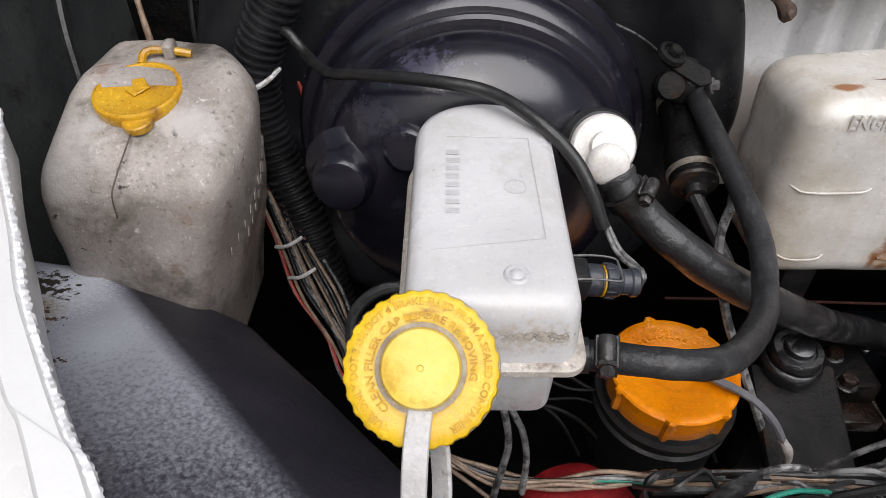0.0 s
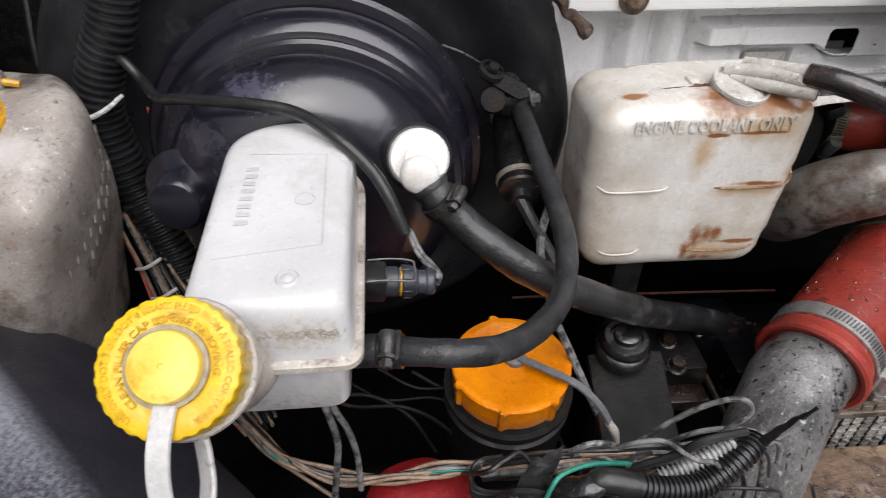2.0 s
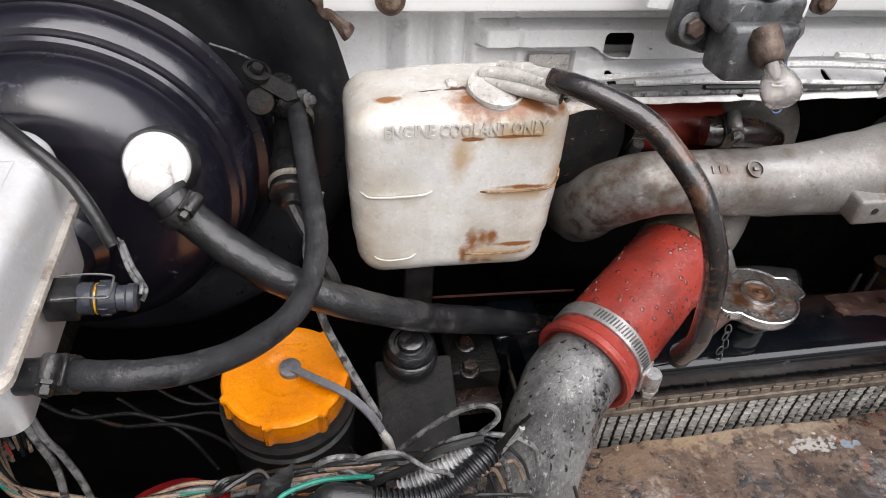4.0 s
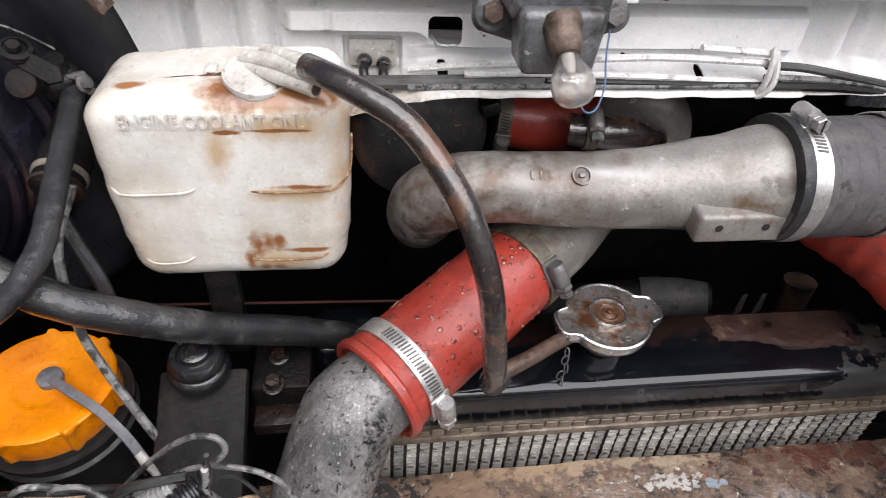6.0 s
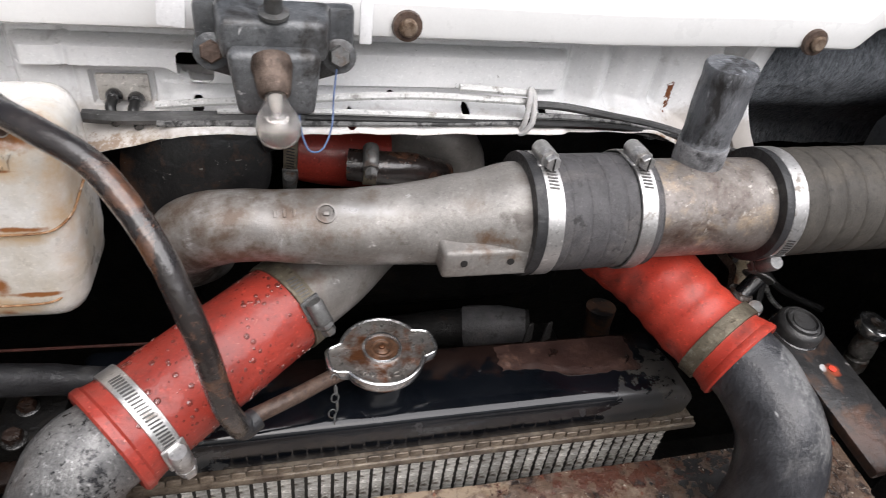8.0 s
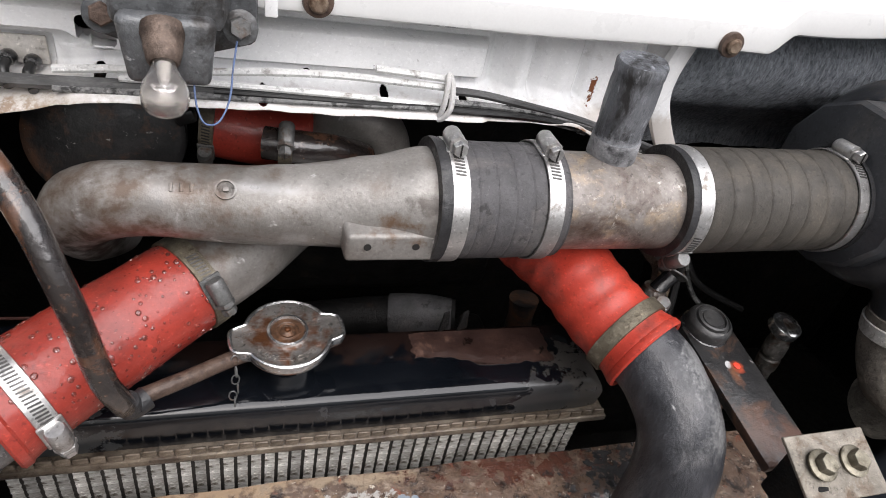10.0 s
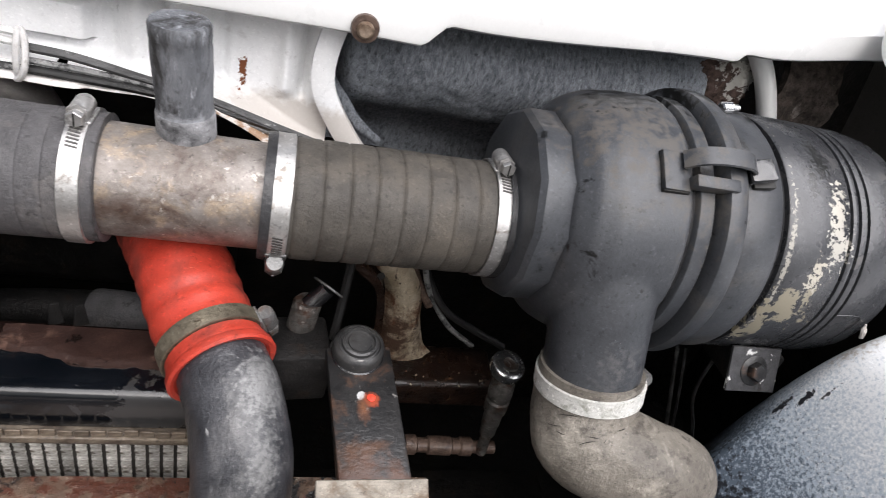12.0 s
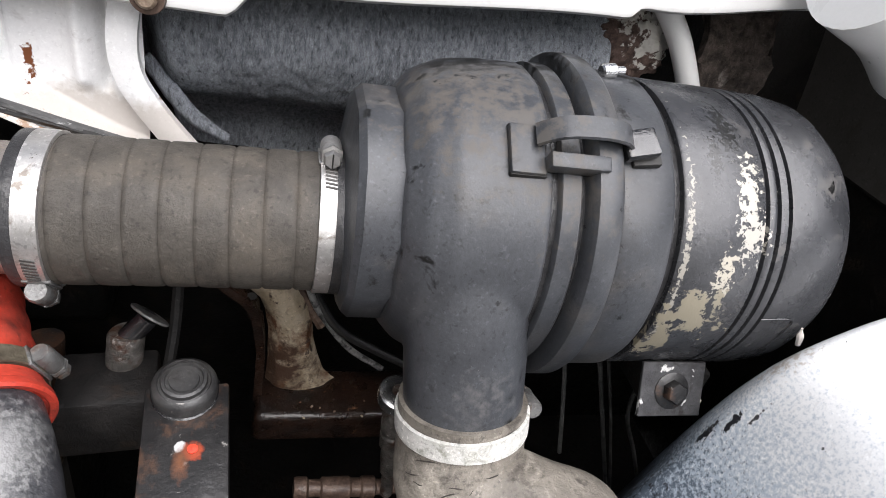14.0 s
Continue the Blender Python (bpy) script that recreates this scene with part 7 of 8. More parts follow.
part("round_head", lathe([(.0205, -.014), (.0205, -.003), (.0195, 0), (.0168, .002), (.016, .0005), (.0145, .0008), (.014, .0035), (.0122, .0042), (.0115, .002), (.0095, .002), (.009, .0032), (0, .0032)], (.9195, .3045, 1.0165), (0, -.15, 1), 40), HEAD_STEEL, mr)
part("head_skirt", lathe([(.019, -.018), (.0222, -.017), (.0226, -.012), (.0205, -.01)], (.9195, .3045, 1.0165), (0, -.15, 1), 40), GLOSS_BLACK, mr, "black rubber skirt")
part("paint_daub", lathe([(.0032, 0), (.0032, .0006), (.0015, .001), (0, .001)], (.929, .2655, .9992), (0, -.1, 1), 14), MARK_RED, mr, "red paint daub")
part("foot_plate", plate([(-.034, -.024), (.034, -.024), (.034, .022), (-.034, .022)], .003, .0006, Matrix.Translation((.9165, .152, 1.026)) @ Matrix.Rotation(radians(22), 4, "X") @ Matrix.Rotation(radians(-4), 4, "Y")), ZINC_PLATE, mr, "pale zinc foot plate")
part("post", box((.917, .152, 1.0), (.05, .034, .045), .003), BRACKET, mr)
for x in (.902, .931):
    bolt(mr, (x, .15, 1.03), (0, -.37, .93), .0075, .007, BOLT_YELLOW, 1.5, "nut")

peg = thing("sender_peg", (1.06, .35, .96), "corroded steel peg with a round flange head", "sensor")
pd = V(-.05, .06, 1).normalized()
P0 = V(1.0757, .346, .961)
part("stem", lathe([(.0055, -.128), (.006, -.1), (.0085, -.096), (.0085, -.084), (.0095, -.082), (.0095, -.064), (.0118, -.062), (.0122, -.048), (.0105, -.046), (.0105, -.043), (.0122, -.041), (.0122, -.026), (.0108, -.024), (.0108, -.012), (.0095, -.01), (.0095, 0), (0, 0)], P0, pd, 24), GRIMY_STEEL, peg)
part("flange", lathe([(.0145, -.013), (.0168, -.0105), (.0172, -.004), (.0165, -.001), (.0145, .0006), (.0065, .0008), (.0055, -.003), (0, -.003)], P0, V(.06, -.2, .96), 32), CHROME, peg)
part("union", lathe([(0, 0), (.0095, .001), (.0105, .004), (.0105, .012), (.0078, .014), (.0078, .024), (.0098, .026), (.0102, .05), (.0085, .052), (.0085, .06), (.0102, .062), (.0102, .073), (.007, .075), (.007, .1), (0, .1)], (.998, .345, .836), (1, 0, -.03), 18), BOLT_RUSTY, peg)

chassis = thing("chassis_bracket", (.97, .44, .95), "flaking cream and rust chassis bracket", "bracket")
CB_L = spline([V(.905, .44, 1.03), V(.9367, .44, .993), (.9604, .44, .969), (.9695, .44, .922), (.9696, .44, .853), (.978, .44, .833)], 6)
CB_R = spline([V(.962, .44, 1.03), V(.983, .44, .996), (1.0054, .44, .951), (1.0141, .44, .908), (1.0248, .44, .877), (1.046, .44, .855)], 6)


def chassis_web(u, v):
    k = v * (len(CB_L) - 1)
    i = min(int(k), len(CB_L) - 2)
    a, c = CB_L[i].lerp(CB_L[i + 1], k - i), CB_R[i].lerp(CB_R[i + 1], k - i)
    p = a.lerp(c, u)
    return V(p.x, .44 + .012 * bell(0, .12, u) + .012 * bell(1, .1, u) - .004 * bell(.5, .2, u), p.z)


part("upright", jitter(sheet(16, 40, chassis_web, .004), .0016, 70), BEIGE_METAL, chassis)
part("side_flange", jitter(sweep([q + V(-.006, .004, 0) for q in CB_L], [(.004, .012), (-.004, .012), (-.004, -.006), (.004, -.006)], up=(1, 0, 0)), .001, 60), RUST_OILY, chassis, "dark oily side flange")
part("shelf", jitter(box((1.035, .435, .842), (.15, .06, .04), .008, seg=4), .006, 40), RUST_OILY, chassis, "wet rusty shelf")
b = bmesh.new()
random.seed(3)
for k in range(10):
    p = V(random.uniform(1.0, 1.09), random.uniform(.398, .42), .867)
    s = random.uniform(.0008, .002)
    box(p, (s * 1.6, s, s), s * .2, Euler((random.random() * 3, random.random() * 3, 0)).to_matrix().to_4x4(), 1, b)
tagged(part("dirt_crumbs", b, BEIGE_METAL, chassis), kind="stuff")
# holes drawn as flat discs, their inner shade put into the dark colour
for x, z in ((.9545, .981), (.9535, 1.0)):
    part("hole", lathe([(0, 0), (.0042, 0), (.0042, .001), (0, .001)], (x, .4365, z), (0, -1, 0), 16), SLOT, chassis)
wire("bay_hose", [(.99, .452, 1.02), (1.0013, .45, .986), (1.0142, .45, .9535), (1.0452, .45, .9086), (1.0824, .45, .8793)], .0032, W_GREY, "pale grey tube deep in the bay", "hose")
wire("bay_hose", [(.985, .47, 1.03), (.998, .463, 1.0), (1.012, .455, .965), (1.035, .445, .935), (1.07, .44, .915), (1.11, .43, .9)], .0042, W_BLACK, "grey rubber hose deep in the bay", "hose")
wire("bay_hose", [(.975, .475, 1.03), (.985, .468, 1.0), (.998, .46, .965), (1.018, .45, .935)], .005, BOLT_RUSTY, "brown rusty pipe deep in the bay", "hose")

# block and bolt beside the right-hand mount
blk = thing("engine_block_lug", (.865, .33, .98), "dull grey engine lug with a round spigot", "engine part")
part("block", box((.868, .325, .975), (.062, .05, .05), .004, Matrix.Rotation(.1, 4, "Z")), BRACKET, blk)
part("spigot", jitter(lathe([(.0118, -.02), (.0118, 0.0485), (.0105, 0.051), (0, 0.051)], (0.8722, 0.3390, 0.9740), (0.0060, 0.0030, 0.0480), 24), .0012, 90), GRIMY_STEEL, blk, "dented grey spigot")
part("rod", tube([(0.8785, 0.3410, 1.0200), (0.8865, 0.3435, 1.0290), (0.8925, 0.3450, 1.0365)], .0075, 14, 4), GLOSS_BLACK, blk)
part("washer", lathe([(.0, 0), (.0135, 0), (.014, .0005), (.014, .0014), (.0135, .0018), (0, .0018)], (0.8925, 0.3450, 1.0365), (.5, .5, .65), 28), BOLT_GREY, blk)
wire("dip_rod", [(.903, .335, .99), (.907, .35, 1.02), (.91, .362, 1.06)], .004, BRACKET, "dark steel rod behind the mount", "rod")


# ---- engine below and behind ----
eng = thing("engine", (.55, .48, .85), "black oily engine below the intake pipe", "engine")
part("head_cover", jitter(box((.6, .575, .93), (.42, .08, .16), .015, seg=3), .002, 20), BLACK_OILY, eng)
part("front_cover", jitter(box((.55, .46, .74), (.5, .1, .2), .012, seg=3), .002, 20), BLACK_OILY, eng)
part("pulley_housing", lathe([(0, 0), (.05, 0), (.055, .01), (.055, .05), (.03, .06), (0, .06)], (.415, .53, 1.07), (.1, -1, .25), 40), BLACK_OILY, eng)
b = lathe([(.052, 0), (.058, .004), (.058, .012), (.052, .016)], (.415, .48, 1.083), (.1, -1, .25), 40)
part("housing_rim", b, BRACKET_GREY, eng)
for a in (20, 62, 104, 150):
    part("rim_lug", box((.415 + .064 * math.cos(radians(a)), .472, 1.085 + .062 * math.sin(radians(a))), (.016, .012, .012), .003, Matrix.Rotation(-radians(a), 4, "Y")), BRACKET_GREY, eng)
part("round_cover", lathe([(0, 0), (.03, 0), (.034, .006), (.034, .02), (0, .022)], (.72, .47, 1.035), (0, -.9, .4), 32), BLACK_OILY, eng)
part("crossmember", box((.55, .33, .70), (1.3, .12, .06), .006), BLACK_OILY, eng)
tagged(part("red_coupling", tube([(.49, .505, 1.085), (.525, .5, 1.08), (.575, .5, 1.075)], .029, 32), RED_HOSE), "dark red silicone coupling behind the intake pipe", "hose")
hose_clamp((.492, .503, 1.0845), (1, -.1, -.05), .0295, .012, (-.1, -.7, -.4), (CLAMP_OLD, SLOT, BOLT_GREY), "dull clamp on the rear red coupling")
tagged(part("rear_hose", tube([(.535, .445, 1.1), (.56, .44, 1.1), (.59, .445, 1.095), (.62, .46, 1.08)], .0135, 18), RUBBER_GLOSS), "short black rear hose", "hose")
hose_clamp((.552, .441, 1.1005), (1, -.1, -.02), .0142, .011, (-.3, -.5, .8), (CLAMP_OLD, SLOT, BOLT_GREY), "dull clamp on the rear black hose")
tagged(part("rear_elbow", tube([(.575, .52, 1.06), (.60, .5, 1.095), (.625, .49, 1.1), (.645, .49, 1.08), (.65, .49, 1.03)], .022, 24), CAST_ALU), "grey alloy elbow behind the intake pipe", "pipe")
# hoses between radiator and engine
tagged(part("radiator_hose", tube([(.56, .5, .84), (.61, .498, .846), (.66, .494, .852), (.71, .482, .862), (.75, .47, .868)], [.02, .021, .022, .022, .02], 24), BRACKET), "dusty black radiator hose behind the tank", "hose")
tagged(part("hose_sleeve", jitter(tube([(.678, .49, .856), (.71, .482, .862), (.746, .471, .868)], [.0245, .0245, .021], 24), .001, 70), GREY_RUBBER_B), "pale grey sleeve round the radiator hose", "sleeve")
tagged(part("coolant_pipe", tube([(.8, .415, .87), (.799, .414, .9), (.797, .414, .925), (.796, .416, .945)], [.0145, .0145, .0135, .0155], 20), BRACKET_GREY), "wet grey coolant pipe standing behind the radiator", "pipe")
for k, (x0, x1) in enumerate(((.252, .255), (.258, .254), (.264, .268), (.271, .262))):
    wire("pale_strip", [(x0, .372 + .003 * k, 1.05), ((x0 + x1) / 2 + .003, .37, 1.02), (x1, .368, 1.0), (x1 + .006, .366, .972)], [.0012, .0016, .0022, .0012], STRAP, "pale wire hanging under the coolant bottle", "wire", "pale wires", 6)
wire("brake_pipe", [(.17, .36, 1.002), (.225, .36, 1.001), (.3, .36, .9985), (.367, .36, .996), (.4, .36, .9945)], .0012, RUSTY_PIPE, "thin rusty dark brake pipe across the bay", "pipe")
strut = tagged(part("support_bracket", box((.262, .36, 1.0), (.024, .012, .1), .003), BRACKET), "grey bracket under the coolant bottle", "bracket")
tagged(part("fan_shroud", jitter(box((.35, .36, .945), (.05, .05, .05), .008, seg=3), .001, 40), RAD_BLACK), "glossy black shroud corner", "shroud")

# ---- cowl wiring ----
wire("cowl_tube", [(.352, .43, 1.1495), (.372, .424, 1.151), (.40, .421, 1.1525), (.44, .42, 1.1535), (.48, .42, 1.154), (.53, .42, 1.154), (.56, .421, 1.153)], .005, W_DUSTY, "black tube clipped along the cowl", "tube")
for x, z in ((.3705, 1.159), (.3845, 1.1565)):
    clip = thing("cowl_clip", (x, .44, z), "round black push-in cable clip", "cable clip")
    part("head", lathe([(0, -.002), (.0052, -.002), (.0058, .0), (.0052, .003), (.0035, .0055), (0, .006)], (x, .4415, z), (0, -1, .25), 20), GLOSS_BLACK, clip)
    part("hook", tube([(x, .436, z), (x - .001, .43, z - .003), (x + .001, .425, z - .008), (x + .003, .42, z - .011)], [.0034, .0036, .003, .003], 10), W_BLACK, clip)
tagged(part("cream_plate", box((.3765, .4478, 1.163), (.034, .003, .02), .001), CREAM_CAP), "cream plate in the cowl recess", "plate")
wire("cowl_cable", [(.40, .4165, 1.1505), (.5, .414, 1.1525), (.6, .413, 1.1535), (.665, .414, 1.1535), (.7, .416, 1.151), (.76, .418, 1.146), (.83, .42, 1.131), (.9, .425, 1.11)], .0026, W_GREY, "grey cable along the cowl edge", "cable", "cowl cables")
wire("cowl_cable", [(.4, .424, 1.1605), (.44, .421, 1.165), (.4827, .419, 1.1672), (.52, .418, 1.1705), (.555, .418, 1.1725), (.59, .418, 1.173), (.63, .418, 1.1715), (.668, .418, 1.1695)], .003, W_WHITE, "white tube along the cowl", "tube", "cowl cables")
wire("cowl_cable", [(.6125, .4175, 1.1805), (.64, .417, 1.179), (.667, .418, 1.1765)], .003, W_WHITE, "short white tube end on the cowl", "tube", "cowl cables")
wire("cowl_cable", [(.44, .418, 1.1595), (.5, .416, 1.161), (.56, .415, 1.16), (.6, .415, 1.1585), (.64, .416, 1.156), (.67, .416, 1.155)], .0024, W_WHITE, "thin pale tube below the white one", "tube", "cowl cables")
wire("cowl_cable", [(.5, .4145, 1.1565), (.56, .413, 1.1562), (.62, .413, 1.1548), (.672, .414, 1.154)], .0021, W_BLACK, "thin black cable along the cowl edge", "cable", "cowl cables")
wire("cowl_cable", [(.668, .417, 1.168), (.70, .417, 1.166), (.74, .417, 1.159), (.79, .418, 1.149), (.84, .42, 1.134), (.91, .426, 1.112)], .0034, W_DUSTY, "dark cable running off along the cowl", "cable", "cowl cables")
wire("cowl_cable", [(.668, .413, 1.154), (.74, .415, 1.1505), (.8, .418, 1.142), (.87, .421, 1.124), (.93, .424, 1.1)], .0034, W_BLACK, "dark cable running off along the cowl", "cable", "cowl cables")
wire("cowl_cable", [(.668, .414, 1.16), (.72, .4155, 1.157), (.78, .417, 1.149), (.85, .42, 1.131), (.92, .425, 1.107)], .0026, W_GREY, "grey cable running off along the cowl", "cable", "cowl cables")
wire("cable_tie", [(.665, .411, 1.149), (.666, .4085, 1.158), (.667, .41, 1.172), (.668, .415, 1.181), (.671, .413, 1.176), (.672, .409, 1.165), (.671, .407, 1.156), (.667, .409, 1.148), (.664, .411, 1.146)], .0023, STRAP, "grey cable tie round the cowl cables", "cable tie")

# ---- wiring on the left and in front ----
tagged(part("large_conduit", ribbed([(-.103, .437, 1.24), (-.113, .436, 1.21), (-.126, .436, 1.186), (-.138, .436, 1.155), (-.14, .436, 1.123), (-.133, .434, 1.079), (-.117, .425, 1.03), (-.104, .41, .978), (-.09, .39, .94)], .016, .0062, .0014, 24), CONDUIT),
       "thick black corrugated conduit beside the washer bottle", "conduit")
wire("conduit_tie", [(-.158, .432, 1.146), (-.15, .42, 1.1455), (-.14, .4165, 1.148), (-.128, .42, 1.153), (-.12, .432, 1.158)], .0019, W_WHITE, "white cable tie round the conduit", "cable tie")
random.seed(21)
for k in range(17):
    dx, dy = random.uniform(-.013, .013), random.uniform(-.011, .011)
    wire("loom_wire", [(-.145 + dx, .43 + dy, 1.06), (-.128 + dx, .41 + dy, 1.02), (-.108 + dx * 1.4, .385 + dy, .985), (-.085 + dx, .355 + dy, .965), (-.06 + dx * 1.6, .32 + dy, .955), (-.035 + dx, .285 + dy, .955)], .0014,
         (W_BLACK, W_BROWN, W_GREY, W_BLACK, W_RED, W_GREY, W_BROWN)[k % 7], "loose wire of the loom behind the booster", "wire", "loom wires", 6)
for p in ((-.128, .405, 1.022), (-.118, .392, 1.0)):
    wire("loom_tie", [(p[0] - .012, p[1] - .004, p[2] - .004), (p[0], p[1] - .011, p[2] + .003), (p[0] + .012, p[1] - .006, p[2] + .008)], .0016, STRAP, "grey cable tie round the loom", "cable tie")
wire("curved_hose", [(-.015, .305, 1.062), (-.04, .305, 1.062), (-.058, .297, 1.052), (-.062, .285, 1.036), (-.052, .272, 1.022), (-.03, .262, 1.015)], .0042, RUBBER, "thin black hose curving behind the reservoir", "hose")
wire("grey_cable", [(-.066, .345, .99), (-.06, .335, .975), (-.062, .322, .955), (-.06, .31, .935)], .0042, W_GREY, "grey cable behind the reservoir", "cable")
for k, (x, m_) in enumerate(((-.142, W_RED), (-.135, W_BROWN))):
    wire("upper_wire", [(x + .022, .468, 1.165), (x + .026, .46, 1.14), (x + .034, .452, 1.11), (x + .036, .45, 1.08)], .0016, m_, "thin wire beside the conduit", "wire", "upper wires", 6)
for k, (x0, x1, m_) in enumerate(((-.245, -.225, W_BROWN), (-.238, -.226, W_BROWN), (-.185, -.19, W_BLACK), (-.178, -.17, W_BLACK), (-.168, -.165, W_RED), (-.155, -.165, W_BLACK))):
    wire("wall_wire", [(x0, .5, 1.27), ((x0 + x1) / 2, .485, 1.22), (x1, .47, 1.17), (x1 + .004, .465, 1.12)], .002, m_, "wire hanging on the side wall", "wire", "wall wires", 6)
wire("wall_tube", [(-.262, .46, 1.26), (-.255, .42, 1.2), (-.248, .4, 1.15)], .0035, W_BLACK, "black tube on the side wall", "tube")

# front loom: tan and green wires, sleeves and corrugated tubes
random.seed(9)
for k in range(9):
    a, b_ = random.uniform(-.005, .005), random.uniform(-.004, .004)
    wire("front_wire", [(-.07 + a, .33, .96 + b_), (-.045 + a, .285, .972 + b_), (-.022 + a, .25, .99 + b_), (.0 + a, .225 + b_, .995), (.03 + a, .215 - a, .988 + b_ * 1.5), (.066 + a, .213 + b_, .985 + a), (.1 + a, .213 + b_, .99 + b_), (.13, .213 + a, .995 + b_)], .0014,
         (W_BROWN, W_BROWN, W_GREY, W_BROWN, W_BLACK, W_GREEN, W_BROWN, W_BLACK, W_BROWN)[k], "wire of the tan and black front loom", "wire", "front loom", 6)
wire("loose_wire", [(-.07, .33, .95), (-.045, .28, .965), (-.02, .24, .985), (.005, .222, .982), (.03, .208, .972), (.05, .195, .968)], .0014, W_BROWN, "tan wire sagging below the reservoir", "wire", "front loom", 6)
wire("grey_lead", [(.02, .235, 1.115), (.03, .215, 1.07), (.036, .21, 1.035), (.034, .208, 1.01), (.03, .206, .98), (.03, .206, .95)], .0022, W_GREY, "grey mottled lead below the reservoir", "wire", "grey leads", 8)
wire("grey_lead", [(.022, .235, 1.115), (.035, .214, 1.065), (.043, .209, 1.045), (.047, .207, 1.02), (.047, .206, .985)], .002, W_GREY, "grey mottled lead below the reservoir", "wire", "grey leads", 8)
wire("grey_lead", [(.19, .345, 1.12), (0.1780, 0.3250, 1.0860), (0.1850, 0.3000, 1.0470), (0.1990, 0.2850, 1.0150), (0.2190, 0.2700, 0.9720), (0.2280, 0.2650, 0.9520)], .003, W_GREY, "grey lead hanging by the orange cap", "wire", "grey leads", 8)
wire("grey_lead", [(0.1700, 0.2000, 1.0090), (0.1750, 0.1980, 1.0200), (0.1850, 0.1960, 1.0310), (0.1980, 0.1960, 1.0310), (0.2070, 0.2000, 1.0190)], .0019, W_GREY, "pale grey lead arching over the front loom", "wire", "grey leads", 8)
wire("grey_lead", [(0.2020, 0.1900, 1.0350), (0.2110, 0.1860, 1.0450), (0.2240, 0.1830, 1.0490), (0.2360, 0.1780, 1.0430), (0.2430, 0.1740, 1.0410), (0.2510, 0.1700, 1.0430), (0.2640, 0.1720, 1.0200)], .0015, W_GREY, "dull tan lead arching over the front loom", "wire", "grey leads", 8)
wire("grey_lead", [(0.2200, 0.2140, 0.9930), (0.2320, 0.2140, 1.0080), (0.2480, 0.2130, 1.0270), (0.2620, 0.2110, 1.0410), (0.2740, 0.2080, 1.0500), (0.2840, 0.2060, 1.0500), (0.2880, 0.2040, 1.0440), (0.2860, 0.2030, 1.0380), (0.2770, 0.2030, 1.0270), (0.2670, 0.2030, 1.0090), (0.2610, 0.2030, 0.9940)], .0018, W_GREY, "grey lead looping in front", "wire", "grey leads", 8)
wire("grey_lead", [(0.2430, 0.2120, 1.0000), (0.2570, 0.2100, 1.0130), (0.2690, 0.2080, 1.0200), (0.2810, 0.2060, 1.0230), (0.2950, 0.2040, 1.0220), (0.3060, 0.2020, 1.0180), (0.3150, 0.2000, 1.0100), (0.3210, 0.2000, 0.9900)], .0018, W_GREY, "grey lead looping in front", "wire", "grey leads", 8)
wire("grey_lead", [(0.2810, 0.1820, 1.0390), (0.2890, 0.1800, 1.0260), (0.2930, 0.1780, 1.0050), (0.2960, 0.1750, 0.9810)], .0018, W_GREY, "grey lead hanging from the loom", "wire", "grey leads", 8)
wire("grey_lead", [(0.2070, 0.1860, 1.0140), (0.2170, 0.1840, 1.0240), (0.2340, 0.1820, 1.0360), (0.2470, 0.1800, 1.0510), (0.2730, 0.1840, 1.0510)], .0026, W_BLACK, "black lead along the front loom", "wire", "grey leads", 8)
wire("grey_lead", [(0.1700, 0.2000, 1.0130), (0.1870, 0.1980, 1.0190), (0.2090, 0.1960, 1.0250), (0.2290, 0.1940, 1.0280), (0.2400, 0.1900, 1.0330)], .0026, W_BLACK, "black lead along the front loom", "wire", "grey leads", 8)
wire("teal_lead", [(0.1510, 0.1600, 1.0290), (0.1560, 0.1650, 1.0400), (0.1630, 0.1700, 1.0440), (0.1800, 0.1760, 1.0420), (0.1960, 0.1800, 1.0350), (0.2100, 0.1860, 1.0240)], .0014, W_GREEN, "teal green lead over the front loom", "wire", "", 8)
for k in range(8):
    a, b_ = random.uniform(-.006, .006), random.uniform(-.005, .005)
    wire("front_lead", [(.125, .205 + b_, .995 + a), (.16, .198 + a, 1.012 + b_), (.2, .193 + b_, 1.02 + a), (.235, .19 + a, 1.022 + b_), (.262, .19 + b_, 1.024 + a), (.276, .194, 1.004 + b_), (.28, .2, .975)], random.choice((.0014, .0018, .0024)),
         (W_BLACK, W_GREY, W_BLACK, W_BROWN, W_BLACK, W_GREY, W_BROWN, W_BLACK)[k], "black and grey lead in the front loom", "wire", "front leads", 6)
loom_tube = thing("loom_conduit", (.23, .166, 1.02), "scuffed black corrugated loom tube", "conduit")
part("tube", ribbed([(0.2000, 0.1660, 1.0360), (0.2140, 0.1640, 1.0330), (0.2310, 0.1640, 1.0300), (0.2460, 0.1660, 1.0300), (0.2590, 0.1700, 1.0360), (0.2710, 0.1760, 1.0420), (0.2810, 0.1840, 1.0430)], .0066, .0032, .0009, 20), CONDUIT, loom_tube)
part("sleeve", tube([(0.1780, 0.1680, 1.0320), (0.1860, 0.1680, 1.0380), (0.2000, 0.1660, 1.0360), (0.2070, 0.1650, 1.0345)], [.0058, .0074, .0076, .0072], 16, 6), W_BLACK, loom_tube, "smooth black sleeve end")
tagged(part("pale_conduit", ribbed([(0.2250, 0.1760, 1.0240), (0.2370, 0.1770, 1.0290), (0.2510, 0.1790, 1.0370), (0.2660, 0.1820, 1.0460)], .0042, .003, .001, 16), CONDUIT_WHITE), "pale corrugated loom tube", "conduit")
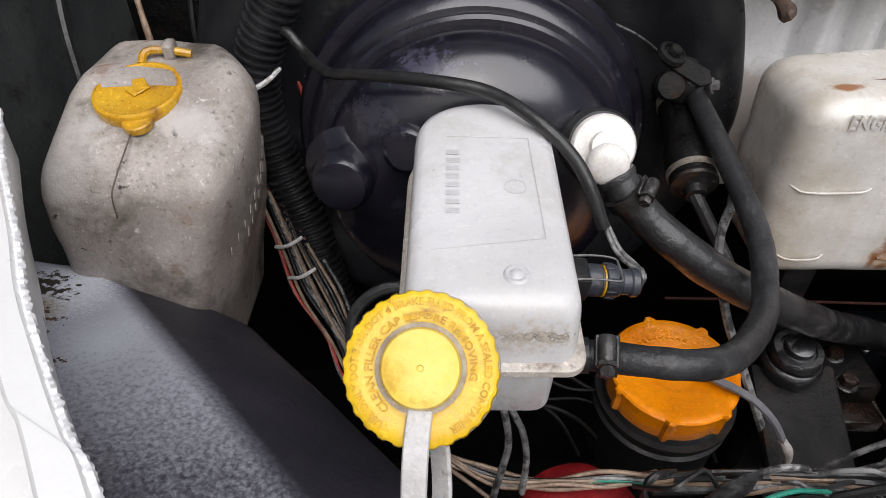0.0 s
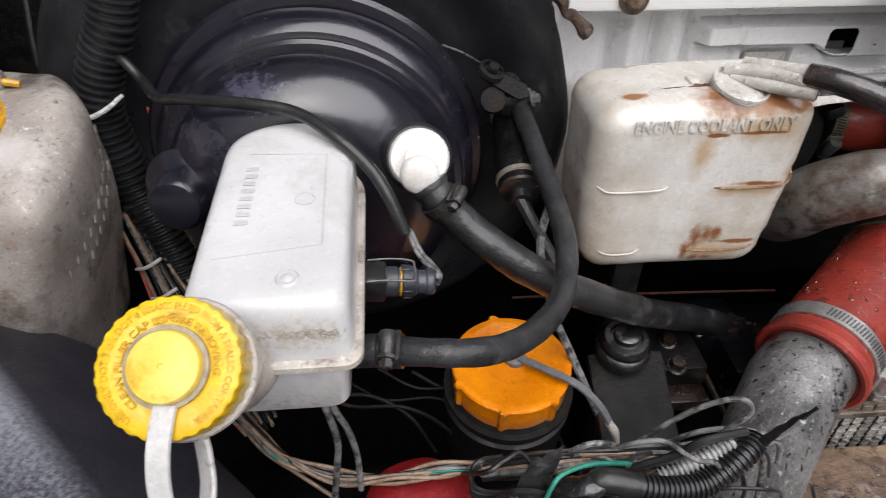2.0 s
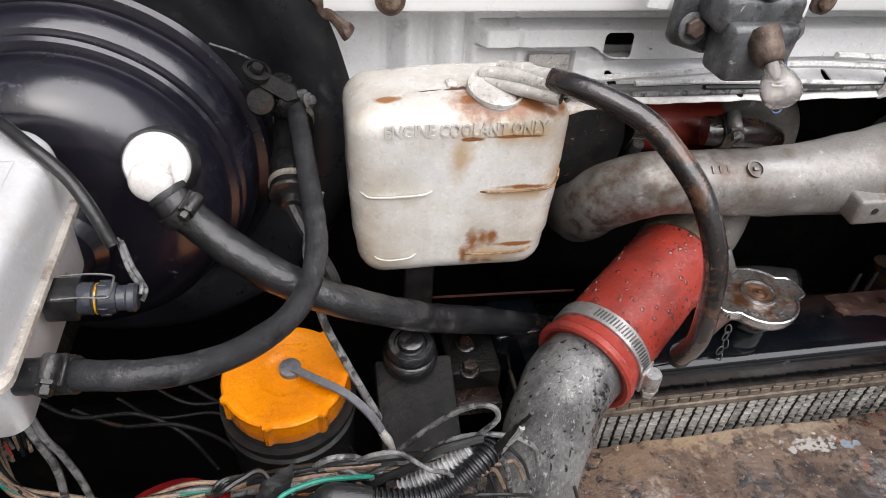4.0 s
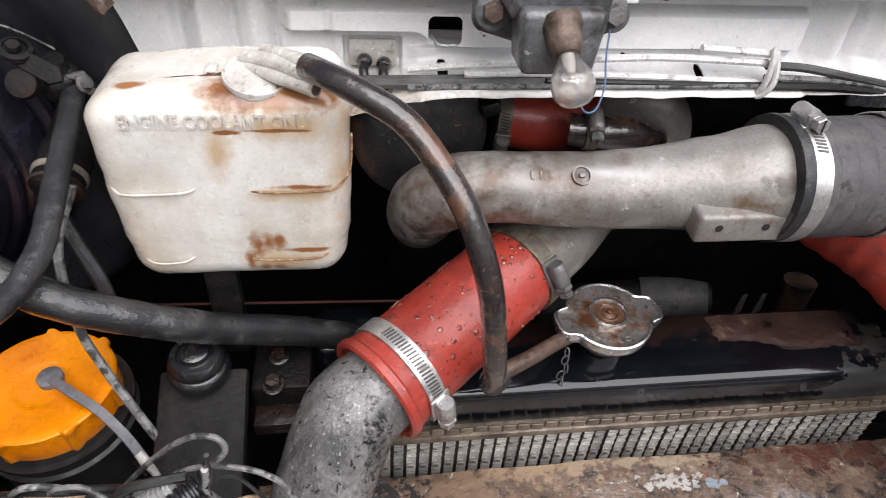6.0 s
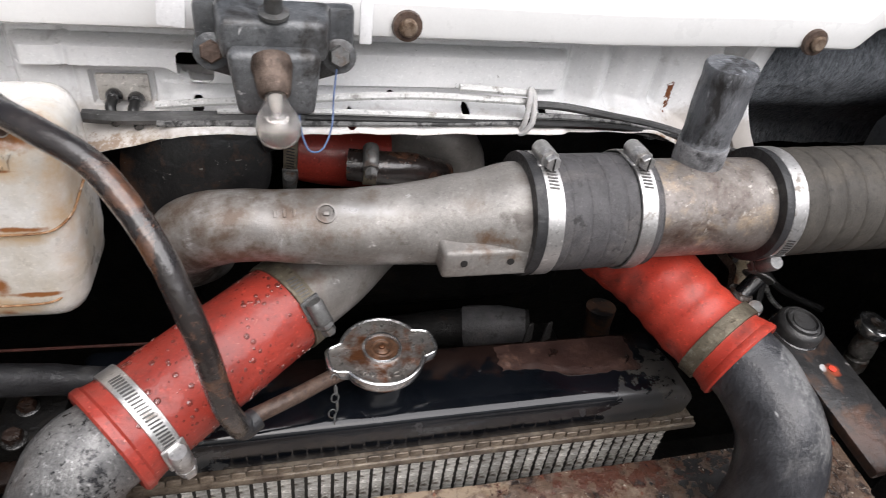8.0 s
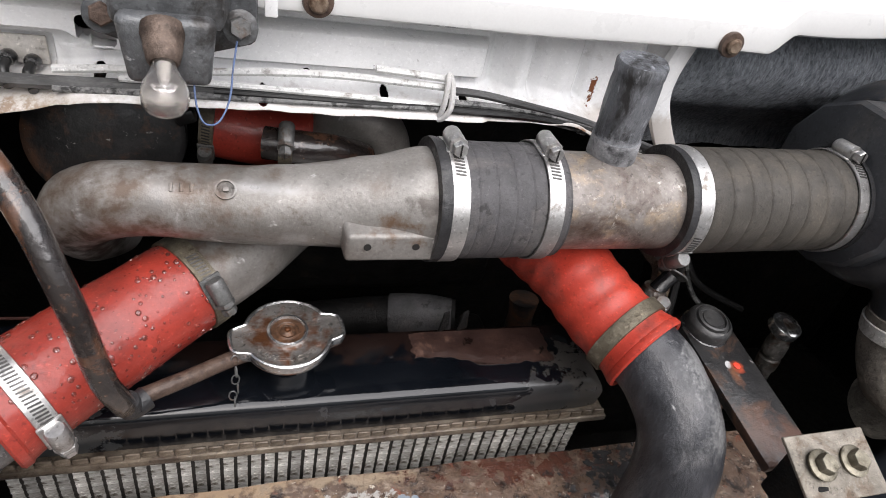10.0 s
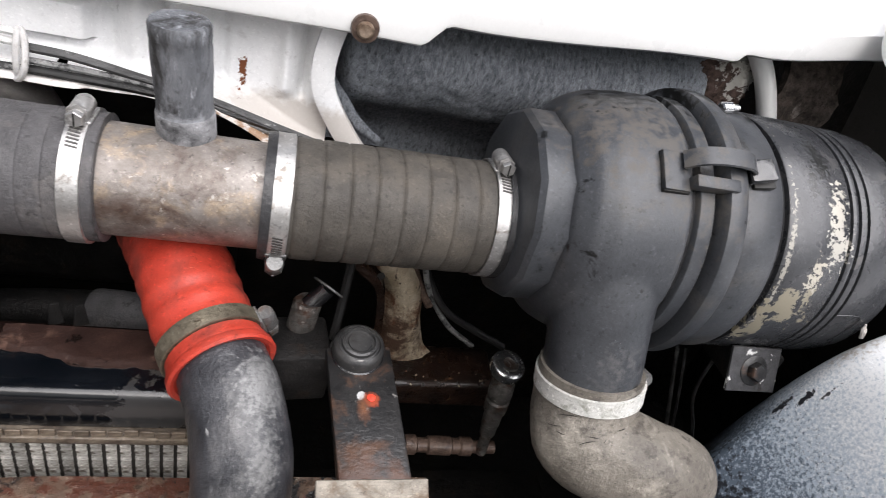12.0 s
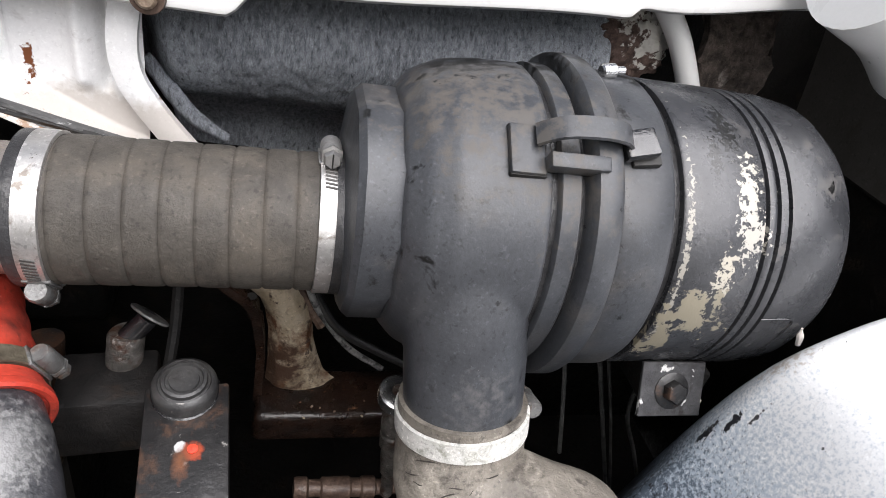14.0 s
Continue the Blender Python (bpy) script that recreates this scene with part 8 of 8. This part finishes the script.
tagged(part("loom_conduit", ribbed([(0.1280, 0.1850, 0.9710), (0.1320, 0.1850, 0.9890), (0.1420, 0.1860, 0.9970), (0.1580, 0.1880, 1.0050), (0.1650, 0.1920, 1.0060)], .0056, .0034, .0009, 18), CONDUIT), "dark corrugated loom tube near the red cover", "conduit")
b = tube([(0.1670, 0.1900, 1.0460), (0.1610, 0.1860, 1.0380), (0.1550, 0.1830, 1.0280), (0.1530, 0.1800, 1.0160), (0.1510, 0.1780, 1.0050)], [.0012, .0052, .0085, .0105, .011], 12, 6)
for v in b.verts:
    v.co.y = .184 + (v.co.y - .184) * .45
tagged(part("tape_wrap", jitter(b, .002, 110), RUBBER), "torn black tape blade standing on the loom", "tape")
b = tube([(0.1590, 0.1680, 1.0140), (0.1670, 0.1680, 1.0280), (0.1770, 0.1670, 1.0340), (0.1860, 0.1660, 1.0370)], [.005, .008, .0075, .006], 14, 8)
tagged(part("tape_wrap", jitter(b, .003, 90), GLOSS_BLACK), "crumpled black tape round the loom", "tape")
b = tube([(0.2780, 0.1810, 1.0400), (0.2830, 0.1780, 1.0510), (0.2880, 0.1740, 1.0700), (0.2920, 0.1690, 1.0910)], [.0032, .0034, .0026, .001], 10, 6)
tagged(part("tape_tail", jitter(b, .0015, 150), W_BLACK), "torn black tape tail on the loom", "tape")
wire("pale_lead", [(0.2820, 0.1800, 1.0390), (0.2840, 0.1760, 1.0530), (0.2870, 0.1730, 1.0650), (0.2890, 0.1700, 1.0780)], .0017, CONDUIT_WHITE, "pale wet lead end beside the tape tail", "wire", "", 8)
random.seed(33)
for k in range(16):
    x, y, z = random.uniform(.13, .28), random.uniform(.17, .2), random.uniform(1.0, 1.022)
    a, b_, c = random.uniform(-.01, .01), random.uniform(.014, .034), random.uniform(-.004, .01)
    wire("stray_wire", [(x - b_, y + .01, z - .02), (x - b_ / 2, y + a / 2, z + c * .5), (x, y, z + c), (x + b_ / 2, y - a / 2, z + c * .6), (x + b_, y + a, z - .012), (x + b_ * 1.3, y + a, z - .035)], random.choice((.0009, .0012, .0016)),
         random.choice((W_BLACK, W_BLACK, W_BLACK, W_GREY, W_BROWN)), "loose thin wire tangled in the front loom", "wire", "stray wires", 6)
for k in range(7):
    a, c = .0022 * k, random.uniform(-.003, .003)
    wire("stray_wire", [(.138 + c, .21, 1.004 - a), (.122 + c, .203, 1.012 + c - a * .4), (.116, .197, 1.004 - a), (.124 + c, .192, .996 - a), (.15, .188 + c, 1.0 - a * .5), (.17, .188, 1.006 - a)], random.choice((.0011, .0014)), W_BLACK,
         "loose thin wire tangled in the front loom", "wire", "stray wires", 6)
for k in range(5):
    x, z, a = .03 + .026 * k, .955 - .007 * (k % 3), random.uniform(-.012, .012)
    wire("deep_wire", [(x - .05, .3 + a, z + .03), (x - .02, .29, z + .018 + a), (x + .02, .285 + a, z + .02), (x + .05, .28, z + a), (x + .07, .27, z - .03)], random.choice((.0012, .0016)), BRACKET,
         "dark wire in the shade below the reservoir", "wire", "deep wires", 6)
# red cap in front
b = lathe([(.043, -.035), (.044, -.008), (.042, .002), (.035, .0085), (.02, .0125), (0, .0135)], (0.0870, 0.1960, 0.9580), (.1, -.2, 1), 44)
rc = thing("red_cover", (.083, .195, .97), "matt red plastic cover beside the front loom", "cover")
part("cover", jitter(b, .0015, 60), RED_PAINT, rc)
part("boss", jitter(lathe([(.021, -.02), (.0165, -.004), (.0145, .003), (.0115, .0065), (.006, .0078), (0, .0082)], (0.0680, 0.2000, 0.9640), (-.15, -.2, 1), 28), .0012, 60), RED_PAINT, rc)
# front edge wires near the steel elbow
wire("edge_wire", [(.38, .12, .9), (.43, .11, .905), (.5, .1, .9), (.56, .09, .9)], .0022, W_BLACK, "black wire along the front panel", "wire", "edge wires", 8)
wire("edge_wire", [(.36, .105, .905), (.42, .1, .91), (.5, .09, .905), (.57, .082, .905)], .0018, W_GREEN, "green wire along the front panel", "wire", "edge wires", 8)
wire("thin_strap", [(.345, .19, .975), (.352, .175, .95), (.36, .16, .92), (.37, .15, .9)], .0012, W_BLACK, "thin black strap over the steel pipe", "strap")
